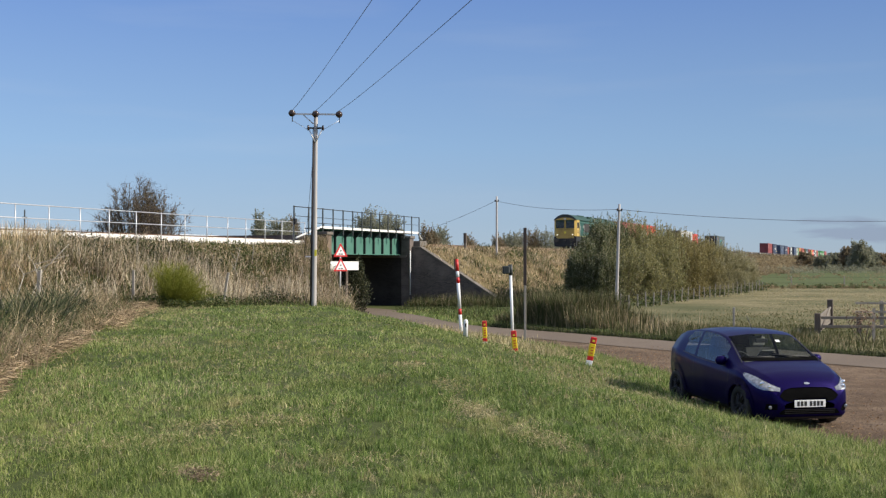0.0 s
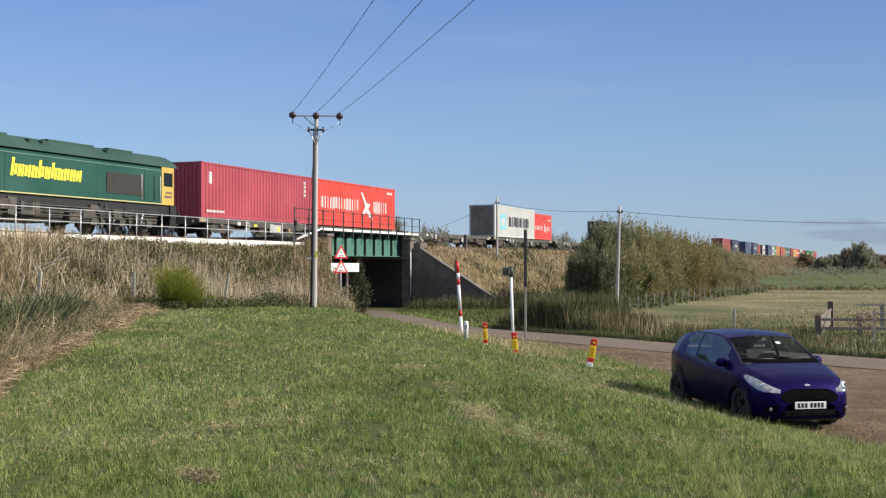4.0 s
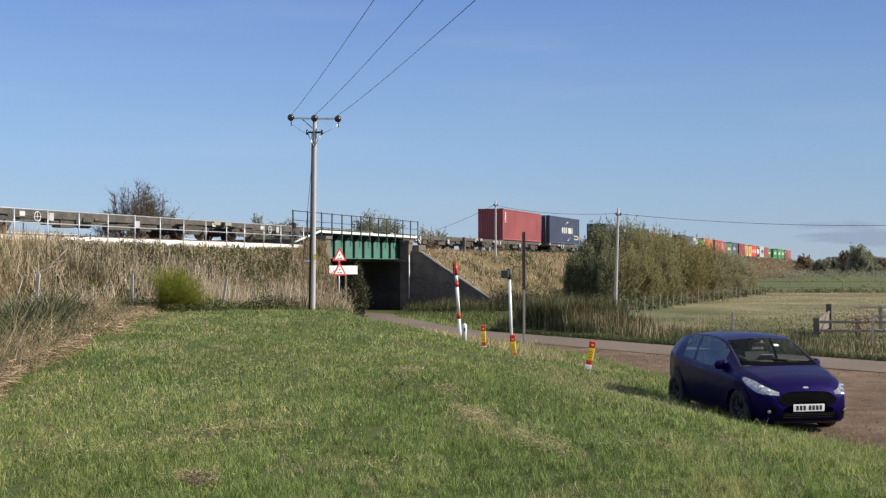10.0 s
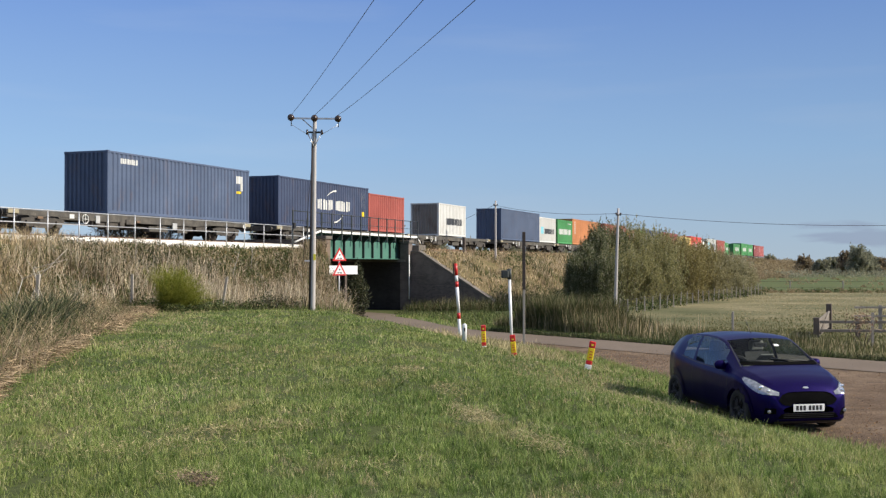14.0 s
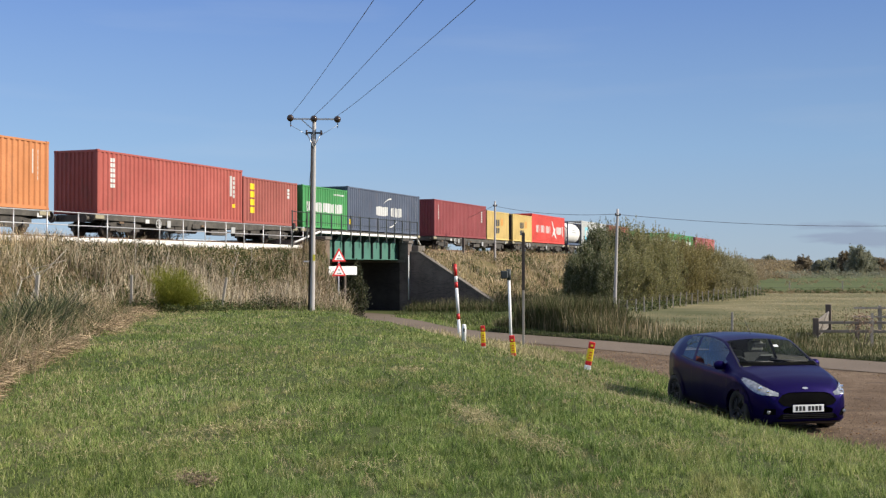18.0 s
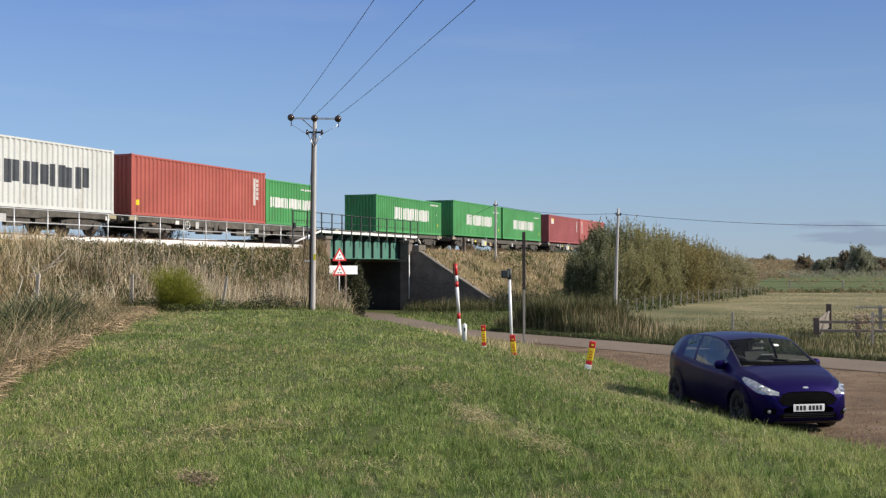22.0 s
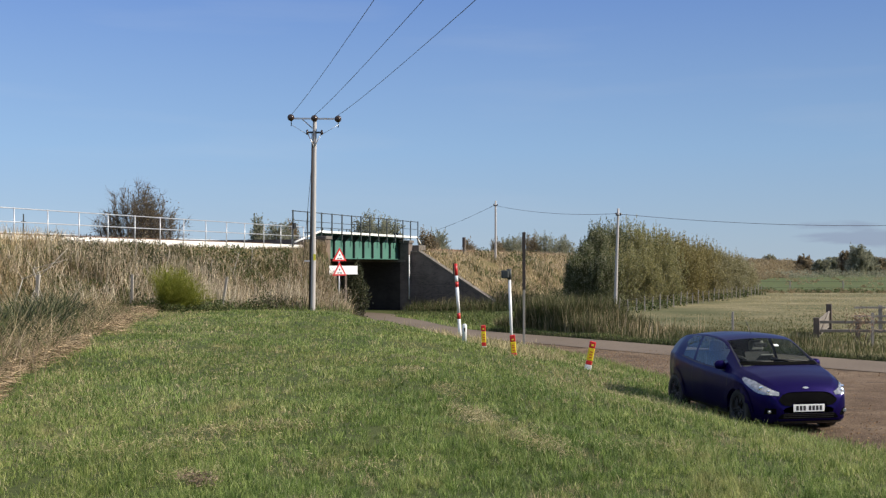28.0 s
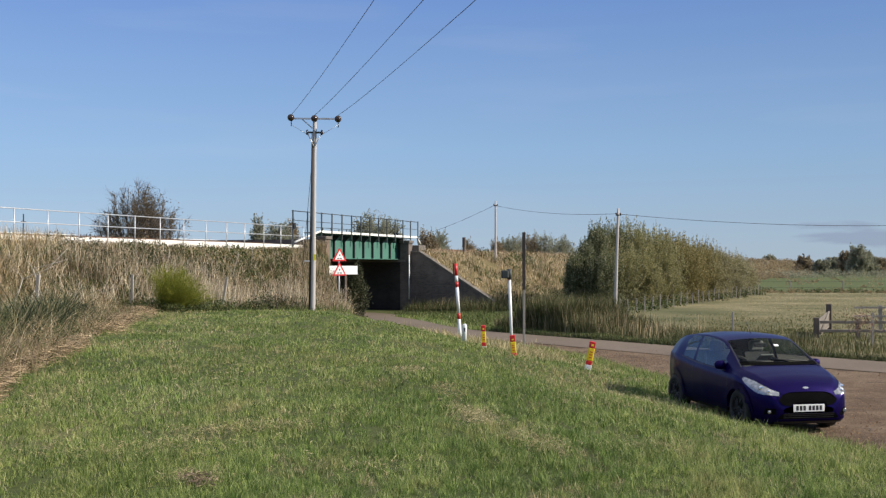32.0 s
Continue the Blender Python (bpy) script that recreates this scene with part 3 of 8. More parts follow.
def wire_curve(name, label, pts, r, sag, category="cable"):
    """A hanging wire through the points, drawn as one thin tube."""
    cu = bpy.data.curves.new(name, "CURVE")
    cu.dimensions, cu.bevel_depth, cu.bevel_resolution = "3D", r, 1
    for p, q in zip(pts, pts[1:]):
        sp = cu.splines.new("POLY")
        k = 16
        sp.points.add(k)
        for i in range(k + 1):
            t = i / k
            c = Vector(p).lerp(Vector(q), t)
            sp.points[i].co = (c.x, c.y, c.z - sag * 4 * t * (1 - t), 1)
            sp.points[i].radius = min(2.0, max(1.0, c.y / 18)) if name == "power_line" else 1.0
    cu.materials.append(M["wire"])
    return tagged(new(name, cu), label, category)


def wooden_pole(x, y, top, r=0.13, mat="pole_wood", label="weathered wooden utility pole", lean=0.0, name="utility_pole", base=None):
    z0 = gz(x, y) - 0.3 if base is None else base
    p = thing(name, label, "pole", pose(x, y, z0, 0, lean, 0))
    h = top - z0
    bm = lathe(nb(), [(r * (1 - 0.35 * i / 12), h * i / 12) for i in range(13)], 12)
    part("shaft", bm, M[mat], p)
    return p, h


# main pole with a single crossarm
PX, PY, PTOP = -4.66, 40.3, 7.92
pole, ph = wooden_pole(PX, PY, PTOP, 0.104, label="tall weathered wooden electricity pole with a steel crossarm", lean=0.6)
arm = part("crossarm", bar(-0.86, 0.86, -0.04, 0.04, ph - 0.1, ph - 0.045), M["galvanised"], pole, "grey steel crossarm")
for dx, h0 in ((-0.84, 0.0), (0.0, -0.02), (0.84, -0.03)):
    ins = part("insulator", lathe(nb(), [(0.03, -0.02), (0.12, 0.0), (0.125, 0.05), (0.06, 0.07), (0.11, 0.1), (0.1, 0.15), (0.04, 0.18)], 14,
                                  pose(dx, -0.08, ph - 0.06 + h0, 90, 0, 0)), M["porcelain"], pole, "dark brown ribbed insulator")
    part("pin", tube(nb(), (dx, 0, ph - 0.35 + h0), (dx, 0, ph + 0.02 + h0), 0.018, seg=6), M["dark_iron"], pole)
for sx in (-1, 1):
    part("brace", tube(nb(), (sx * 0.26, -0.04, ph - 0.58), (0, -0.1, ph - 1.1), 0.02, seg=6), M["galvanised"], pole)
    part("jumper_wire", tube(nb(), (sx * 0.84, -0.06, ph - 0.3), (sx * 0.3, -0.06, ph - 0.62), 0.008, seg=5), M["galvanised"], pole)
    part("switch_post", tube(nb(), (sx * 0.26, -0.06, ph - 0.66), (sx * 0.26, -0.06, ph - 0.48), 0.035, seg=8), M["porcelain"], pole)
part("switch_bar", bar(-0.3, 0.3, -0.06, 0.02, ph - 0.6, ph - 0.54), M["dark_iron"], pole)
part("stay_strut", tube(nb(), (-0.45, 0, ph - 0.1), (-0.08, 0, ph - 0.42), 0.02, seg=6), M["galvanised"], pole)
part("ground_cable", tube(nb(), (-0.14, 0.06, 0.2), (-0.1, 0.06, ph - 0.6), 0.016, seg=6), M["black"], pole)
part("pole_plate", bar(-0.3, -0.1, -0.14, -0.13, 2.15, 2.2), M["galvanised"], pole)
part("warning_plate", bar(0.02, 0.1, -0.115, -0.1, 2.2, 2.42), M["soft_yellow"], pole, "small yellow warning plate")
# dark strip on the left, standing in for the pole's shaded side
part("cable_guard", tube(nb(), (-0.085, -0.05, 0.3), (-0.06, -0.05, ph - 0.9), 0.035, seg=8), M["tarred_wood"], pole, "dark strip added for the pole's shaded side")
# three conductors running overhead past the camera
for k, (dx, far_x) in enumerate(((-0.84, -0.735), (0.0, -0.24), (0.84, 0.285))):
    wire_curve("power_line", "thin dark overhead power conductor", [(PX + dx + 0.07, PY - 0.15, PTOP + 0.02), (far_x + 0.05 * (far_x - PX - dx - 0.07), 10.07, 5.148), (far_x + 3.5, -22, 5.6)], 0.004, 0.06)
wire_curve("stay_wire", "thin steel stay wire behind the pole", [(PX - 0.05, PY, PTOP - 1.9), (PX - 0.9, PY + 4.5, 2.6)], 0.008, 0.0)

# telephone poles and their line
P2, P3 = (4.19, 90.0), (10.05, 66.0)
tp2, h2 = wooden_pole(*P2, 7.75, 0.105, label="weathered wooden telephone pole on the embankment foot")
tp3, h3 = wooden_pole(*P3, 5.93, 0.105, label="weathered wooden telephone pole among reeds", lean=1.8)
for p, h in ((tp2, h2), (tp3, h3)):
    part("bracket", bar(-0.16, 0.16, -0.14, -0.1, h - 0.42, h - 0.36), M["dark_iron"], p)
    for sx in (-0.13, 0.13):
        part("insulator", lathe(nb(), [(0.02, 0), (0.05, 0.01), (0.055, 0.06), (0.03, 0.1)], 10, pose(sx, -0.12, h - 0.36)), M["porcelain"], p)
wire_curve("telephone_line", "sagging black telephone cable between poles", [(-4.0, 112, 5.1), (4.1, 90, 7.4), (10.15, 66, 5.62), (27.5, 64, 4.9), (70, 60, 6.2)], 0.013, 0.28)

# triangular warning signs and a direction board by the bridge
def sign_triangle(z, parent):
    k = 0.39
    tri = lambda r: [(r * math.cos(radians(a)), r * math.sin(radians(a))) for a in (90, 210, 330)]
    pl = part("plate", prism(nb(), [(x, zz + z) for x, zz in tri(k * 1.16)], -0.012, 0.0, axes="xz"), M["sign_red"], parent, "red-bordered triangular plate")
    part("face", prism(nb(), [(x, zz + z) for x, zz in tri(k * 0.78)], -0.018, -0.013, axes="xz"), M["sign_white"], pl)
    part("symbol", prism(nb(), [(-0.055, z + 0.1), (0.055, z + 0.1), (0.0, z + 0.01)], -0.022, -0.0185, axes="xz"), M["black"], pl)
    part("text_bar", prism(nb(), [(-0.12, z - 0.07), (-0.02, z - 0.07), (-0.02, z - 0.12), (-0.12, z - 0.12)], -0.022, -0.0185, axes="xz"), M["black"], pl)
    part("text_bar", prism(nb(), [(0.02, z - 0.07), (0.12, z - 0.07), (0.12, z - 0.12), (0.02, z - 0.12)], -0.022, -0.0185, axes="xz"), M["black"], pl)


SD = 56.0
warn = thing("warning_sign", "two red-bordered triangular height warning signs on a grey post", "road sign", pose(-0.0917 * SD, SD, -0.3, 0, 0, 32))
part("post", tube(nb(), (0, 0.03, 0), (0, 0.03, 3.78), 0.038), M["galvanised"], warn)
sign_triangle(3.34, warn)
sign_triangle(2.62, warn)
board = thing("direction_board", "plain white rectangular board on two dark posts", "road sign", pose(-0.0865 * 60, 60, -0.3, 0, 0, 42))
part("board", bar(-1.06, 0.8, -0.02, 0.0, 2.42, 2.88), M["sign_white"], board)
for sx in (-0.6, 0.05):
    part("post", bar(sx - 0.06, sx + 0.06, 0.005, 0.1, 0, 2.85), M["dark_wood"], board)


# roadside markers on the verge
def leaning(x, y, lean=0.0, z=None):
    return pose(x, y, (gz(x, y) if z is None else z) - 0.03, 0, lean, 0)


def bollard(name, label, x, y, h, w, bands, lean):
    """Flat-sided marker post in coloured bands from the ground up."""
    b = thing(name, label, "bollard", leaning(x, y, lean), group="roadside markers")
    z = 0.0
    for frac, mat in bands:
        z1 = z + h * frac
        part("band", bar(-w / 2, w / 2, -0.05, 0.05, z + (0.0015 if z else 0), z1, bevel=0.012), M[mat], b)
        if mat == "sign_yellow":
            for k in range(3):
                zz = z + (z1 - z) * (0.22 + 0.22 * k)
                part("text_bar", bar(-w * 0.22, w * 0.22, -0.054, -0.0505, zz, zz + 0.018), M["sign_red"], b)
        elif mat == "sign_red" and z > h * 0.5:
            part("reflector", bar(-w * 0.2, w * 0.2, -0.054, -0.0505, z + h * 0.07, z + h * 0.13), M["soft_yellow"], b)
        z = z1
    return b


bollard("marker_bollard", "leaning red and yellow plastic marker bollard with a white foot", 2.96, 23.2, 0.62, 0.125, [(0.22, "sign_white"), (0.14, "sign_red"), (0.42, "sign_yellow"), (0.22, "sign_red")], 11)
bollard("marker_bollard", "red and yellow plastic marker bollard with a white foot", 0.9, 24.8, 0.54, 0.1, [(0.15, "sign_white"), (0.15, "sign_red"), (0.45, "sign_yellow"), (0.25, "sign_red")], -2)
bollard("marker_bollard", "red and yellow plastic marker bollard beside a white pole", 1.53, 24.3, 0.48, 0.115, [(0.2, "sign_red"), (0.5, "sign_yellow"), (0.3, "sign_red")], -5)
gauge = thing("striped_pole", "leaning white pole with red bands and a red top", "marker pole", leaning(0.58, 37.4, -3.6), group="roadside markers")
z = 0.0
for z1, mt in ((0.78, "sign_white"), (0.98, "sign_red"), (1.83, "sign_white"), (2.02, "sign_red"), (2.22, "sign_white"), (2.62, "sign_red")):
    part("band", tube(nb(), (0, 0, z), (0, 0, z1 - 0.002), 0.054, seg=12), M[mt], gauge)
    z = z1
part("backing", bar(-0.1, -0.056, 0.02, 0.06, 2.2, 2.64), M["dark_wood"], gauge)
stub = thing("white_bollard", "short white round-topped concrete bollard", "bollard", leaning(0.57, 30.2, 1), group="roadside markers")
part("body", lathe(nb(), [(0.062, 0), (0.062, 0.42), (0.058, 0.47), (0.04, 0.5), (0.01, 0.51)], 12), M["sign_white"], stub)
part("text_bar", bar(-0.02, 0.02, -0.067, -0.063, 0.3, 0.4), M["black"], stub)
wp = thing("white_pole", "slim leaning white pole with a dark box on top", "marker pole", leaning(1.55, 25.4, -1.8), group="roadside markers")
part("shaft", tube(nb(), (0, 0, 0), (0, 0, 1.72), 0.033, seg=12), M["sign_white"], wp)
part("box", bar(-0.18, -0.02, -0.08, 0.08, 1.73, 1.91, bevel=0.02), M["dark_iron"], wp)
part("collar", tube(nb(), (0, 0, 1.7), (0, 0, 1.94), 0.05, seg=10), M["dark_iron"], wp)
gp = thing("grey_post", "tall square grey post with a dark upper half", "post", leaning(2.6, 36.3, 0))
part("lower", bar(-0.036, 0.036, -0.036, 0.036, 0, 1.85, bevel=0.008), M["grey_wood"], gp)
part("upper", bar(-0.05, 0.05, -0.046, 0.046, 1.852, 3.7, bevel=0.008), M["tarred_wood"], gp)


# posts along the bank and the field fences
def fence_post(x, y, h, w, lean=0.0, mat="grey_wood", label="weathered grey wooden fence post", group="fence posts"):
    p = thing("fence_post", label, "post", leaning(x, y, lean), group=group)
    bm = bar(-w / 2, w / 2, -w / 2, w / 2, 0, h, bevel=0.012)
    part("shaft", bm, M[mat], p)
    return p


fence_post(-10.75, 39.0, 1.3, 0.09, 1.0)
fence_post(-7.75, 39.5, 1.28, 0.085, 9.0, label="leaning weathered wooden fence post")
fence_post(-11.5, 31.8, 1.58, 0.1, 4.0)
fence_post(9.9, 38.6, 1.05, 0.07)
for i in range(27):
    t = i / 26.0
    x, y = 9.2 + t * 19.0, 59.0 + t * 41
    fp = fence_post(x, y, random.uniform(0.75, 1.05), 0.06, random.uniform(-4, 4), "grey_wood", label="weathered pale wooden stake of a field fence", group="field fence stakes")
for k in range(3):
    wire_curve("fence_wire", "thin galvanised field fence wire", [(9.2 + t * 19.0, 59 + t * 41, 0.25 + 0.26 * k) for t in np.linspace(0, 1, 27)], 0.006, 0.01, "wire")
for x in (29, 33.5, 38.5, 43.5, 49):
    fence_post(x, 111 - 0.06 * x, 1.15, 0.1, group="far fence posts")
for k in (0.5, 1.05):
    wire_curve("fence_wire", "thin wire of the far field fence", [(x, 111 - 0.06 * x, k) for x in (29, 38.5, 49, 62)], 0.012, 0.02, "wire")


# wooden gate at the road
def gate():
    g = thing("field_gate", "weathered wooden field gate with heavy posts", "gate", pose(13.35, 40.4, 0.0, 0, 0, -4))
    for x, h, w in ((0.0, 0.74, 0.18), (1.45, 0.7, 0.15), (3.4, 0.74, 0.15)):
        part("gate_post", bar(x - w / 2, x + w / 2, -w / 2, w / 2, -0.1, h, bevel=0.02), M["dark_wood"], g)
    for z in (0.22, 0.53):
        part("rail", bar(0.095, 6.0, -0.13, -0.08, z, z + 0.1, bevel=0.008), M["old_wood"], g)
    m = pose(0.1, 0.1, 0.0, 0, -3, 69)
    for k in range(5):
        z = 0.06 + 0.125 * k
        part("leaf_board", box(nb(), 0, 3.3, -0.02, 0.02, z, z + 0.108, m), M["old_wood"], g, "weathered grey gate board")
    part("leaf_brace", tube(nb(), m @ Vector((0.1, -0.05, 0.15)), m @ Vector((2.9, -0.05, 0.68)), 0.04, seg=6), M["old_wood"], g)
    part("leaf_post", box(nb(), 3.3, 3.5, -0.1, 0.1, -0.3, 0.94, m), M["dark_wood"], g)
    for z in (0.62, 0.95):
        part("back_rail", bar(2.2, 8.0, 3.0, 3.06, z, z + 0.07), M["grey_wood"], g)
    for x in (3.2, 5.4, 7.6):
        part("back_post", bar(x - 0.06, x + 0.06, 3.06, 3.18, -0.1, 1.08, bevel=0.01), M["grey_wood"], g)
    return g


gate()
stake = thing("stake", "thin pale stake beside the gate", "stake", pose(13.45, 35.4, 0.0, 0, 1, 0))
part("shaft", bar(-0.035, 0.035, -0.035, 0.035, -0.1, 1.12), M["grey_wood"], stake)
# lineside posts by the track
lp = thing("lineside_post", "weathered grey lineside post with a dark top", "post", track(-2.2, -2.6, 3.0))
part("foot", bar(-0.09, 0.09, -0.09, 0.09, 0, 1.0), M["old_wood"], lp)
part("top", bar(-0.1, 0.1, -0.1, 0.1, 1.002, 1.75), M["dark_wood"], lp)
lb = thing("lineside_box", "small dark signal box on a post beside the railway", "signal", track(9.0, 8.0, 3.4))
part("post", tube(nb(), (0, 0, 0), (0, 0, 1.5), 0.06), M["dark_iron"], lb)
part("head", bar(-0.22, 0.22, -0.22, 0.22, 1.5, 2.1, bevel=0.03), M["black"], lb)
lm = thing("lineside_marker", "thin dark marker post with a short crosspiece beyond the railway", "post", track(-37.2, 8.6, 3.3))
part("post", tube(nb(), (0, 0, 0), (0, 0, 1.95), 0.035, seg=8), M["dark_iron"], lm)
part("crosspiece", bar(-0.16, 0.16, -0.03, 0.03, 1.5, 1.58), M["dark_iron"], lm)
# ---- the train ----
SPEED, T0 = 24.33, 13.0            # metres a second along the line
MOVING = []                        # (thing, place in the train, height)


def paint(name, c, fade=1.35, stain=(0.16, 0.10, 0.07), amt=0.3, rough=0.5):
    d = tuple(min(1, x * fade + 0.015) for x in c)
    return surface(name, c, d, rough, 0.0, big=0.35, fine=22, stain=stain, stain_amt=amt, bump=0.08, rnd=0.08, spec=0.35)


for key, c in {"crimson": (0.29, 0.045, 0.065), "hs_red": (0.50, 0.05, 0.038), "grey_blue": (0.08, 0.105, 0.12), "dark_red": (0.24, 0.058, 0.06), "rust_red": (0.28, 0.065, 0.05),
               "navy": (0.03, 0.043, 0.085), "blue": (0.055, 0.077, 0.13), "slate": (0.06, 0.075, 0.11), "green": (0.042, 0.2, 0.06), "orange": (0.38, 0.15, 0.055),
               "yellow": (0.48, 0.35, 0.125), "maroon": (0.20, 0.04, 0.042), "faded_red": (0.33, 0.085, 0.08), "brown_red": (0.25, 0.07, 0.055)}.items():
    M[key] = paint("paint_" + key, c)
M["pale_grey"] = paint("paint_pale_grey", (0.45, 0.46, 0.45), 1.2, (0.27, 0.2, 0.13), 0.5)
M["white"] = paint("paint_white", (0.50, 0.50, 0.48), 1.15, (0.3, 0.26, 0.2), 0.5)
# end faces painted darker than sides: grime, plus their shade in the colour
M["grimy_shaded_end"] = paint("paint_grimy_shaded_end", (0.17, 0.15, 0.13), 1.3, (0.1, 0.06, 0.04), 0.7)
M["dark_shaded_end"] = paint("paint_dark_shaded_end", (0.028, 0.024, 0.03), 1.4, (0.09, 0.07, 0.06), 0.5)
M["teal_mark"] = surface("teal_mark", (0.05, 0.2, 0.19), (0.07, 0.17, 0.2), 0.6, bump=0, big=0.5)
M["off_white_mark"] = surface("off_white_mark", (0.6, 0.6, 0.58), (0.52, 0.52, 0.5), 0.5, bump=0, big=2)
M["dark_mark"] = surface("dark_mark", (0.03, 0.035, 0.045), (0.05, 0.055, 0.065), 0.5, bump=0, big=2)
M["cyan_mark"] = surface("cyan_mark", (0.18, 0.52, 0.62), (0.24, 0.58, 0.66), 0.5, bump=0, big=2)
M["orange_mark"] = surface("orange_mark", (0.62, 0.3, 0.08), (0.7, 0.36, 0.1), 0.5, bump=0, big=2)
M["wagon_frame"] = surface("wagon_frame", (0.04, 0.037, 0.033), (0.12, 0.108, 0.09), 0.8, 0.1, big=2.2, stain=(0.02, 0.018, 0.016), stain_amt=0.8)
M["bogie_black"] = surface("bogie_black", (0.03, 0.028, 0.026), (0.11, 0.097, 0.082), 0.8, 0.2, big=2.5, stain=(0.15, 0.11, 0.08), stain_amt=0.5)
M["wheel_steel"] = surface("wheel_steel", (0.07, 0.055, 0.045), (0.12, 0.1, 0.085), 0.55, 0.6, big=2)
M["pale_buff"] = surface("pale_buff", (0.24, 0.21, 0.14), (0.34, 0.3, 0.2), 0.8, big=2, stain=(0.12, 0.08, 0.05))
M["rusty_iron"] = surface("rusty_iron", (0.11, 0.07, 0.045), (0.18, 0.12, 0.075), 0.85, big=2)
M["pale_panel"] = surface("pale_panel", (0.3, 0.31, 0.32), (0.42, 0.42, 0.42), 0.7, big=1.5, stain=(0.15, 0.12, 0.09))
M["buff_wood"] = surface("buff_wood", (0.3, 0.22, 0.12), (0.38, 0.28, 0.16), 0.8, big=1)


def wave(n, length, depth):
    """Trapezoid corrugation: (along, in) pairs."""
    pitch, out = length / n, []
    for i in range(n):
        a = i * pitch
        out += [(a, 0.0), (a + pitch * 0.35, 0.0), (a + pitch * 0.5, depth), (a + pitch * 0.82, depth)]
    return out + [(length, 0.0)]


def panel(n, length, depth, place):
    """A corrugated sheet: place(along, in, up) gives the point."""
    w = wave(n, length, depth)
    v = np.array([place(a, d, 0) for a, d in w] + [place(a, d, 1) for a, d in w], float)
    k = len(w)
    i = np.arange(k - 1)
    return v, np.stack([i, i + 1, i + k + 1, i + k], -1)


WIDE = 2.438
CACHE = {}


def cached(key, make):
    if key not in CACHE:
        CACHE[key] = make()
    return CACHE[key]


DEEP = 0.052                      # depth of the side corrugation


def paint_film(L, n, x0, x1, z0, z1, coat=0):
    """A painted patch that follows the corrugated side."""
    w = wave(n, L - 0.3, DEEP)
    xa, da = np.array([a for a, d in w]) + 0.15, np.array([d for a, d in w])
    xs = np.concatenate([[x0], xa[(xa > x0 + 0.002) & (xa < x1 - 0.002)], [x1]])
    ys = 0.008 - 0.003 * coat + np.interp(xs, xa, da)
    v = np.concatenate([np.stack([xs, ys, np.full(len(xs), z)], -1) for z in (z0, z1)])
    i, k = np.arange(len(xs) - 1), len(xs)
    return v, np.stack([i, i + 1, i + k + 1, i + k], -1)


# stroke pairs for painted names: low and high of each
STROKES = [(0, 1, 0, 1), (0, 1, 0.08, 1), (0, 1, 0, 0.93), (0.06, 0.94, 0, 1)]


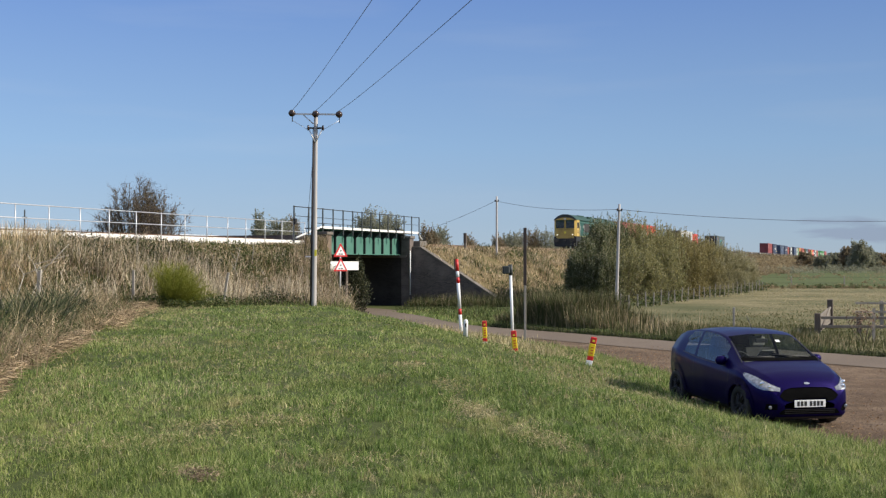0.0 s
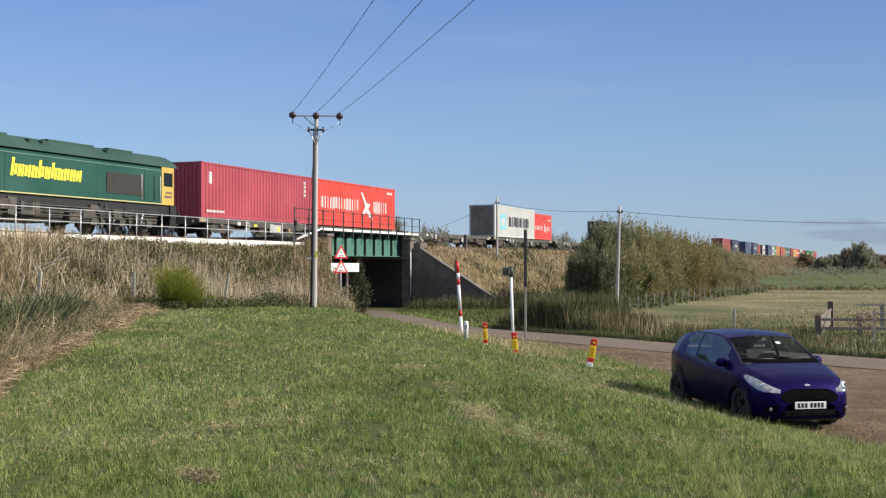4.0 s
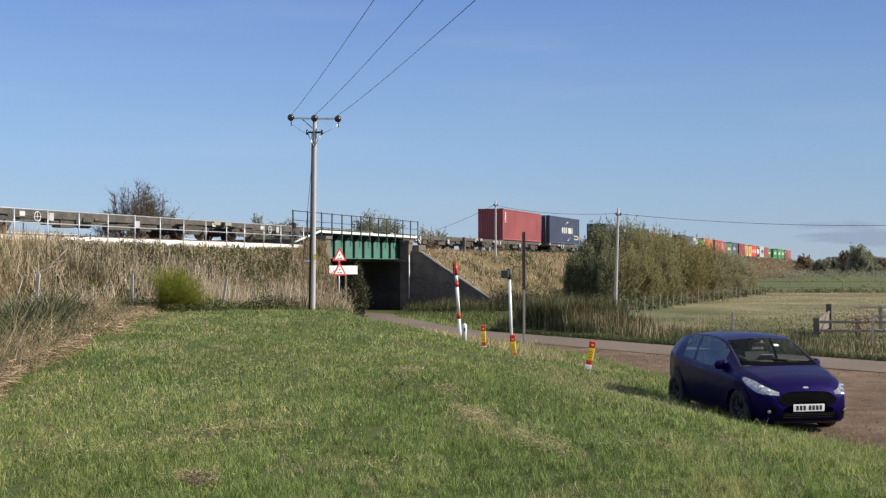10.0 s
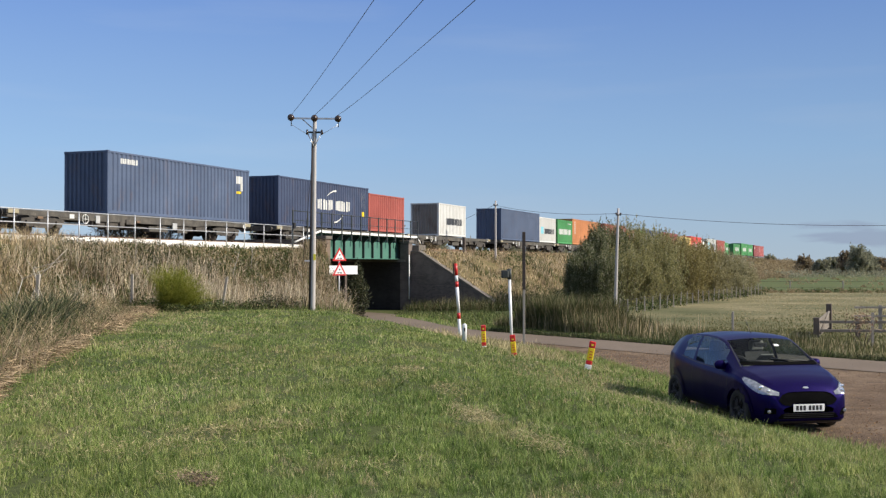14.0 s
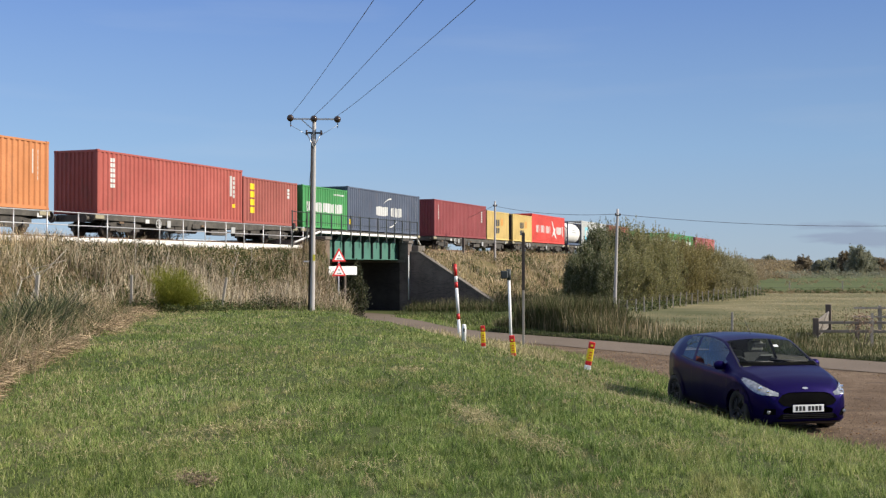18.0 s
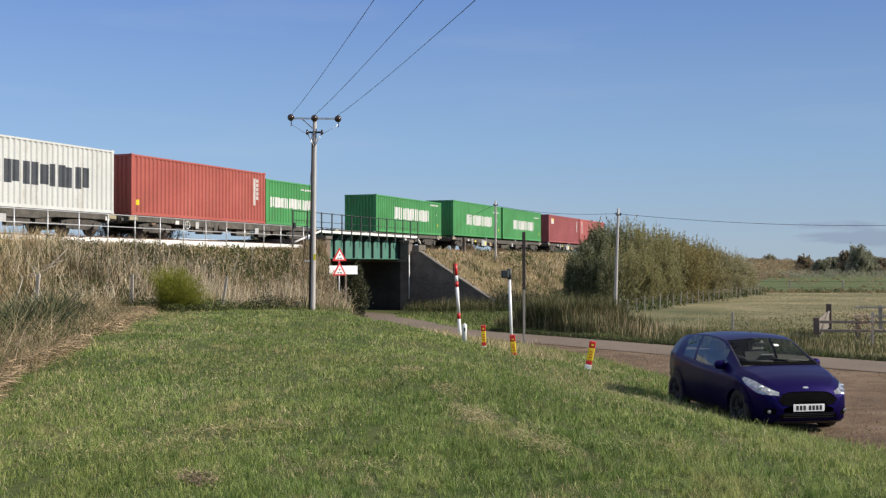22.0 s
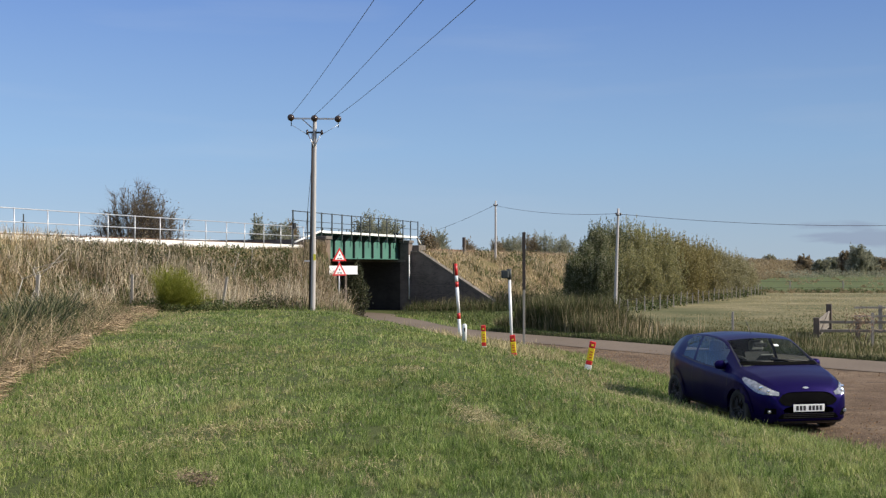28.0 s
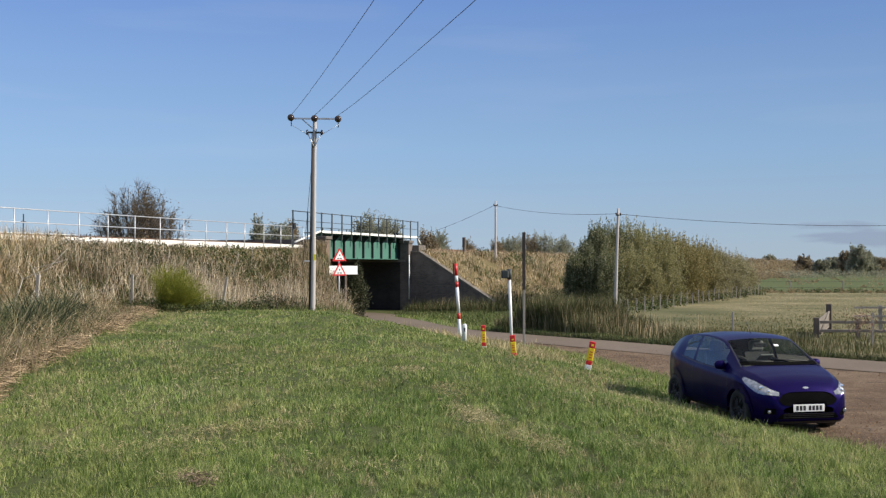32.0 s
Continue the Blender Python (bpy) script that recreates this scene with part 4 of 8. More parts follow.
def container(q, feet, high, colour, label, doors_first=False, marks=(), end_paint=None):
    """A shipping container at q metres back in the train. marks: (x0, x1, z0, z1, count, material) bars on the side facing the lane."""
    L = 6.058 if feet == 20 else 12.192
    H = 2.896 if high else 2.591
    m, key = M[colour], (feet, high, colour)
    c = thing("shipping_container", label, "container", group="train containers")
    MOVING.append((c, q, RAIL + (1.12 if q > 215 else 1.03)))       # the tail wagons carry theirs higher
    n = 18 if feet == 20 else 37
    me_ = M[end_paint] if end_paint else m
    key = (*key, end_paint)
    def side(o, sg):
        v, f = panel(n, L - 0.3, DEEP, lambda a, d, up: (0.15 + a, o + sg * (0.012 + d), 0.15 + up * (H - 0.24)))
        return mesh_np("side_panel", v, f if sg > 0 else f[:, ::-1], m)
    part("side_panel", cached((*key, "sn"), lambda: side(0, 1)), m, c)
    part("side_panel", cached((*key, "sf"), lambda: side(WIDE, -1)), m, c)
    x_end, sg = (L, -1) if doors_first else (0.0, 1)
    def end():
        v, f = panel(9, WIDE - 0.3, 0.06, lambda a, d, up: (x_end + sg * (0.015 + d), 0.15 + a, 0.15 + up * (H - 0.26)))
        return mesh_np("end_panel", v, f if sg < 0 else f[:, ::-1], m if doors_first else me_)
    part("end_panel", cached((*key, "e", doors_first), end), m, c)
    xd, sd = (0.0, 1) if doors_first else (L, -1)
    for y0, y1 in ((0.14, WIDE / 2 - 0.006), (WIDE / 2 + 0.006, WIDE - 0.14)):
        a, b = sorted((xd + sd * 0.03, xd + sd * 0.08))
        d = part("door", cached((*key, "d", doors_first, y0), lambda: as_mesh(bar(a, b, y0, y1, 0.16, H - 0.12, bevel=0.012), "door", me_ if doors_first else m)), m, c)
        for f in (0.27, 0.73):
            y = y0 + (y1 - y0) * f
            part("lock_rod", cached(("rod", doors_first, feet, high, y0, f), lambda: as_mesh(tube(nb(), (xd - sd * 0.02, y, 0.1), (xd - sd * 0.02, y, H - 0.06), 0.022, seg=6), "lock_rod", M["galvanised"])), None, d, "bright steel door lock rod")
    part("roof_panel", cached((*key, "r"), lambda: as_mesh(bar(0.06, L - 0.06, 0.06, WIDE - 0.06, H - 0.07, H - 0.045), "roof_panel", m)), m, c)
    part("floor_pan", cached((*key, "f"), lambda: as_mesh(bar(0.06, L - 0.06, 0.06, WIDE - 0.06, 0.12, 0.15), "floor_pan", M["wagon_frame"])), m, c)
    for x0 in (0.0, L - 0.16):
        for y0 in (0.0, WIDE - 0.15):
            part("corner_post", cached((*key, "p", x0, y0), lambda: as_mesh(bar(x0 + 0.004, x0 + 0.156, y0 + 0.004, y0 + 0.146, 0.12, H - 0.12, bevel=0.01), "corner_post", m)), m, c)
            for z0 in (0.0, H - 0.118):
                part("corner_fitting", cached((*key, "c", x0, y0, z0), lambda: as_mesh(bar(x0 - 0.006, x0 + 0.166, y0 - 0.006, y0 + 0.156, z0, z0 + 0.118, bevel=0.008), "corner_fitting", m)), m, c)
        for z0, z1 in ((0.02, 0.14), (H - 0.11, H - 0.01)):
            part("end_rail", cached((*key, "er", x0, z0), lambda: as_mesh(bar(x0 + 0.02, x0 + 0.14, 0.16, WIDE - 0.16, z0, z1), "end_rail", m)), m, c)
    for y0 in (0.0, WIDE - 0.07):
        for nm, z0, z1 in (("bottom_rail", 0.02, 0.16), ("top_rail", H - 0.10, H - 0.02)):
            part(nm, cached((*key, nm, y0), lambda: as_mesh(bar(0.167, L - 0.167, y0 + 0.004, y0 + 0.066, z0, z1), nm, m)), m, c)
    for layer, (x0, x1, z0, z1, count, mk) in enumerate(marks):
        w, h = (x1 - x0) / count, z1 - z0
        for i in range(count):
            a = x0 + i * w
            if count == 1:
                strokes = [(a, a + w, z0, z1)]
            else:                  # two bars stand for each painted sign
                k = STROKES[(i * 7 + count) % len(STROKES)]
                e = (0.06, 0.3, 0.56, 0.8) if colour == "hs_red" else (0.03, 0.46, 0.51, 0.88)      # thin or bold
                strokes = [(a + e[0] * w, a + e[1] * w, z0 + h * k[0], z0 + h * k[1]), (a + e[2] * w, a + e[3] * w, z0 + h * k[2], z0 + h * k[3])]
            vs, fs, m0 = [], [], 0
            for st in strokes:
                v, f = paint_film(L, n, *st, min(layer, 3))
                vs.append(v)
                fs.append(f + m0)
                m0 += len(v)
            part("marking", mesh_np("marking", np.concatenate(vs), np.concatenate(fs), M[mk]), None, c)
    return c


def column(x, z_top, z_bot, w, count, mk):
    """A vertical row of small marks."""
    h = (z_top - z_bot) / count
    return [(x, x + w, z_top - (i + 1) * h + h * 0.12, z_top - i * h - h * 0.12, 1, mk) for i in range(count)]


def swoosh(c, x, z, w, flip, mk="off_white_mark"):
    """A curved stroke painted above or below a name."""
    bm = nb()
    k, pts = 10, []
    for i in range(k + 1):
        t = i / k
        a = (x + w * t, z + (0.42 * math.sin(t * math.pi / 2) if not flip else 0.42 * (1 - math.cos(t * math.pi / 2))))
        th = 0.03 + 0.10 * (t if not flip else 1 - t)
        pts.append((a, th))
    poly = [(a[0], a[1]) for a, th in pts] + [(a[0], a[1] - th) for a, th in reversed(pts)]
    prism(bm, poly, 0.0035, 0.0115)
    part("marking", bm, M[mk], c)


def bird(c, x, z, k, mk="off_white_mark"):
    """A winged emblem in white paint."""
    wing = [(0, 0.95), (0.35, 0.85), (0.75, 0.45), (0.95, 0.2), (1.5, 0.15), (1.55, 0.05), (1.25, -0.2), (1.6, -0.5), (2.0, -0.95), (1.4, -0.75), (1.0, -0.45), (0.55, -0.6), (0.2, -0.75), (0.5, -0.35), (0.75, -0.05), (0.45, 0.4)]
    part("marking", prism(nb(), [(x + k * a, z + k * b) for a, b in wing], 0.0035, 0.0115), M[mk], c)


WM, DM, YM = "off_white_mark", "dark_mark", "sign_yellow"
SMALL40 = [(11.2, 11.3, 1.5, 2.5, 1, WM)] + column(11.5, 2.5, 1.2, 0.09, 6, WM)


def arcs(c, x, z):
    swoosh(c, x, z + 0.55, 1.3, False)
    swoosh(c, x + 1.0, z - 1.05, 1.3, True)


container(-252.96, 40, True, "crimson", "glossy crimson forty-foot shipping container", marks=column(0.75, 2.5, 1.7, 0.3, 1, WM) + [(0.5, 2.2, 0.3, 0.42, 9, WM)] + column(11.0, 2.6, 1.6, 0.12, 4, WM))
c = container(-240.75, 40, True, "hs_red", "bright red forty-foot container with white markings", marks=[(1.0, 6.4, 1.1, 1.85, 7, WM), (8.6, 10.9, 1.05, 1.85, 3, WM), (10.8, 11.7, 2.45, 2.6, 1, WM)])
bird(c, 6.55, 1.5, 0.98)
container(-206.62, 40, True, "pale_grey", "weathered pale grey forty-foot container with dark lettering bars", end_paint="grimy_shaded_end", marks=[(4.0, 10.4, 1.0, 1.95, 6, DM), (1.6, 3.2, 0.7, 2.1, 1, "cyan_mark"), (1.95, 2.85, 1.05, 1.75, 1, WM)])
c = container(-194.42, 20, False, "hs_red", "bright red twenty-foot container with white markings", marks=[(0.4, 3.05, 0.95, 1.4, 7, WM), (4.35, 5.5, 0.92, 1.4, 3, WM), (4.9, 5.6, 1.95, 2.1, 1, WM)])
bird(c, 3.15, 1.2, 0.56)
container(-163.68, 40, True, "grey_blue", "blue-grey forty-foot container with a faded teal patch", doors_first=True, end_paint="dark_shaded_end", marks=[(4.7, 8.0, 0.95, 2.2, 1, "teal_mark"), (0.8, 2.4, 0.4, 0.85, 1, "teal_mark"), (0.85, 1.3, 2.25, 2.5, 1, "sign_red"), (0.85, 1.3, 2.12, 2.24, 1, WM), (10.4, 11.0, 1.85, 2.02, 1, WM), (11.3, 11.5, 1.5, 1.7, 1, WM)])
container(-57.72, 40, True, "dark_red", "dark red forty-foot corrugated container", marks=column(0.7, 2.6, 1.6, 0.3, 5, WM) + SMALL40)
c = container(-42.3, 40, True, "navy", "navy blue forty-foot container with white lettering bars and arcs", doors_first=True, end_paint="dark_shaded_end", marks=[(4.9, 7.0, 1.15, 1.8, 3, WM), (7.4, 9.5, 1.15, 1.8, 3, WM), (9.8, 11.6, 0.85, 1.0, 9, WM), (10.0, 11.6, 0.5, 0.65, 8, WM), (11.4, 11.75, 0.55, 0.85, 1, YM)] + SMALL40)
arcs(c, 6.1, 1.5)
container(-17.12, 40, True, "blue", "plain blue forty-foot corrugated container", marks=[(1.0, 2.3, 2.35, 2.6, 6, WM), (10.9, 11.5, 2.1, 2.5, 1, WM), (11.35, 11.5, 1.7, 2.1, 1, WM), (10.95, 11.4, 1.55, 1.68, 3, YM)])
c = container(-1.71, 40, True, "navy", "navy blue forty-foot container, white bars and arcs, on a wagon", marks=[(4.9, 7.0, 1.15, 1.8, 3, WM), (7.4, 9.5, 1.15, 1.8, 3, WM), (11.2, 11.6, 0.9, 1.25, 1, YM)] + SMALL40)
arcs(c, 6.1, 1.5)
container(10.54, 20, False, "rust_red", "small rust-red twenty-foot corrugated container")
container(23.47, 20, False, "white", "white twenty-foot container with a grey end and dark lettering bars", end_paint="grimy_shaded_end", marks=[(1.7, 5.3, 0.9, 1.45, 6, DM)])
container(38.89, 40, True, "blue", "long blue forty-foot corrugated container", marks=SMALL40)
container(51.03, 20, False, "white", "white twenty-foot container with dark lettering bars", marks=[(2.0, 5.6, 0.9, 1.45, 6, DM), (0.6, 1.5, 0.9, 1.6, 1, "cyan_mark")])
container(57.81, 20, False, "green", "bright green twenty-foot container with a white lettering band", marks=[(0.5, 5.4, 1.0, 1.6, 9, WM), (4.2, 5.6, 2.15, 2.25, 7, WM)])
container(63.97, 40, True, "orange", "faded orange forty-foot container", marks=column(0.9, 2.6, 1.2, 0.35, 6, WM) + SMALL40)
container(79.31, 40, True, "rust_red", "rust-red forty-foot corrugated container", marks=column(0.9, 2.6, 1.2, 0.35, 6, WM) + [(11.0, 11.12, 1.4, 2.5, 1, WM)] + column(11.3, 2.5, 1.3, 0.12, 5, WM) + [(11.2, 11.45, 0.8, 1.0, 1, YM)])
container(91.62, 20, False, "brown_red", "brownish red twenty-foot container with a vertical row of yellow bars", marks=column(0.75, 2.3, 0.55, 0.4, 4, YM) + column(4.9, 2.2, 1.6, 0.3, 3, WM))
container(98.37, 20, False, "green", "bright green twenty-foot container with a white lettering band", marks=[(0.5, 5.4, 1.0, 1.6, 9, WM), (4.2, 5.6, 2.15, 2.25, 7, WM)])
c = container(104.5, 40, True, "slate", "slate blue forty-foot container with white lettering bars and arcs", marks=[(4.5, 6.5, 1.15, 1.8, 3, WM), (6.9, 8.9, 1.15, 1.8, 3, WM), (0.3, 0.65, 0.4, 0.75, 1, YM)] + SMALL40)
arcs(c, 5.7, 1.5)
container(119.72, 40, True, "maroon", "maroon forty-foot corrugated container", marks=column(0.8, 2.5, 1.3, 0.22, 5, WM) + column(11.0, 2.4, 1.4, 0.15, 5, WM))
for q in (132.25, 139.6):
    container(q, 20, False, "yellow", "mustard yellow twenty-foot container with a black and orange emblem", end_paint="dark_shaded_end", marks=[(2.2, 3.4, 1.25, 1.85, 3, DM), (2.2, 3.4, 0.6, 1.1, 3, DM), (3.7, 4.4, 1.3, 2.0, 2, "orange_mark")])
c = container(145.71, 40, True, "hs_red", "bright red forty-foot container with white markings and winged emblem", marks=[(1.6, 7.0, 1.05, 1.8, 7, WM), (9.0, 11.0, 1.0, 1.8, 3, WM), (11.3, 11.42, 0.9, 1.9, 1, WM), (11.6, 11.68, 0.7, 1.9, 1, WM)])
bird(c, 7.05, 1.45, 1.0)
container(165.34, 40, True, "pale_grey", "weathered pale grey forty-foot container, cyan panel, dark lettering bars", end_paint="grimy_shaded_end", marks=[(4.2, 10.6, 1.0, 1.95, 6, DM), (1.6, 3.2, 0.7, 2.2, 1, "cyan_mark"), (1.95, 2.85, 1.05, 1.8, 1, WM)])
container(178.82, 40, True, "rust_red", "rust-red forty-foot corrugated container on a flat wagon", marks=[(11.0, 11.12, 1.0, 2.5, 1, WM)] + column(11.3, 2.5, 1.3, 0.12, 5, WM) + [(0.4, 0.6, 0.5, 0.75, 1, YM)])
container(191.08, 20, False, "green", "bright green twenty-foot container with a white lettering band", marks=[(0.5, 5.4, 1.0, 1.6, 9, WM), (4.2, 5.6, 2.15, 2.25, 7, WM)])
for q, hi in ((205.95, False), (220.83, True), (233.55, True)):
    container(q, 40, hi, "green", "bright green forty-foot container with a white lettering band", marks=[(3.2, 9.8, 0.98, 1.85, 9, WM), (9.9, 11.5, 2.25, 2.36, 7, WM), (11.1, 11.3, 1.5, 1.65, 1, WM), (11.4, 11.65, 0.65, 0.85, 1, YM)])
container(248.67, 40, True, "dark_red", "dull red forty-foot container with a small white and yellow panel", marks=[(0.9, 2.0, 1.95, 2.5, 1, WM), (1.2, 1.9, 2.3, 2.48, 1, YM)] + column(11.3, 2.5, 1.3, 0.15, 5, WM))
container(261.29, 40, True, "faded_red", "faded red forty-foot corrugated container at the tail of the train", marks=column(0.9, 2.6, 1.2, 0.35, 6, WM) + column(11.3, 2.4, 1.3, 0.12, 5, WM))


def tank_container(q):
    L, H = 6.058, 2.591
    c = thing("tank_container", "white tank container in a dark blue frame", "tank container", group="train containers")
    MOVING.append((c, q, RAIL + 1.0))
    part("tank", lathe(nb(), [(0.3, 0.17), (0.85, 0.23), (1.06, 0.36), (1.14, 0.58), (1.14, L - 0.58), (1.06, L - 0.36), (0.85, L - 0.23), (0.3, L - 0.17)], 28, pose(0, WIDE / 2, 1.38) @ pose(0, 0, 0, 0, 90, 0)), M["white_paint"], c, "white cylindrical tank with domed ends")
    for x0 in (0.0, L - 0.13):
        for y0 in (0.0, WIDE - 0.13):
            part("corner_post", bar(x0, x0 + 0.13, y0, y0 + 0.13, 0, H, bevel=0.01), M["navy"], c)
            part("corner_brace", tube(nb(), (x0 + 0.065, y0 + 0.065, 1.7), (x0 + 0.065, WIDE / 2 + (0.5 if y0 else -0.5), H - 0.1), 0.05, seg=6), M["navy"], c)
            part("corner_brace", tube(nb(), (x0 + 0.065, y0 + 0.065, 0.9), (x0 + 0.065, WIDE / 2 + (0.5 if y0 else -0.5), 0.1), 0.05, seg=6), M["navy"], c)
        for z in (0.02, H - 0.13):
            part("end_rail", bar(x0 + 0.01, x0 + 0.12, 0.132, WIDE - 0.132, z, z + 0.11), M["navy"], c)
    for y0 in (0.0, WIDE - 0.1):
        part("bottom_rail", bar(0.132, L - 0.132, y0, y0 + 0.1, 0.05, 0.25), M["blue"], c, "dark blue bottom rail")
        part("top_rail", bar(0.132, L - 0.132, y0 + 0.02, y0 + 0.08, H - 0.09, H - 0.02), M["galvanised"], c)
    part("walkway", bar(0.3, L - 0.3, 0.9, 1.5, H - 0.06, H - 0.03), M["galvanised"], c)
    for z, n, x in ((1.62, 14, 2.2), (1.4, 16, 2.1)):
        for i in range(n // 2):
            part("text_bar", bar(x + i * 0.22, x + i * 0.22 + 0.15, 0.04, 0.07, z, z + 0.08), M["pale_panel"], c)
    return c


tank_container(159.29)


# flat wagons
def wheelset(parent, x, r=0.42, y=WIDE / 2):
    w = nb()
    for sy in (-0.76, 0.76):
        lathe(w, [(0.08, -0.07), (0.2, -0.05), (r - 0.06, -0.05), (r - 0.05, -0.07), (r, -0.07), (r + 0.025, 0.05), (r + 0.025, 0.07), (0.2, 0.05), (0.08, 0.07)], 18, pose(0, sy, 0, 90, 0, 0))
    tube(w, (0, -0.72, 0), (0, 0.72, 0), 0.08)
    ob = part("wheelset", cached(("ws", r), lambda: as_mesh(w, "wheelset", M["wheel_steel"])), None, parent, "steel wheelset")
    ob.location = (x, y, r)
    return ob


def wagon_bogie(parent, x):
    def frame_side(y):
        bm = prism(nb(), [(-1.3, 0.45), (-1.3, 0.62), (-0.55, 0.72), (0.55, 0.72), (1.3, 0.62), (1.3, 0.45), (0.7, 0.4), (0.45, 0.26), (-0.45, 0.26), (-0.7, 0.4)], y - 0.06, y + 0.06)
        for sx in (-0.9, 0.9):
            box(bm, sx - 0.17, sx + 0.17, y - 0.14, y + 0.1, 0.3, 0.56)
        return as_mesh(bm, "bogie_frame", M["bogie_black"])
    b = part("bogie", cached("bogie_bolster", lambda: as_mesh(bar(-0.2, 0.2, 0.25, WIDE - 0.25, 0.45, 0.72), "bogie", M["bogie_black"])), None, parent, "black two-axle bogie")
    b.location = (x, 0, 0)
    for y in (0.22, WIDE - 0.22):
        part("bogie_frame", cached(("bogie_frame", y), lambda: frame_side(y)), None, b)
    for sx in (-0.9, 0.9):
        wheelset(b, sx)
    return b


def flat_wagon(q, L, first):
    w = thing("flat_wagon", "dark container flat wagon on two bogies", "wagon", group="flat wagons")
    MOVING.append((w, q, RAIL))
    key = ("wagon", round(L, 2))
    for y0 in (0.06, WIDE - 0.2):
        part("sole_bar", cached((*key, "sole", y0), lambda: as_mesh(prism(nb(), [(-0.15, 0.98), (-0.15, 0.76), (3.6, 0.76), (5.0, 0.66), (L - 5.0, 0.66), (L - 3.6, 0.76), (L + 0.15, 0.76), (L + 0.15, 0.98)], y0, y0 + 0.14), "sole_bar", M["wagon_frame"])), None, w)
    part("centre_sill", cached((*key, "sill"), lambda: as_mesh(bar(-0.1, L + 0.1, 0.95, 1.49, 0.7, 0.95), "centre_sill", M["wagon_frame"])), None, w)
    for x in (-0.15, L - 0.05):
        part("headstock", cached((*key, "hs", x), lambda: as_mesh(bar(x, x + 0.2, 0.21, WIDE - 0.21, 0.68, 0.985), "headstock", M["wagon_frame"])), None, w)
    for x in np.arange(1.5, L - 1, 2.2):
        part("cross_member", cached((*key, "cm", round(x, 2)), lambda: as_mesh(bar(x, x + 0.18, 0.205, WIDE - 0.205, 0.8, 0.96), "cross_member", M["wagon_frame"])), None, w)
    for x, sg in ((-0.15, -1), (L + 0.15, 1)):
        for y in (0.35, WIDE - 0.35):
            part("buffer", cached((*key, "buf", x, y), lambda: as_mesh(tube(tube(nb(), (x, y, 0.82), (x + sg * 0.34, y, 0.82), 0.09, seg=10), (x + sg * 0.34, y, 0.82), (x + sg * 0.38, y, 0.82), 0.2, seg=14), "buffer", M["wagon_frame"])), None, w)
    for x in (2.1, L - 2.1):
        wagon_bogie(w, x)
    part("brake_cylinder", cached((*key, "bc"), lambda: as_mesh(tube(nb(), (L / 2 - 1.2, 0.7, 0.52), (L / 2 - 0.5, 0.7, 0.52), 0.18, seg=12), "brake_cylinder", M["bogie_black"])), None, w)
    part("equipment_box", cached((*key, "eb"), lambda: as_mesh(bar(L / 2 + 0.2, L / 2 + 1.7, 0.12, 0.5, 0.3, 0.56, bevel=0.02), "equipment_box", M["wagon_frame"])), None, w)
    def gear(k):
        """Brake rigging, pipes and brackets slung below the frame."""
        r, bm = random.Random(k), nb()
        x = 3.9 + r.random() * (L - 8.5)
        box(bm, x, x + 0.2 + r.random() * 0.8, 0.12 + r.random() * 0.05, 0.3 + r.random() * 0.4, 0.3 + r.random() * 0.2, 0.7)
        return as_mesh(bm, "brake_gear", M["bogie_black"])
    for k in range(9):
        part("brake_gear", cached((*key, "gear", k), lambda: gear(k)), None, w)
    part("brake_pipe", cached((*key, "pipe"), lambda: as_mesh(tube(nb(), (3.4, 0.3, 0.5), (L - 3.4, 0.3, 0.5), 0.035, seg=6), "brake_pipe", M["bogie_black"])), None, w)
    for x in (2.1, L - 2.1):
        part("label_plate", cached((*key, "lp", x), lambda: as_mesh(bar(x + 1.5, x + 1.8, 0.045, 0.058, 0.72, 0.9), "label_plate", M["off_white_mark"])), None, w)
    def hand_wheel():
        bm = nb()
        for i in range(12):
            a, b = 2 * math.pi * i / 12, 2 * math.pi * (i + 1) / 12
            tube(bm, (4.6 + 0.2 * math.cos(a), 0.02, 0.72 + 0.2 * math.sin(a)), (4.6 + 0.2 * math.cos(b), 0.02, 0.72 + 0.2 * math.sin(b)), 0.022, seg=6, caps=False)
        tube(bm, (4.4, 0.02, 0.72), (4.8, 0.02, 0.72), 0.016, seg=5)
        tube(bm, (4.6, 0.02, 0.52), (4.6, 0.02, 0.92), 0.016, seg=5)
        return as_mesh(bm, "hand_wheel", M["off_white_mark"])
    part("hand_wheel", cached("hand_wheel", hand_wheel), None, w, "white brake hand wheel")
    part("data_panel", cached("data_panel", lambda: as_mesh(bar(5.3, 5.6, 0.04, 0.058, 0.70, 0.82), "data_panel", M["soft_yellow"])), None, w)
    for k, x in enumerate((-0.12, L - 0.5)):
        part("end_plate", cached((*key, "ep", k), lambda: as_mesh(bar(x, x + 0.62, 0.0, 0.055, 0.8, 0.975, bevel=0.01), "end_plate", M["pale_buff"])), None, w, "pale buff end plate")
    for k in range(6):
        r = random.Random(40 + k)
        x = 1.0 + r.random() * (L - 2.5)
        z, ln, y = 0.42 + 0.3 * r.random(), 0.25 + 0.5 * r.random(), 0.0 + 0.03 * r.random()
        part("bracket", cached((*key, "br", k), lambda: as_mesh(bar(x, x + ln, y, y + 0.05, z, z + 0.1 + 0.12 * (k % 3), bevel=0.008), "bracket", M[("rusty_iron", "bogie_black", "pale_panel")[k % 3]])), None, w)
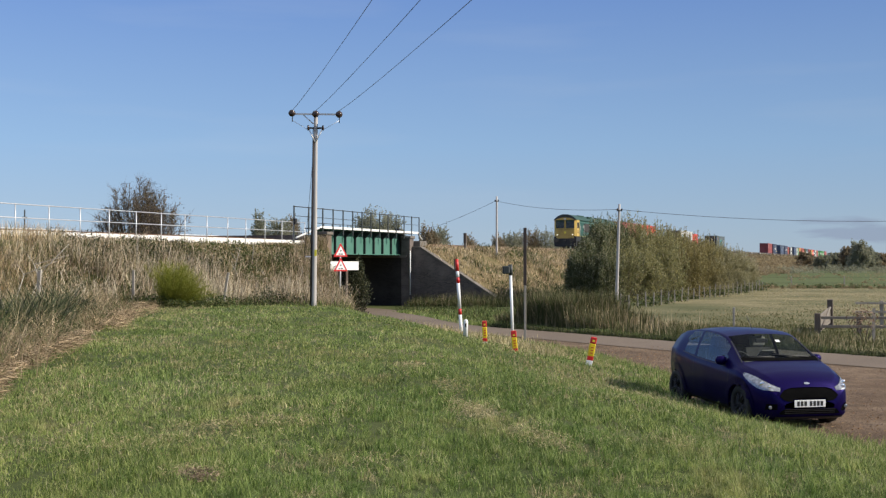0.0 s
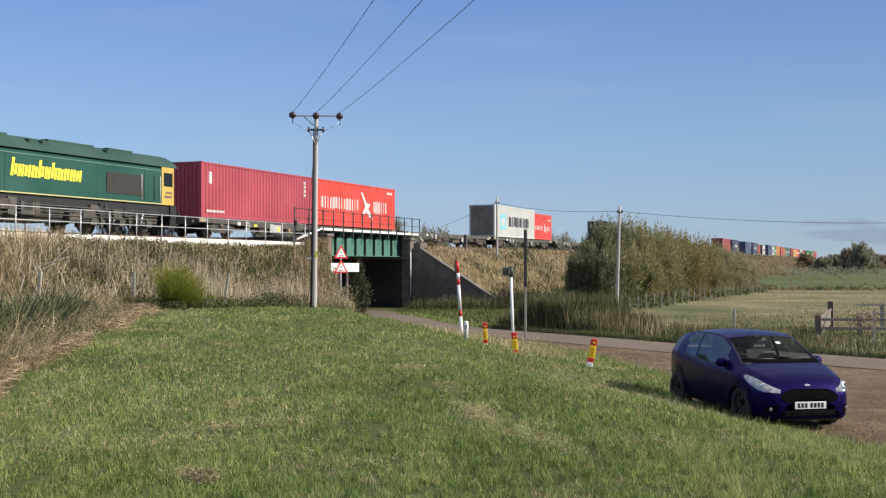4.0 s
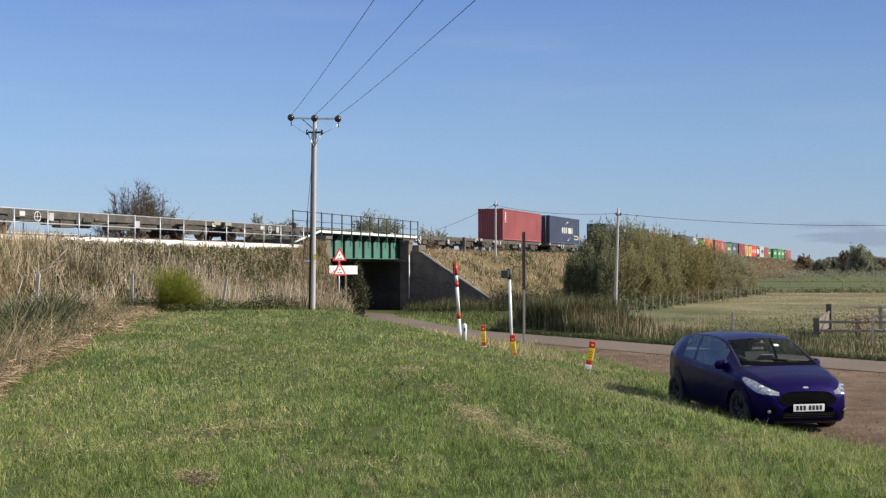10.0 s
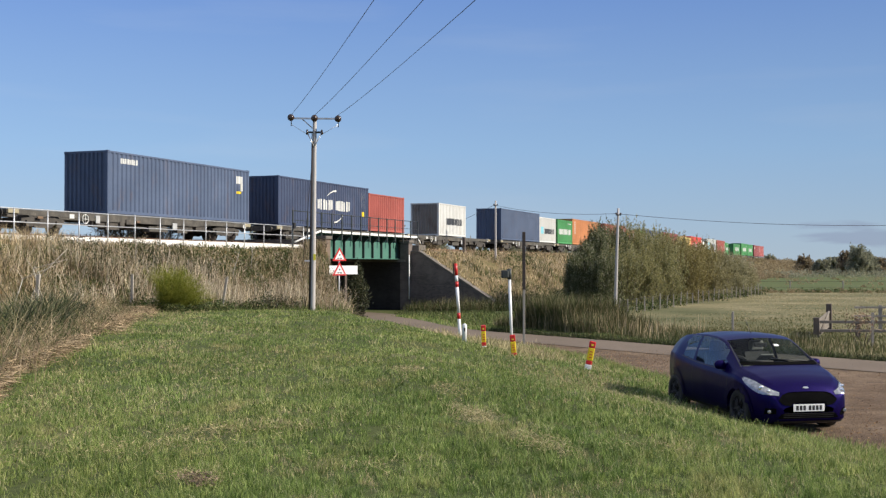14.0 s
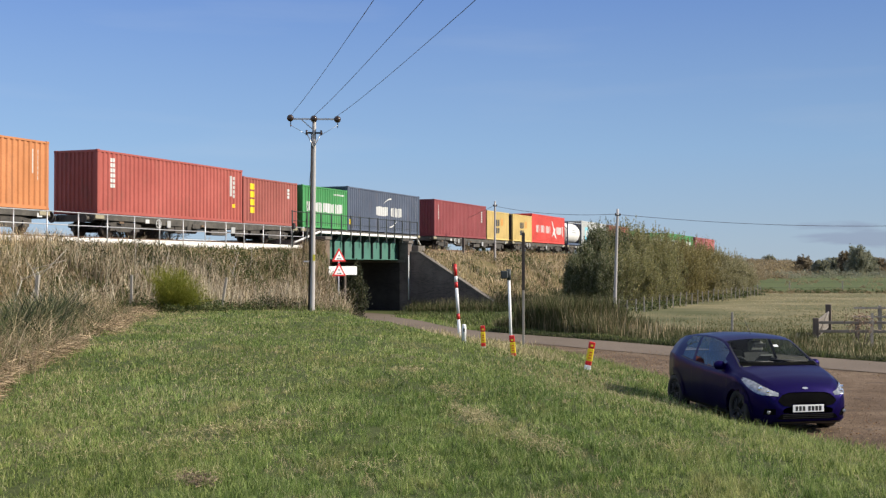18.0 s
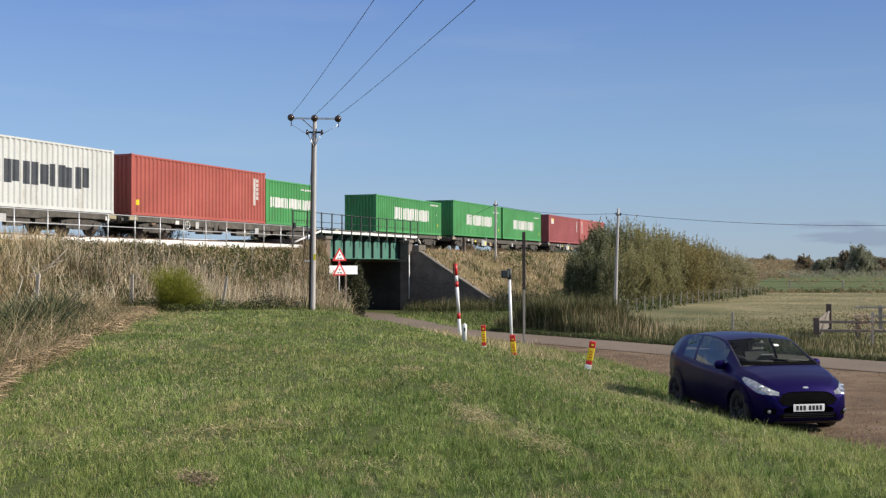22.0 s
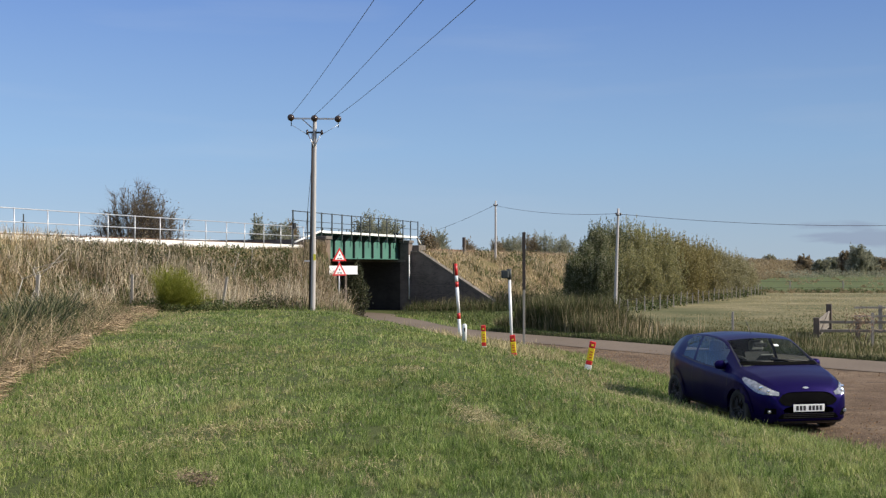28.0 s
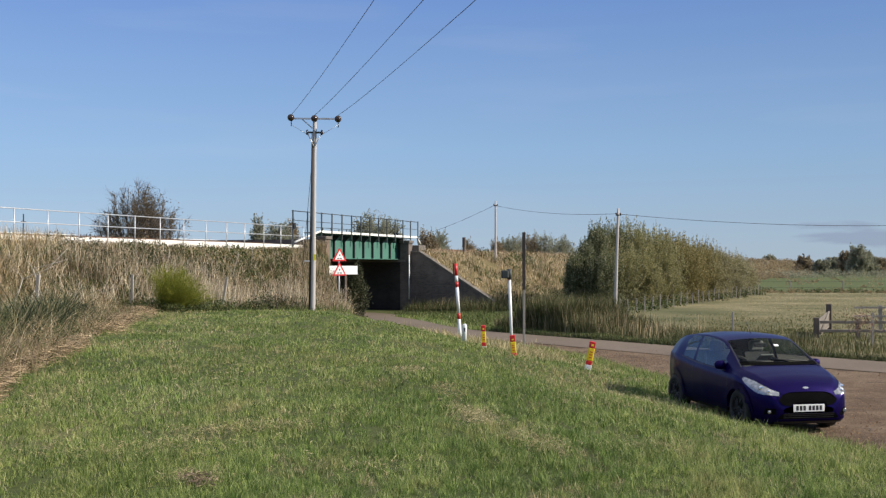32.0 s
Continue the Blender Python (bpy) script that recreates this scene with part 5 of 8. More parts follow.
    if L > 20:
        part("equipment_panel", cached("panel_a", lambda: as_mesh(bar(7.0, 8.3, 0.035, 0.058, 0.4, 0.86, bevel=0.005), "equipment_panel", M["pale_panel"])), None, w, "pale grey equipment panel")
        part("warning_disc", cached("panel_b", lambda: as_mesh(tube(nb(), (8.0, 0.036, 0.62), (8.0, 0.028, 0.62), 0.14, seg=16), "warning_disc", M["soft_yellow"])), None, w)
        part("valve_box", cached("panel_c", lambda: as_mesh(bar(9.2, 9.9, 0.04, 0.3, 0.42, 0.7, bevel=0.02), "valve_box", M["buff_wood"])), None, w)
    for x in (0.3, L / 3, 2 * L / 3, L - 0.3):
        for y in (0.05, WIDE - 0.23):
            part("container_spigot", cached((*key, "sp", round(x, 2), y), lambda: as_mesh(bar(x - 0.09, x + 0.09, y, y + 0.18, 0.982, 1.118 if L == 25.0 else 1.028), "container_spigot", M["galvanised"])), None, w)
    return w


W60 = [-226.1, -206.65, -186.7, -163.8, -144.8, -123.3, -104.3, -82.8, -63.8, -42.3, -23.2, -1.72, 17.35, 38.88, 57.8, 79.3, 98.36, 119.7, 139.6, 159.28, 178.8, 199.8]
for i, q in enumerate(W60):
    flat_wagon(q, 18.32, i)
for q, L in ((-253.0, 24.5), (220.8, 25.0), (248.6, 25.0)):
    flat_wagon(q, L, 0)


# locomotive
def locomotive(q):
    W, L = 2.64, 20.6
    M["loco_green"] = paint("loco_green", (0.01, 0.058, 0.044), 1.25, (0.06, 0.06, 0.04), 0.25, 0.4)
    M["loco_yellow"] = paint("loco_yellow", (0.45, 0.31, 0.075), 1.15, (0.2, 0.14, 0.05), 0.55, 0.45)
    M["loco_roof"] = paint("loco_roof", (0.012, 0.045, 0.032), 1.3, (0.05, 0.05, 0.045), 0.3, 0.6)
    M["pale_stripe"] = surface("pale_stripe", (0.42, 0.4, 0.16), (0.5, 0.47, 0.22), 0.6, bump=0)
    M["pale_green"] = surface("pale_green", (0.12, 0.2, 0.16), (0.16, 0.24, 0.2), 0.5, bump=0)
    M["grille"] = surface("grille", (0.024, 0.023, 0.022), (0.04, 0.037, 0.034), 0.8, big=2, fine=60, bump=0.6, dist=0.02, stretch=(1, 1, 4))
    M["cab_glass"] = glass("cab_glass", (0.7, 0.75, 0.77), 0.6)
    M["headlight"] = glow("headlight", (1.0, 0.9, 0.7), 1.3)
    lo = thing("locomotive", "green and yellow diesel freight locomotive with lit headlights", "locomotive")
    MOVING.append((lo, q, RAIL))
    a, b = 1.35, L - 1.25
    side = [(0.0, 1.5), (0.0, 3.18), (0.16, 3.34), (W - 0.16, 3.34), (W, 3.18), (W, 1.5)]
    part("body", prism(nb(), side, a + 0.004, b - 0.004, axes="yz"), M["loco_green"], lo, "dark green bodyside")
    roof = [(-0.02, 3.342), (0.12, 3.5), (0.4, 3.72), (0.75, 3.9), (1.1, 3.98), (W - 1.1, 3.98), (W - 0.75, 3.9), (W - 0.4, 3.72), (W - 0.12, 3.5), (W + 0.02, 3.342)]
    part("roof", prism(nb(), roof, -0.02, L + 0.02, axes="yz"), M["loco_roof"], lo, "dark green curved roof")
    for x, ln in ((3.6, 2.4), (8.2, 1.6), (12.2, 3.0), (16.2, 1.8)):
        part("roof_hatch", bar(x, x + ln, 0.7, W - 0.7, 3.8, 3.99, bevel=0.01), M["loco_roof"], lo, "dark green low roof hatch")
    for x in (6.6, 7.3, 10.6, 11.4, 15.6):
        part("roof_vent", bar(x, x + 0.45, 0.3, 0.62, 3.6, 3.84, bevel=0.02), M["loco_roof"], lo)
    for x0, x1, sg in ((0.0, a, -1), (b, L, 1)):
        f = x0 if sg < 0 else x1
        inner = x1 if sg < 0 else x0
        ch = f - sg * 0.26
        cab = part("cab", prism(nb(), [(f, 0.24), (f, W - 0.24), (ch, W), (inner, W), (inner, 0.0), (ch, 0.0)], 1.5, 2.4, axes="xy"), M["loco_yellow"], lo, "yellow cab with bevelled corners")
        part("nose_panel", bar(*sorted((f - sg * 0.003, f - sg * 0.12)), 0.3, W - 0.3, 1.24, 1.498, bevel=0.02), M["loco_yellow"], cab)
        part("bonnet_rail", tube(nb(), (f + sg * 0.03, 0.5, 2.3), (f + sg * 0.03, W - 0.5, 2.3), 0.018, seg=6), M["dark_iron"], cab)
        g0, g1 = sorted((f - sg * 0.12, inner))
        for y0, y1 in ((0.0, 0.1), (W - 0.1, W)):
            yo, yi = (0.0, 0.24) if y0 == 0.0 else (W, W - 0.24)
            part("cab_pillar", prism(nb(), [(f, yi), (ch, yo), (f - sg * 0.36, yo), (f - sg * 0.36, abs(yo - 0.1)), (f - sg * 0.1, yi)], 2.402, 3.34, axes="xy"), M["loco_yellow"], cab)
            part("cab_pillar", bar(*sorted((inner, inner + sg * 0.16)), y0, y1, 2.402, 3.34), M["loco_yellow"], cab)
            part("side_window", bar(*sorted((f - sg * 0.361, inner + sg * 0.161)), y0 + 0.02, y1 - 0.02, 2.403, 3.06), M["cab_glass"], cab)
            part("cab_header", bar(*sorted((f - sg * 0.361, inner + sg * 0.161)), y0, y1, 3.062, 3.34), M["loco_yellow"], cab)
        m0, m1 = sorted((f, f - sg * 0.1))
        part("cab_mullion", bar(m0, m1, W / 2 - 0.09, W / 2 + 0.09, 2.402, 3.34), M["loco_yellow"], cab)
        for y0, y1 in ((0.25, W / 2 - 0.1), (W / 2 + 0.1, W - 0.25)):
            part("windscreen", bar(*sorted((f - sg * 0.02, f - sg * 0.05)), y0, y1, 2.403, 3.14), M["cab_glass"], cab, "dark flat windscreen pane")
            # dark roof paint on the header stands for the roof's shadow
            part("front_header", bar(m0, m1, y0 - 0.009, y1 + 0.009, 3.142, 3.34), M["loco_roof"], cab)
        part("visor", prism(nb(), roof, *sorted((f + sg * 0.022, f + sg * 0.06)), axes="yz"), M["dark_iron"], cab, "dark rim of the roof front")
        part("roof_header", prism(nb(), [(W / 2 + (y_ - W / 2) * 0.84, 3.342 + (z_ - 3.342) * 0.42) for y_, z_ in roof], *sorted((f + sg * 0.062, f + sg * 0.072)), axes="yz"), M["loco_yellow"], cab)
        part("text_bar", bar(*sorted((inner + sg * 0.25, f - sg * 0.45)), -0.014, -0.003, 1.85, 1.96), M["rusty_iron"], cab)
        part("text_bar", bar(*sorted((inner + sg * 0.3, f - sg * 0.4)), -0.014, -0.003, 2.06, 2.14), M["rusty_iron"], cab)
        part("marker_lamp", bar(*sorted((f + sg * 0.01, f + sg * 0.09)), W / 2 - 0.13, W / 2 + 0.13, 3.38, 3.54), M["off_white_mark"], cab)
        part("valance", prism(nb(), [(0.1, 0.35), (0.02, 0.9), (0.02, 1.49), (W - 0.02, 1.49), (W - 0.02, 0.9), (W - 0.1, 0.35)], *sorted((f - sg * 0.02, f - sg * 0.5)), axes="yz"), M["black"], lo, "black front valance")
        for y in (0.42, W - 0.42):
            n0 = f + sg * 0.005
            part("lamp_housing", bar(*sorted((n0, n0 + sg * 0.06)), y - 0.22, y + 0.22, 1.56, 1.9, bevel=0.02), M["loco_yellow"], cab)
            part("headlamp", tube(nb(), (n0 + sg * 0.06, y, 1.66), (n0 + sg * 0.085, y, 1.66), 0.055, seg=14), M["headlight"] if sg < 0 else M["off_white_mark"], cab, "round headlamp")
            part("buffer", tube(tube(nb(), (f, y, 1.06), (f + sg * 0.45, y, 1.06), 0.11, seg=10), (f + sg * 0.45, y, 1.06), (f + sg * 0.5, y, 1.06), 0.25, seg=16), M["bogie_black"], lo, "round black buffer")
        part("emblem", bar(*sorted((f + sg * 0.004, f + sg * 0.02)), W / 2 - 0.1, W / 2 + 0.1, 1.82, 2.04), M["soft_yellow"], cab)
        part("coupling_hook", bar(*sorted((f, f + sg * 0.4)), W / 2 - 0.08, W / 2 + 0.08, 0.95, 1.1), M["bogie_black"], lo)
        part("dark_interior", bar(g0 + 0.25, g1 - 0.05, 0.12, W - 0.12, 2.402, 2.7), M["black"], lo)
    part("cantrail_stripe", bar(a + 0.05, b - 0.05, -0.012, -0.002, 3.12, 3.15), M["pale_green"], lo, "thin pale cantrail line")
    part("sill_stripe", bar(a + 0.02, b - 0.02, -0.014, -0.003, 1.51, 1.56), M["pale_stripe"], lo, "pale yellow sill stripe")
    for x0, x1, nm, mt, z0, z1 in ((3.45, 6.1, "grille", "grille", 2.0, 3.02), (15.2, 17.9, "grille", "grille", 1.85, 2.8)):
        part(nm, bar(x0, x1, -0.03, -0.003, z0, z1), M[mt], lo, "dark louvred air intake")
        for z in np.arange(z0 + 0.1, z1 - 0.04, 0.13):
            part("louvre", bar(x0 + 0.04, x1 - 0.04, -0.045, -0.031, z, z + 0.04), M["grille"], lo)
    for x in (2.95, 18.6):
        part("cab_door", bar(x - 0.62, x + 0.05, -0.018, -0.003, 1.6, 3.05), M["loco_green"], lo)
        part("door_rail", tube(nb(), (x + 0.12, -0.05, 1.65), (x + 0.12, -0.05, 2.9), 0.02, seg=6), M["dark_iron"], lo)
    for i in range(11):
        w = 4.3 / 11
        k = STROKES[(i * 3 + 1) % len(STROKES)]
        top_ = 2.95 if i in (0, 4, 6) else 2.7
        for x0, x1, lo_, hi_ in ((0.05, 0.45, k[0], k[1]), (0.55, 0.92, k[2], k[3])):
            z0, z1 = 2.2 + (top_ - 2.2) * lo_, 2.2 + ((2.7 if x0 > 0.5 else top_) - 2.2) * hi_
            xa, xb = 9.15 + (i + x0) * w, 9.15 + (i + x1) * w
            part("marking", prism(nb(), [(xa + 0.16 * (z0 - 2), z0), (xb + 0.16 * (z0 - 2), z0), (xb + 0.16 * (z1 - 2), z1), (xa + 0.16 * (z1 - 2), z1)], -0.016, -0.004), M["soft_yellow"], lo, "yellow slanted lettering bar")
    for x in (3.3, 8.9, 14.6):
        part("panel_seam", bar(x, x + 0.03, -0.009, -0.002, 1.58, 3.1), M["loco_roof"], lo)
    for x in (1.62, 3.18, 17.7, 19.15):
        part("grab_rail", tube(nb(), (x, -0.06, 1.65), (x, -0.06, 2.85), 0.02, seg=6), M["off_white_mark"], lo, "pale grab rail")
    part("small_sign", bar(6.6, 8.3, -0.014, -0.004, 2.4, 2.5), M["loco_roof"], lo)
    part("badge", bar(1.75, 2.0, -0.014, -0.004, 2.3, 2.6), M["galvanised"], lo)
    part("badge", bar(3.0, 3.2, -0.014, -0.004, 2.5, 2.75), M["off_white_mark"], lo)
    part("fuel_tank", prism(nb(), [(0.15, 0.95), (0.3, 0.4), (W - 0.3, 0.4), (W - 0.15, 0.95)], 8.0, 12.6, axes="yz"), M["bogie_black"], lo, "black underslung fuel tank")
    part("underframe", bar(0.4, L - 0.4, 0.1, W - 0.1, 0.96, 1.499), M["black"], lo)
    for x0, x1 in ((6.9, 7.8), (12.8, 13.6)):
        part("equipment_box", bar(x0, x1, 0.04, 0.6, 0.5, 0.95, bevel=0.03), M["wagon_frame"], lo)
    for k in range(30):
        r = random.Random(70 + k)
        x = 1.8 + r.random() * (L - 4.4)
        part("underframe_box", bar(x, x + 0.2 + 0.7 * r.random(), 0.0, 0.09, 0.62 + 0.4 * r.random(), 1.05 + 0.38 * r.random(), bevel=0.01), M[("bogie_black", "wagon_frame", "bogie_black", "black")[k % 4]], lo)
    for z in (0.72, 0.88, 1.1):
        part("air_pipe", tube(nb(), (1.6, 0.02, z), (L - 1.6, 0.02, z), 0.028, seg=6), M["wagon_frame"], lo)
    for x in (4.2, L - 4.2):
        bo = part("bogie", bar(-2.6, 2.6, 0.5, W - 0.5, 0.62, 0.9), M["bogie_black"], lo, "black three-axle bogie")
        bo.location = (x, 0, 0)
        for y in (0.18, W - 0.18):
            part("bogie_frame", prism(nb(), [(-2.7, 0.55), (-2.7, 0.8), (-1.9, 0.88), (1.9, 0.88), (2.7, 0.8), (2.7, 0.55), (0.9, 0.45), (0.7, 0.6), (-0.7, 0.6), (-0.9, 0.45)], y - 0.08, y + 0.08), M["bogie_black"], bo)
        for dx in (-1.0, 1.0):
            for y in (0.06, W - 0.06):
                part("spring", tube(nb(), (dx, y, 0.5), (dx, y, 0.86), 0.13, seg=10), M["wagon_frame"], bo)
                part("damper", tube(nb(), (dx + 0.35, y, 0.5), (dx + 0.55, y, 1.0), 0.05, seg=8), M["galvanised"], bo)
                part("brake_hanger", bar(dx - 0.55, dx - 0.4, y - 0.05, y + 0.05, 0.28, 0.8), M["wagon_frame"], bo)
        for dx in (-2.0, 0.0, 2.0):
            wheelset(bo, dx, 0.53, W / 2)
            for y in (0.08, W - 0.08):
                part("axlebox", bar(dx - 0.2, dx + 0.2, y - 0.06, y + 0.06, 0.35, 0.72, bevel=0.02), M["wagon_frame"], bo)
    return lo


locomotive(-275.85)
# ---- the parked car ----
from mathutils.bvhtree import BVHTree


def hatchback(m):
    paint_, t, p = tree_of("car_paint")
    fl = noise_node(t, coords(t), 900, 2)
    t.links.new(mix_node(t, range_node(t, fl, 0.4, 0.7), (0.004, 0.0012, 0.04), (0.008, 0.0023, 0.08)), p.inputs["Base Color"])
    p.inputs["Metallic"].default_value, p.inputs["Roughness"].default_value = 0.5, 0.36
    p.inputs["Coat Weight"].default_value, p.inputs["Coat Roughness"].default_value = 0.15, 0.04
    p.inputs["Specular IOR Level"].default_value = 0.05
    pane = glass("car_glass", (0.56, 0.63, 0.61), 0.86)
    side_pane = glass("car_side_glass", (0.8, 0.86, 0.86), 0.8)
    dark_pane = glass("car_tinted_glass", (0.7, 0.76, 0.77), 0.78, 0.03)
    for g_ in (side_pane, dark_pane):
        b_ = g_.node_tree.nodes["Principled BSDF"]
        b_.inputs["Metallic"].default_value, b_.inputs["Base Color"].default_value = 1.0, (0.62, 0.66, 0.7, 1)
    plastic = surface("car_plastic", (0.014, 0.014, 0.015), (0.022, 0.022, 0.023), 0.55, big=4, bump=0.05)
    mesh_black = surface("grille_mesh", (0.003, 0.003, 0.0035), (0.006, 0.006, 0.006), 0.9, big=8, fine=160, bump=0.2, spec=0.02)
    chrome = surface("chrome", (0.75, 0.76, 0.78), (0.8, 0.8, 0.82), 0.12, 1.0, big=6, bump=0)
    lens = surface("lamp_lens", (0.14, 0.145, 0.16), (0.5, 0.51, 0.54), 0.1, 0.5, big=14, fine=30, bump=0.3, coat=1.0)
    rim_grey = surface("rim_grey", (0.025, 0.025, 0.028), (0.045, 0.045, 0.048), 0.35, 0.7, big=6)
    cloth = surface("seat_cloth", (0.045, 0.045, 0.047), (0.075, 0.073, 0.072), 0.9, big=6)
    pale_cloth = surface("pale_cloth", (0.24, 0.235, 0.22), (0.32, 0.31, 0.29), 0.9, big=6)
    white = M["sign_white"]
    car = thing("hatchback_car", "glossy purple-blue three-door hatchback parked on the gravel", "car", m)

    I = lambda xs, v: np.interp(v, xs[0::2], xs[1::2])
    top = [-1.985, .60, -1.97, .74, -1.92, .95, -1.87, 1.09, -1.82, 1.21, -1.77, 1.27, -1.4, 1.352, -.9, 1.408, -.4, 1.43, 0, 1.42, .2, 1.40, .36, 1.365, .5, 1.31, 1.12, 1.0, 1.2, .975, 1.45, .925, 1.7, .85, 1.84, .76, 1.92, .66, 1.965, .56, 1.985, .46]
    bot = [-1.985, .5, -1.95, .32, -1.6, .24, -1.2, .2, 1.3, .17, 1.7, .14, 1.9, .15, 1.955, .19, 1.985, .32]
    wid = [-1.985, .50, -1.93, .585, -1.75, .69, -1.3, .80, 0, .84, 1.2, .84, 1.5, .82, 1.7, .77, 1.84, .70, 1.92, .64, 1.965, .54, 1.985, .42]
    belt = [-1.98, 1.0, -1.3, 1.02, -.9, .975, -.4, .925, .4, .89, 1.0, .868, 1.2, .855, 2, .6]
    roof = [-1.98, .40, -1.8, .46, -1.3, .53, -.4, .59, .2, .60, .36, .60, .5, .61, 1.12, .69, 1.3, .68, 1.7, .58, 1.9, .42, 1.985, .25]
    xs = sorted(set([-1.985, -1.97, -1.95, -1.93, -1.88, -1.83, -1.76, -1.70, -1.6, -1.5, -1.4, -1.3, -0.52, -0.42, 0.36, 0.43, 0.92, 1.02, 1.12, 1.2, 1.5, 1.6, 1.7, 1.78, 1.84, 1.88, 1.92, 1.945, 1.965, 1.977, 1.985]
                    + list(np.round(np.arange(-1.2, 1.5, 0.08), 3))))
    rings = []
    for x in xs:
        zt, zb, w, zl, wr = I(top, x), I(bot, x), I(wid, x), I(belt, x), I(roof, x)
        zl = min(zl, zt - 0.06)
        ze = zt - min(0.042, (zt - zl) * 0.5)
        wr = min(wr, w * 0.93)
        h = zl - zb
        pts = [(0, zb), (0.5 * w, zb), (0.86 * w, zb + 0.012), (0.955 * w, zb + 0.12 * h), (0.975 * w, zb + 0.3 * h), (0.995 * w, zb + 0.48 * h), (1.0 * w, zb + 0.66 * h), (0.985 * w, zb + 0.85 * h), (0.965 * w, zl - 0.02), (0.945 * w, zl)]
        for k in (0.04, 0.3, 0.55, 0.78, 0.95):
            b = 0.016 * math.sin(math.pi * k)
            pts.append((0.94 * w + (wr - 0.94 * w) * k + b, zl + (ze - zl) * k))
        pts.append((wr, ze))
        for k in (0.06, 0.14, 0.3, 0.5, 0.75, 1.0):
            pts.append((wr * (1 - k), ze + (zt - ze) * (1 - (1 - k) ** 2)))
        rings.append(pts)
    K = len(rings[0])
    V, idx = [], {}
    for i, (x, pts) in enumerate(zip(xs, rings)):
        for j, (y, z) in enumerate(pts):
            for sgn in (1, -1):
                idx[i, j, sgn] = len(V)
                V.append((x, sgn * y, z))
    groups = {"body": [], "windscreen": [], "rear_window": [], "door_l": [], "door_r": [], "quarter_l": [], "quarter_r": []}
    wheels_x, wr_ = (1.235, -1.255), 0.36
    for i in range(len(xs) - 1):
        xm = 0.5 * (xs[i] + xs[i + 1])
        for j in range(K - 1):
            for sgn in (1, -1):
                q = [idx[i, j, sgn], idx[i + 1, j, sgn], idx[i + 1, j + 1, sgn], idx[i, j + 1, sgn]]
                if sgn < 0:
                    q.reverse()
                side_ = "l" if sgn > 0 else "r"
                zc = sum(V[k][2] for k in q) / 4
                if 2 <= j < 9 and any((xm - wx) ** 2 + (zc - 0.31) ** 2 < wr_ ** 2 for wx in wheels_x):
                    continue
                g = "body"
                if 10 <= j < 14 and -0.42 < xm < 0.74 and (xm < 0.66 or j < 12):
                    g = "door_" + side_
                elif 10 <= j < 14 and -1.06 < xm < -0.52 and (xm > -0.84 or 10 < j or xm > -0.92) and (xm > -1.0 or j == 12):
                    g = "quarter_" + side_
                elif j >= 16 and 0.36 < xm < 1.12:
                    g = "windscreen"
                elif j >= 16 and -1.93 < xm < -1.70:
                    g = "rear_window"
                groups[g].append(q)
    V = np.array(V)

    def sub(name, faces, mat, label=""):
        f = np.array(faces)
        u_, inv = np.unique(f, return_inverse=True)
        me = mesh_np(name, V[u_], inv.reshape(f.shape), mat, True)
        bm = bmesh.new()
        bm.from_mesh(me)
        bmesh.ops.remove_doubles(bm, verts=bm.verts, dist=0.0005)
        bm.to_mesh(me)
        bm.free()
        return part(name, me, mat, car, label)
    body = sub("body", groups["body"], paint_, "purple-blue metallic bodyshell")
    for g, nm, mt in (("windscreen", "windscreen", pane), ("rear_window", "rear_window", dark_pane), ("door_l", "side_window", side_pane), ("door_r", "side_window", side_pane), ("quarter_l", "quarter_window", dark_pane), ("quarter_r", "quarter_window", dark_pane)):
        o = sub(nm, groups[g], mt)
        o.visible_shadow = False
    allf = [f for g in groups.values() for f in g]
    tree = BVHTree.FromPolygons([Vector(v) for v in V], [list(f) for f in allf])

    def onto(cols, axis, lift, rows=6):
        """Lay a shape, given as columns (across, low, high), onto the shell seen from the front or the side."""
        bm, grid = nb(), []
        for a, lo, hi in cols:
            line = []
            for r in range(rows + 1):
                z = lo + (hi - lo) * r / rows
                o, d = (Vector((3, a, z)), Vector((-1, 0, 0))) if axis == "x" else (Vector((a, -2 if axis == "r" else 2, z)), Vector((0, 1 if axis == "r" else -1, 0)))
                hit, nrm, _, _ = tree.ray_cast(o, d)
                if hit is None:
                    hit = o + d * (1.15 if axis == "x" else 1.2)
                line.append(bm.verts.new(hit - d * lift))
            grid.append(line)
        fs = []
        for a, b in zip(grid, grid[1:]):
            for r in range(rows):
                f = bm.faces.new((a[r], b[r], b[r + 1], a[r + 1]))
                f.smooth = True
                fs.append(f)
        bmesh.ops.recalc_face_normals(bm, faces=bm.faces)
        return bm

    def cast(p_, sg):
        d = Vector((-0.6, -0.7 * sg, -0.32)).normalized()
        return tree.ray_cast(Vector(p_) - d * 0.6, d)[0] or Vector(p_)

    def swept(pairs, sg, lift, rows=5, along=4):
        """A lamp that wraps round the corner of the shell, between a lower and an upper edge."""
        bm, grid = nb(), []
        up = Vector((0.6, 0.7 * sg, 0.32)).normalized() * lift
        for a, b in zip(pairs, pairs[1:]):
            for k in range(along + (b is pairs[-1])):
                t_ = k / along
                lo, hi = Vector(a[0]).lerp(Vector(b[0]), t_), Vector(a[1]).lerp(Vector(b[1]), t_)
                hi = lo.lerp(hi, 0.78)
                line = []
                for r in range(rows + 1):
                    q_ = lo.lerp(hi, r / rows)
                    line.append(bm.verts.new(cast((q_.x, sg * q_.y, q_.z), sg) + up))
                grid.append(line)
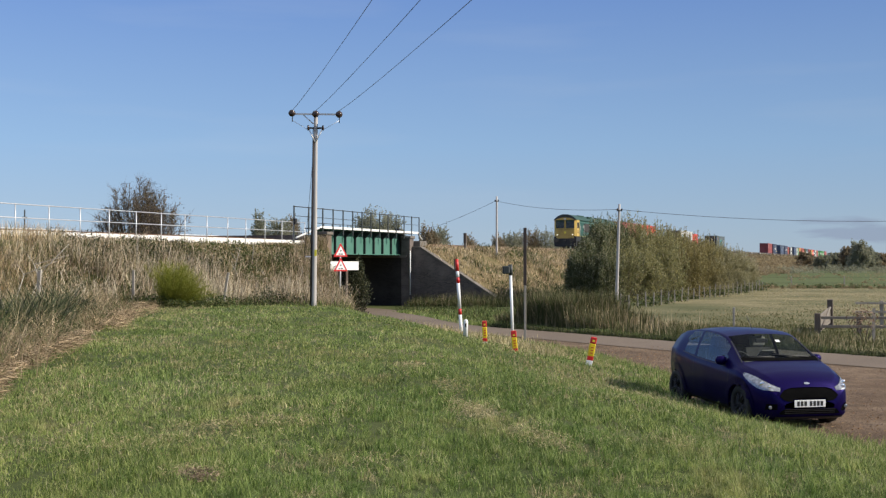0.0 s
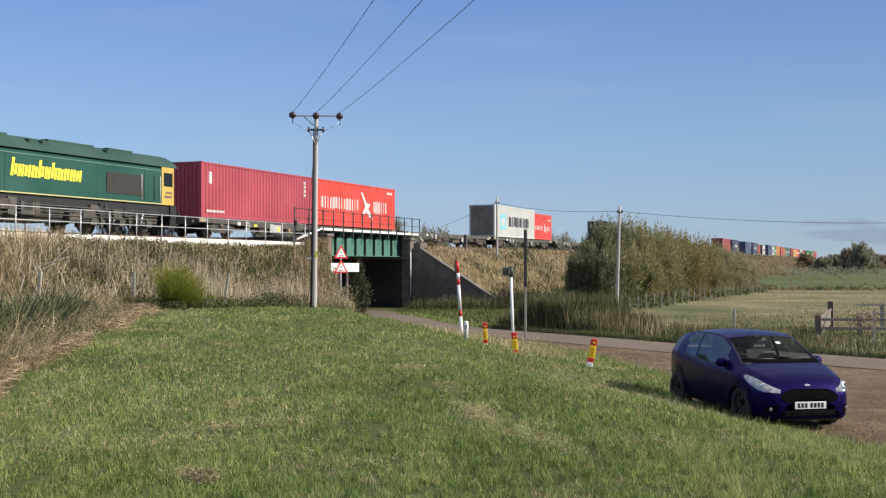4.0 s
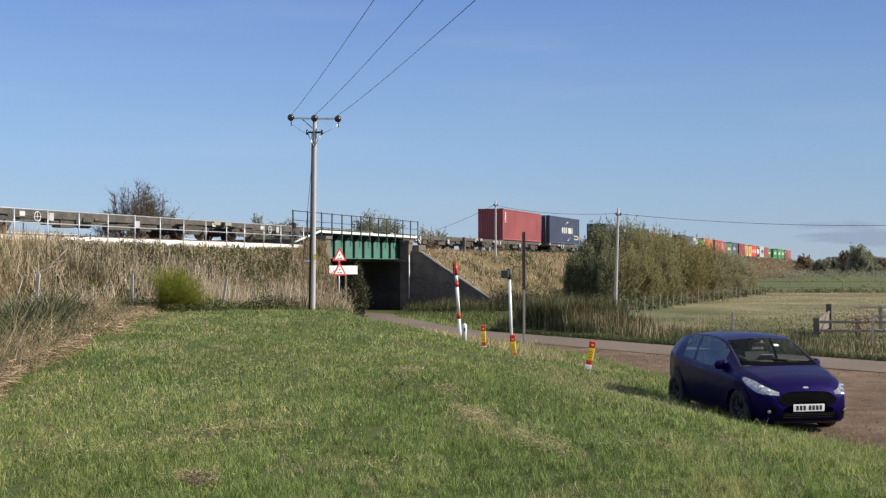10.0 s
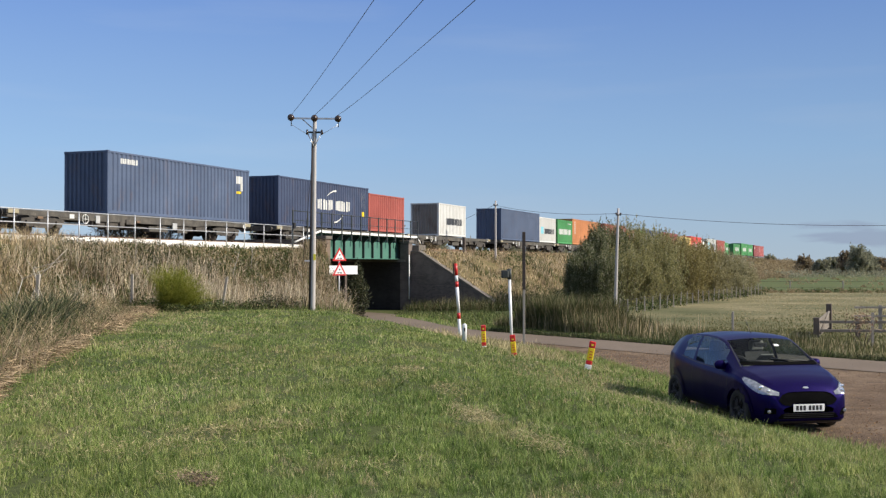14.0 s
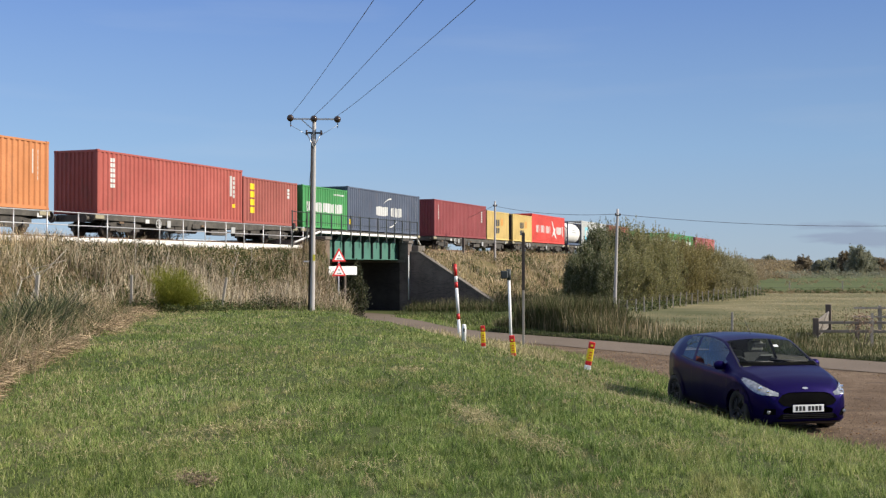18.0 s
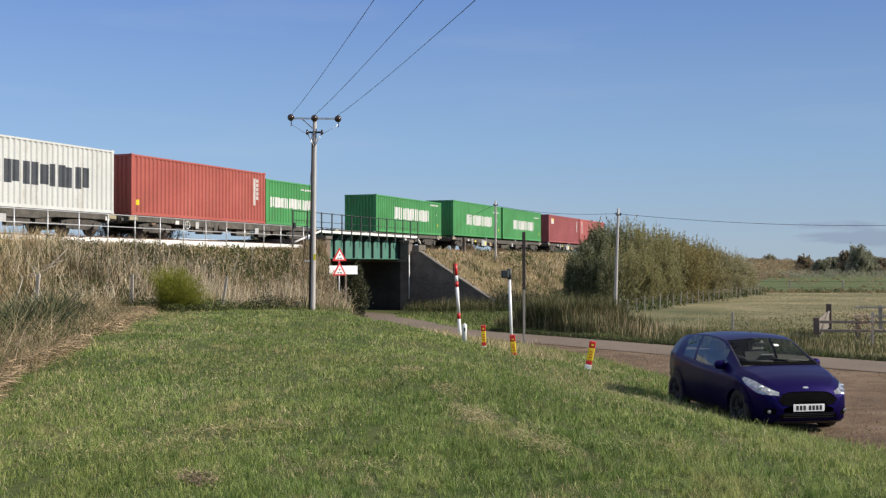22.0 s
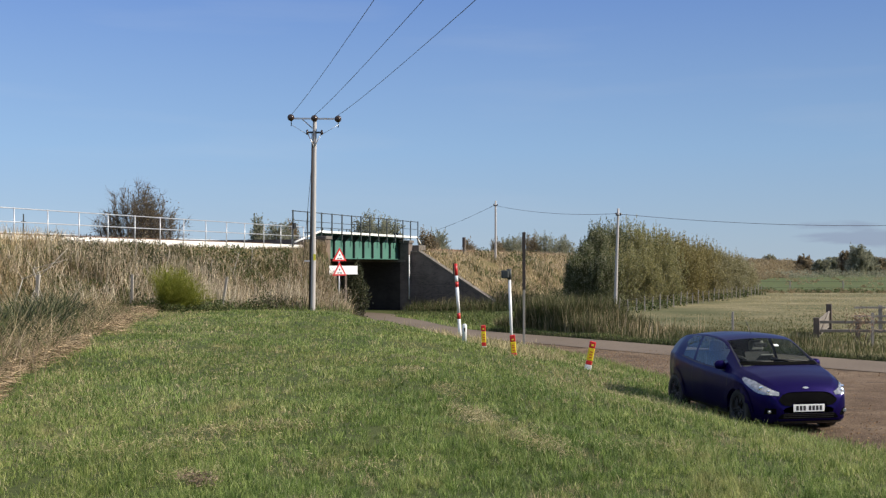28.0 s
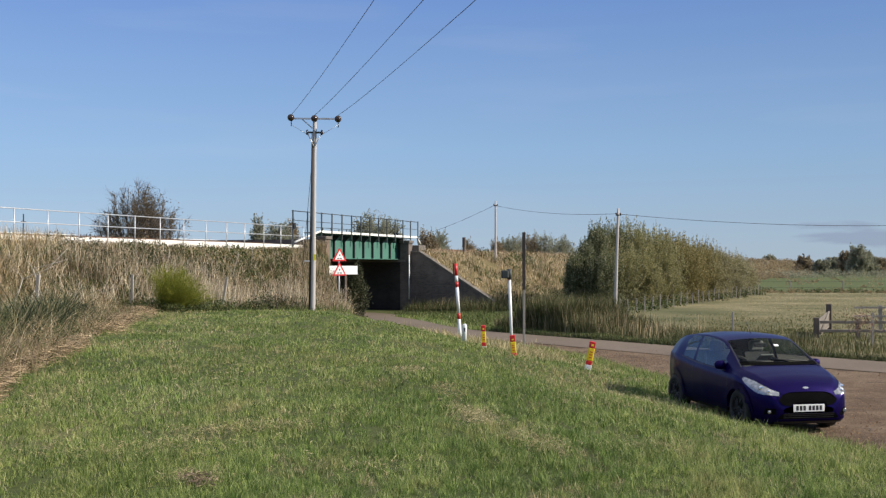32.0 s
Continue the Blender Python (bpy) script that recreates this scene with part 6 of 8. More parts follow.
        for a, b in zip(grid, grid[1:]):
            for r in range(rows):
                bm.faces.new((a[r], b[r], b[r + 1], a[r + 1])).smooth = True
        bmesh.ops.recalc_face_normals(bm, faces=bm.faces)
        return bm

    def fine(cols, n=24):
        c = np.array(cols)
        a = np.linspace(c[0, 0], c[-1, 0], n)
        return [(v, np.interp(v, c[:, 0], c[:, 1]), np.interp(v, c[:, 0], c[:, 2])) for v in a]

    # front end
    part("upper_grille", onto(fine([(-.48, .51, .53), (-.42, .45, .60), (-.3, .43, .635), (0, .43, .642), (.3, .43, .635), (.42, .45, .60), (.48, .51, .53)]), "x", 0.008), mesh_black, car, "black honeycomb grille")
    part("grille_trim", onto(fine([(-.50, .525, .55), (-.42, .605, .64), (-.3, .642, .677), (0, .65, .687), (.3, .642, .677), (.42, .605, .64), (.50, .525, .55)]), "x", 0.02, 3), paint_, car)
    part("lower_grille", onto(fine([(-.50, .245, .255), (-.44, .235, .325), (.44, .235, .325), (.50, .245, .255)]), "x", 0.008), mesh_black, car)
    for z in (0.255, 0.285, 0.312):
        part("grille_slat", onto(fine([(-.42, z, z + 0.008), (.42, z, z + 0.008)]), "x", 0.018, 1), plastic, car)
    part("grille_lip", onto(fine([(-.5, .222, .238), (.5, .222, .238)]), "x", 0.034, 2), paint_, car)
    part("splitter", onto(fine([(-.56, .15, .2), (0, .14, .2), (.56, .15, .2)]), "x", 0.03, 2), plastic, car)
    part("badge", onto(fine([(-.05, .70, .703), (-.035, .69, .714), (0, .686, .718), (.035, .69, .714), (.05, .70, .703)], 12), "x", 0.012, 3), chrome, car)
    for sg in (1, -1):
        hl = part("headlight", swept([((1.97, .50, .60), (1.93, .47, .66)), ((1.92, .60, .595), (1.87, .54, .70)), ((1.86, .70, .605), (1.80, .61, .755)), ((1.77, .78, .64), (1.72, .67, .80)), ((1.65, .83, .70), (1.62, .72, .84)), ((1.52, .86, .77), (1.50, .78, .865)), ((1.42, .86, .83), (1.42, .82, .865))], sg, 0.012), lens, car, "clear swept-back headlight")
        for x_, y, z, r in ((1.87, .61, .65, .028), (1.78, .70, .70, .042)):
            hit = cast((x_, sg * y, z), sg)
            part("reflector", lathe(nb(), [(r, 0), (r, 0.012), (r * 0.7, 0.02), (r * 0.3, 0.022)], 14, Matrix.Translation(hit + Vector((0.006, 0, 0))) @ pose(0, 0, 0, 0, 90, 0)), chrome, hl)
        fp = part("fog_pod", onto(fine([(sg * .53, .27, .30), (sg * .58, .275, .37), (sg * .64, .29, .40), (sg * .68, .31, .40)], 14), "x", 0.006), mesh_black, car)
        part("pod_trim", onto(fine([(sg * .47, .30, .345), (sg * .53, .235, .275), (sg * .56, .215, .24)], 12), "x", 0.03, 3), paint_, car)
        part("bumper_fin", onto(fine([(sg * .58, .22, .25), (sg * .70, .27, .30)], 10), "x", 0.022, 2), paint_, car)
        hit = tree.ray_cast(Vector((3, sg * .63, .345)), Vector((-1, 0, 0)))[0]
        part("fog_lamp", lathe(nb(), [(.028, 0), (.03, 0.012), (.015, 0.016)], 14, Matrix.Translation(hit + Vector((0.012, 0, 0))) @ pose(0, 0, 0, 0, 90, 0)), lens, fp)
    pl = part("number_plate", bar(1.985, 1.998, -0.26, 0.26, 0.345, 0.456, bevel=0.004), white, car, "white number plate with dark bars")
    for i in range(7):
        y = -0.215 + i * 0.06 + (0.03 if i > 3 else 0)
        part("plate_bar", bar(1.9985, 2.0, -y - 0.042, -y, 0.365, 0.437), M["black"], pl)
    # sides
    for ax, sg in (("l", 1), ("r", -1)):
        part("door_handle", onto(fine([(-.32, .82, .838), (-.12, .815, .833)], 8), ax, 0.025, 2), paint_, car)
        part("sill", onto(fine([(-.85, .2, .27), (.85, .19, .26)], 20), ax, 0.006, 3), plastic, car)
        for x0 in (-0.47, 0.9):
            part("door_seam", onto([(x0, .3, .93), (x0 + 0.009, .3, .93)], ax, 0.001, 14), plastic, car)
        part("window_seal", onto(fine([(-1.0, .98, .996), (-.9, .968, .984), (-.4, .918, .934), (.4, .883, .899), (.78, .868, .884)], 30), ax, 0.004, 1), plastic, car)
        mir = part("door_mirror", lathe(nb(), [(0.02, -0.1), (0.075, -0.085), (0.1, -0.02), (0.098, 0.03), (0.07, 0.085), (0.02, 0.1)], 14, pose(0.68, sg * 0.84, 0.965, 0, 0, 0) @ Matrix.Diagonal((0.75, 1.0, 0.75, 1))), paint_, car, "purple-blue door mirror")
        part("mirror_glass", bar(0.6, 0.605, sg * 0.84 - 0.06, sg * 0.84 + 0.06, 0.92, 1.005), chrome, mir)
        part("mirror_arm", tube(nb(), (0.68, sg * 0.74, 0.92), (0.68, sg * 0.8, 0.94), 0.03, seg=8), plastic, mir)
        for wx in wheels_x:
            bm = nb()
            prev = None
            for k in range(23):
                a = math.pi * (0.0 + 1.0 * k / 22)
                ring = []
                for rr in (wr_ + 0.085, wr_ - 0.03):
                    x, z = wx + rr * math.cos(a), 0.31 + rr * math.sin(a)
                    if not ring:
                        h = tree.ray_cast(Vector((x, sg * 2, z)), Vector((0, -sg, 0)))[0]
                        y = h.y if h is not None and h.y * sg > 0.6 else sg * 0.825
                    ring.insert(0, (x, y, max(z, 0.2)))
                if prev:
                    vs = [bm.verts.new(Vector(c) + Vector((0, sg * 0.012, 0))) for c in (prev[0], prev[1], ring[1], ring[0])]
                    bm.faces.new(vs)
                    vs = [bm.verts.new(c) for c in ((prev[0][0], prev[0][1] + sg * 0.012, prev[0][2]), (ring[0][0], ring[0][1] + sg * 0.012, ring[0][2]), (ring[0][0], sg * 0.55, ring[0][2]), (prev[0][0], sg * 0.55, prev[0][2]))]
                    bm.faces.new(vs)
                prev = ring
            bmesh.ops.remove_doubles(bm, verts=bm.verts, dist=0.001)
            bmesh.ops.recalc_face_normals(bm, faces=bm.faces)
            part("wheel_arch", bm, paint_, car)
    for wx in wheels_x:
        for sg in (1, -1):
            w = part("wheel", lathe(nb(), [(0.2, -0.09), (0.29, -0.1), (0.308, -0.08), (0.312, 0), (0.308, 0.08), (0.29, 0.1), (0.215, 0.09), (0.2, 0.06)], 28, pose(wx, sg * 0.705, 0.312, -90 * sg, 0, 0)), M["rubber"], car, "black road tyre on dark alloy")
            r = nb()
            mm = pose(wx, sg * 0.705, 0.312, -90 * sg, 0, 0)
            lathe(r, [(0.06, 0.02), (0.21, 0.0), (0.215, 0.085), (0.205, 0.09), (0.195, 0.02), (0.05, 0.01)], 24, mm)
            for k in range(10):
                a = 2 * math.pi * k / 10 + (0.12 if k % 2 else -0.12)
                tube(r, mm @ Vector((0.04 * math.cos(a), 0.04 * math.sin(a), 0.075)), mm @ Vector((0.2 * math.cos(a), 0.2 * math.sin(a), 0.07)), 0.014, seg=6)
            lathe(r, [(0.05, 0.05), (0.055, 0.08), (0.03, 0.09)], 12, mm)
            part("rim", r, rim_grey, w, "dark grey multi-spoke alloy rim")
    # cabin
    part("cabin_floor", bar(-1.6, 1.0, -0.68, 0.68, 0.3, 0.36), plastic, car)
    part("dashboard", prism(nb(), [(0.55, 0.86), (0.62, 0.92), (1.05, 0.93), (1.05, 0.5), (0.7, 0.5)], -0.69, 0.69), plastic, car)
    part("bulkhead", bar(1.06, 1.12, -0.7, 0.7, 0.3, 0.92), plastic, car)
    for y in (-0.36, 0.36):
        s = part("front_seat", prism(nb(), [(-0.25, 0.4), (0.25, 0.45), (0.25, 0.58), (-0.18, 0.52), (-0.4, 1.08), (-0.5, 1.06)], y - 0.23, y + 0.23), cloth, car)
        part("headrest", bar(-0.49, -0.38, y - 0.13, y + 0.13, 1.09, 1.27, bevel=0.03), pale_cloth if y > 0 else cloth, s)
    part("rear_bench", prism(nb(), [(-1.35, 0.4), (-0.8, 0.42), (-0.8, 0.58), (-1.2, 0.55), (-1.4, 1.05), (-1.5, 1.03)], -0.6, 0.6), cloth, car)
    sw = nb()
    for k in range(18):
        a, b = 2 * math.pi * k / 18, 2 * math.pi * (k + 1) / 18
        f = lambda q: Vector((0.42 - 0.06 * math.sin(q), -0.36 + 0.18 * math.cos(q), 0.9 + 0.165 * math.sin(q)))
        tube(sw, f(a), f(b), 0.016, seg=6, caps=False)
    tube(sw, (0.42, -0.53, 0.9), (0.42, -0.19, 0.9), 0.02, seg=6)
    tube(sw, (0.43, -0.36, 0.9), (0.62, -0.36, 0.86), 0.03, seg=8)
    part("steering_wheel", sw, plastic, car)
    part("papers", bar(-0.02, 0.2, 0.22, 0.45, 0.98, 1.0, m=pose(0.35, 0.0, 0.1, 0, -30, 0)), pale_cloth, car, "pale papers on the seat")
    part("rear_view_mirror", bar(0.42, 0.45, -0.11, 0.11, 1.22, 1.29, bevel=0.01), plastic, car)
    def on_top(x, y, lift=0.004):
        h = tree.ray_cast(Vector((x, y, 3)), Vector((0, 0, -1)))[0]
        return Vector((x, y, (h.z if h is not None else 0.9) + lift))
    for sg in (1, -1):
        bm = nb()
        pts = [on_top(0.52 + 0.6 * k / 10, sg * (0.585 + 0.1 * k / 10), -0.004) for k in range(11)]
        for p_, q_ in zip(pts, pts[1:]):
            tube(bm, p_, q_, 0.012, seg=6, caps=False)
        part("screen_trim", bm, plastic, car)
    cowl = nb()
    for k in range(16):
        y0, y1 = -0.66 + 1.32 * k / 16, -0.66 + 1.32 * (k + 1) / 16
        f_ = lambda y: 1.13 - 0.1 * (y / 0.66) ** 2
        vs = [cowl.verts.new(c_) for c_ in (on_top(f_(y0) - 0.05, y0, 0.006), on_top(f_(y1) - 0.05, y1, 0.006), on_top(f_(y1) + 0.05, y1, 0.006), on_top(f_(y0) + 0.05, y0, 0.006))]
        cowl.faces.new(vs)
    bmesh.ops.recalc_face_normals(cowl, faces=cowl.faces)
    part("cowl", cowl, mesh_black, car, "black plastic cowl below the windscreen")
    part("windscreen_sticker", onto(fine([(.16, 1.245, 1.275), (.24, 1.245, 1.275)], 4), "x", 0.004, 2), white, car)
    part("aerial", tube(nb(), (0.1, 0, 1.43), (-0.12, 0, 1.66), 0.006, 0.004, seg=6), plastic, car)
    part("wiper", tube(nb(), (1.06, 0.5, 1.035), (1.0, -0.15, 1.07), 0.01, seg=5), plastic, car)
    part("wiper", tube(nb(), (1.07, -0.1, 1.035), (1.02, -0.62, 1.05), 0.01, seg=5), plastic, car)
    return car


hatchback(pose(5.2, 19.25, 0.02, 0, 0, -78.5))
# ---- grass, reeds, shrubs and trees ----
rng = np.random.default_rng(7)
GRASS = [(0.0, (0.08, 0.125, 0.032)), (0.22, (0.2, 0.275, 0.075)), (0.5, (0.35, 0.43, 0.125)), (0.75, (0.47, 0.52, 0.175)), (0.92, (0.57, 0.57, 0.25)), (0.985, (0.68, 0.6, 0.39))]
STRAW = [(0.0, (0.28, 0.21, 0.12)), (0.25, (0.53, 0.415, 0.26)), (0.55, (0.75, 0.62, 0.42)), (0.78, (0.38, 0.3, 0.17)), (0.9, (0.13, 0.14, 0.05))]
BROWN = [(0.0, (0.10, 0.07, 0.045)), (0.3, (0.27, 0.2, 0.13)), (0.6, (0.56, 0.455, 0.32)), (0.8, (0.17, 0.145, 0.06)), (0.92, (0.09, 0.11, 0.03))]
REED = [(0.0, (0.04, 0.045, 0.018)), (0.3, (0.085, 0.105, 0.036)), (0.55, (0.175, 0.155, 0.075)), (0.75, (0.05, 0.075, 0.022)), (0.92, (0.34, 0.28, 0.17))]
M["grass_blade"] = foliage("grass_blade", GRASS, 0.35, patch=(0.46, 0.37, 0.18))
M["straw_blade"] = foliage("straw_blade", STRAW, 0.25, 0.7)
M["brown_blade"] = foliage("brown_blade", BROWN, 0.25, 0.7)
M["reed_blade"] = foliage("reed_blade", REED, 0.25, 0.7)
M["green_weed"] = foliage("green_weed", [(0.0, (0.03, 0.05, 0.016)), (0.4, (0.06, 0.088, 0.025)), (0.75, (0.115, 0.14, 0.042)), (0.95, (0.19, 0.17, 0.08))], 0.25)
M["fern_green"] = foliage("fern_green", [(0.0, (0.1, 0.135, 0.015)), (0.5, (0.2, 0.23, 0.03)), (0.85, (0.34, 0.33, 0.065))], 0.4)
M["willow_leaf"] = foliage("willow_leaf", [(0.0, (0.11, 0.13, 0.06)), (0.35, (0.21, 0.22, 0.1)), (0.6, (0.33, 0.31, 0.14)), (0.8, (0.45, 0.4, 0.18)), (0.95, (0.44, 0.42, 0.3))], 0.4)
M["willow_dark"] = foliage("willow_dark", [(0.0, (0.06, 0.075, 0.035)), (0.4, (0.11, 0.13, 0.058)), (0.75, (0.2, 0.205, 0.105)), (0.93, (0.42, 0.41, 0.29))], 0.3)
M["willow_brown"] = foliage("willow_brown", [(0.0, (0.11, 0.105, 0.045)), (0.4, (0.21, 0.19, 0.075)), (0.7, (0.33, 0.27, 0.105)), (0.93, (0.42, 0.37, 0.2))], 0.38)
M["willow_silver"] = foliage("willow_silver", [(0.0, (0.17, 0.17, 0.085)), (0.4, (0.27, 0.25, 0.13)), (0.75, (0.38, 0.35, 0.2)), (0.95, (0.48, 0.45, 0.32))], 0.4)
M["dark_leaf"] = foliage("dark_leaf", [(0.0, (0.025, 0.035, 0.018)), (0.5, (0.05, 0.062, 0.03)), (0.8, (0.1, 0.1, 0.048))], 0.22)
M["autumn_leaf"] = foliage("autumn_leaf", [(0.0, (0.08, 0.075, 0.035)), (0.4, (0.15, 0.125, 0.055)), (0.75, (0.23, 0.17, 0.08)), (0.92, (0.33, 0.22, 0.1))], 0.35)
# far tree leaf colours paled and greyed to stand for distance haze
M["far_hazed_leaf"] = foliage("far_hazed_leaf", [(0.0, (0.2, 0.215, 0.155)), (0.5, (0.28, 0.295, 0.215)), (0.85, (0.36, 0.35, 0.26))], 0.55)
M["far_hazed_autumn"] = foliage("far_hazed_autumn", [(0.0, (0.19, 0.155, 0.1)), (0.5, (0.27, 0.22, 0.145)), (0.85, (0.35, 0.29, 0.2))], 0.5)
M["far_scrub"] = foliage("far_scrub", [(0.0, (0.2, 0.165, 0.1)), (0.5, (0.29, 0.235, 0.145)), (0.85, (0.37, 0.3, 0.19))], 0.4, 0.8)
M["bark"] = surface("bark", (0.075, 0.06, 0.048), (0.13, 0.11, 0.09), 0.9, big=2, fine=30, stretch=(1, 1, 0.2), bump=0.6)


def emb_z(x, y):
    """Ground or embankment height, whichever is higher."""
    p = np.stack([np.asarray(x, float), np.asarray(y, float) - ORIGIN[1]], -1)
    s, o = p @ U, p @ N
    prof = np.interp(o, [-13.2, -10.5, -9, -7.5, -6, -4.6, -3.3, -2.3, 8.5, 11, 14, 18], [-0.8, -0.3, 0.02, 0.72, 1.62, 2.5, 3.32, 3.45, 3.45, 2.4, 0.9, -0.2])
    prof = np.where((s > ABUT_L - 1.63 * np.maximum(0, -2.3 - o)) & (s < ABUT_R + 0.5), -2.0, prof)
    prof = np.where((o < -13.2) | (o > 18), -2.0, prof)
    return np.maximum(ground_z(x, y), prof)


def ribbons(xy, h, w, bend, segs=3, z=None):
    """Upright tapering blades: one island each."""
    n = len(xy)
    z0 = (emb_z(xy[:, 0], xy[:, 1]) if z is None else z) - 0.02
    az_ = rng.uniform(0, 2 * np.pi, n)
    lx, ly = np.cos(az_), np.sin(az_)
    fa = rng.uniform(0, 2 * np.pi, n)
    sx, sy = np.cos(fa), np.sin(fa)
    lv = 2 * segs + 1
    out = np.empty((n, lv, 3), np.float32)
    for k in range(segs + 1):
        t = k / segs
        off = bend * t * t * h
        px, py, pz = xy[:, 0] + lx * off, xy[:, 1] + ly * off, z0 + h * t * np.sqrt(np.maximum(0.05, 1 - (bend * t) ** 2))
        if k < segs:
            ww = w * (1 - 0.75 * t) * 0.5
            out[:, 2 * k] = np.stack([px - sx * ww, py - sy * ww, pz], -1)
            out[:, 2 * k + 1] = np.stack([px + sx * ww, py + sy * ww, pz], -1)
        else:
            out[:, 2 * segs] = np.stack([px, py, pz], -1)
    f = []
    for k in range(segs - 1):
        a = 2 * k
        f += [(a, a + 1, a + 3), (a, a + 3, a + 2)]
    f.append((2 * segs - 2, 2 * segs - 1, 2 * segs))
    F = (np.array(f)[None] + (np.arange(n) * lv)[:, None, None]).reshape(-1, 3)
    return out.reshape(-1, 3), F


def leaves(c, d, length, width):
    """Rhombic leaves at centres c, along d."""
    n = len(c)
    d = d / np.linalg.norm(d, axis=1, keepdims=True)
    r = rng.normal(size=(n, 3))
    s = np.cross(d, r)
    s /= np.linalg.norm(s, axis=1, keepdims=True) + 1e-9
    L, W = (np.asarray(length) * 0.5)[:, None], (np.asarray(width) * 0.5)[:, None]
    v = np.stack([c - d * L, c + s * W, c + d * L, c - s * W], 1).reshape(-1, 3)
    return v, np.arange(4 * n).reshape(n, 4)


def stuff(name, mat, vf, label, category):
    return tagged(new(name, mesh_np(name, vf[0], vf[1], mat)), label, category, kind="stuff")


def clumped(n, x0, x1, y0, y1, clumps, spread):
    """Points in uneven clumps over a rectangle."""
    cx, cy = rng.uniform(x0, x1, clumps), rng.uniform(y0, y1, clumps)
    i = rng.integers(0, clumps, n)
    return np.stack([cx[i] + rng.normal(0, spread, n), cy[i] + rng.normal(0, spread, n)], -1)


def edge_left(y):
    return -5.2 - 0.19 * (y - 13.6) - 0.12 * np.sin(y * 0.9)


# mown bank
def lawn(n, y0, y1, h, w):
    y = y0 * (y1 / y0) ** rng.uniform(0, 1, n)
    x = rng.uniform(-0.43, 0.43, n) * y
    toe = np.interp(y, TOE_Y, TOE_X)
    k = (x < toe + 0.25 + rng.normal(0, 0.12, n)) & (x > edge_left(y) - 0.3 + rng.normal(0, 0.25, n))
    x, y = x[k], y[k]
    gap = np.array([noise.noise((a * 9.0, b * 4.0, 5.0)) + 0.6 * noise.noise((a * 2.2, b * 1.1, 15.0)) for a, b in zip(x, y)])
    k = rng.uniform(0, 1, len(x)) < 0.8 + 1.7 * gap          # thin places let the dark thatch show
    x, y, gap = x[k], y[k], gap[k]
    n = len(x)
    wob = np.clip(0.9 + 0.75 * gap + np.array([0.35 * noise.noise((a * 0.8, b * 0.8, 3.0)) for a, b in zip(x, y)]), 0.4, 1.6)
    return ribbons(np.stack([x, y], -1), h * wob * rng.uniform(0.55, 1.5, n), w * y * rng.uniform(0.6, 1.5, n), rng.uniform(0.1, 1.05, n), 2)


stuff("lawn_grass", M["grass_blade"], lawn(185000, 6.6, 13.5, 0.08, 0.00075), "short mown green grass with straw-coloured blades", "grass")
stuff("lawn_grass", M["grass_blade"], lawn(250000, 13.5, 43.0, 0.075, 0.00068), "short mown green grass towards the crest of the bank", "grass")
# drier growth on the side towards the lay-by
n = 26000
sy_ = 8.5 * (32 / 8.5) ** rng.uniform(0, 1, n)
sx_ = np.interp(sy_, TOE_Y, TOE_X) - np.abs(rng.normal(0, 2.6, n))
k = (sx_ > 0.02 * sy_) & (sx_ < 0.42 * sy_)
k &= np.array([noise.noise((a * 0.7, b * 0.5, 21.0)) for a, b in zip(sx_, sy_)]) > -0.12
dry = np.stack([sx_[k], sy_[k]], -1)
M["thatch"] = foliage("thatch", [(0.0, (0.22, 0.2, 0.09)), (0.5, (0.42, 0.365, 0.19)), (0.9, (0.6, 0.51, 0.32))], 0.2, 0.8)
stuff("dry_lawn", M["thatch"], ribbons(dry, rng.uniform(0.05, 0.16, len(dry)), 0.0006 * dry[:, 1] * rng.uniform(0.6, 1.5, len(dry)), rng.uniform(0.2, 1.1, len(dry)), 2), "drying straw-coloured grass on the bank side", "grass")
wy_ = 11 * (41 / 11) ** rng.uniform(0, 1, 16000)
wx_ = edge_left(wy_) + np.abs(rng.normal(0, 1.7, 16000)) + 0.1
k = np.array([noise.noise((a * 0.9, b * 0.35, 31.0)) for a, b in zip(wx_, wy_)]) > -0.1
west = np.stack([wx_[k], wy_[k]], -1)
stuff("dry_lawn", M["thatch"], ribbons(west, rng.uniform(0.04, 0.11, len(west)), 0.0006 * west[:, 1] * rng.uniform(0.6, 1.4, len(west)), rng.uniform(0.2, 1.1, len(west)), 2), "paler drying grass beside the rough edge", "grass")
# dark broad weeds and pale dried tufts in the sward
M["lawn_weed"] = foliage("lawn_weed", [(0.0, (0.075, 0.12, 0.032)), (0.5, (0.145, 0.205, 0.055)), (0.9, (0.23, 0.28, 0.09))], 0.25)


def sward_spots(clumps, per, seed):
    """Small clumps over the mown bank, gathered in drifts."""
    r = np.random.default_rng(seed)
    cy = 6.8 * (38 / 6.8) ** r.uniform(0, 1, clumps * 3)
    cx = r.uniform(-0.42, 0.42, clumps * 3) * cy
    k = (cx < np.interp(cy, TOE_Y, TOE_X)) & (cx > edge_left(cy) + 0.2)
    k &= np.array([noise.noise((a * 0.9, b * 0.55, seed * 1.0)) for a, b in zip(cx, cy)]) > 0.0
    c = np.stack([cx, cy], -1)[k][:clumps]
    i = r.integers(0, len(c), clumps * per)
    rad = (0.035 + 0.003 * c[:, 1]) * r.uniform(0.5, 1.7, len(c))
    return c[i] + r.normal(0, 1, (len(i), 2)) * rad[i][:, None] * np.array([1.3, 1.0])


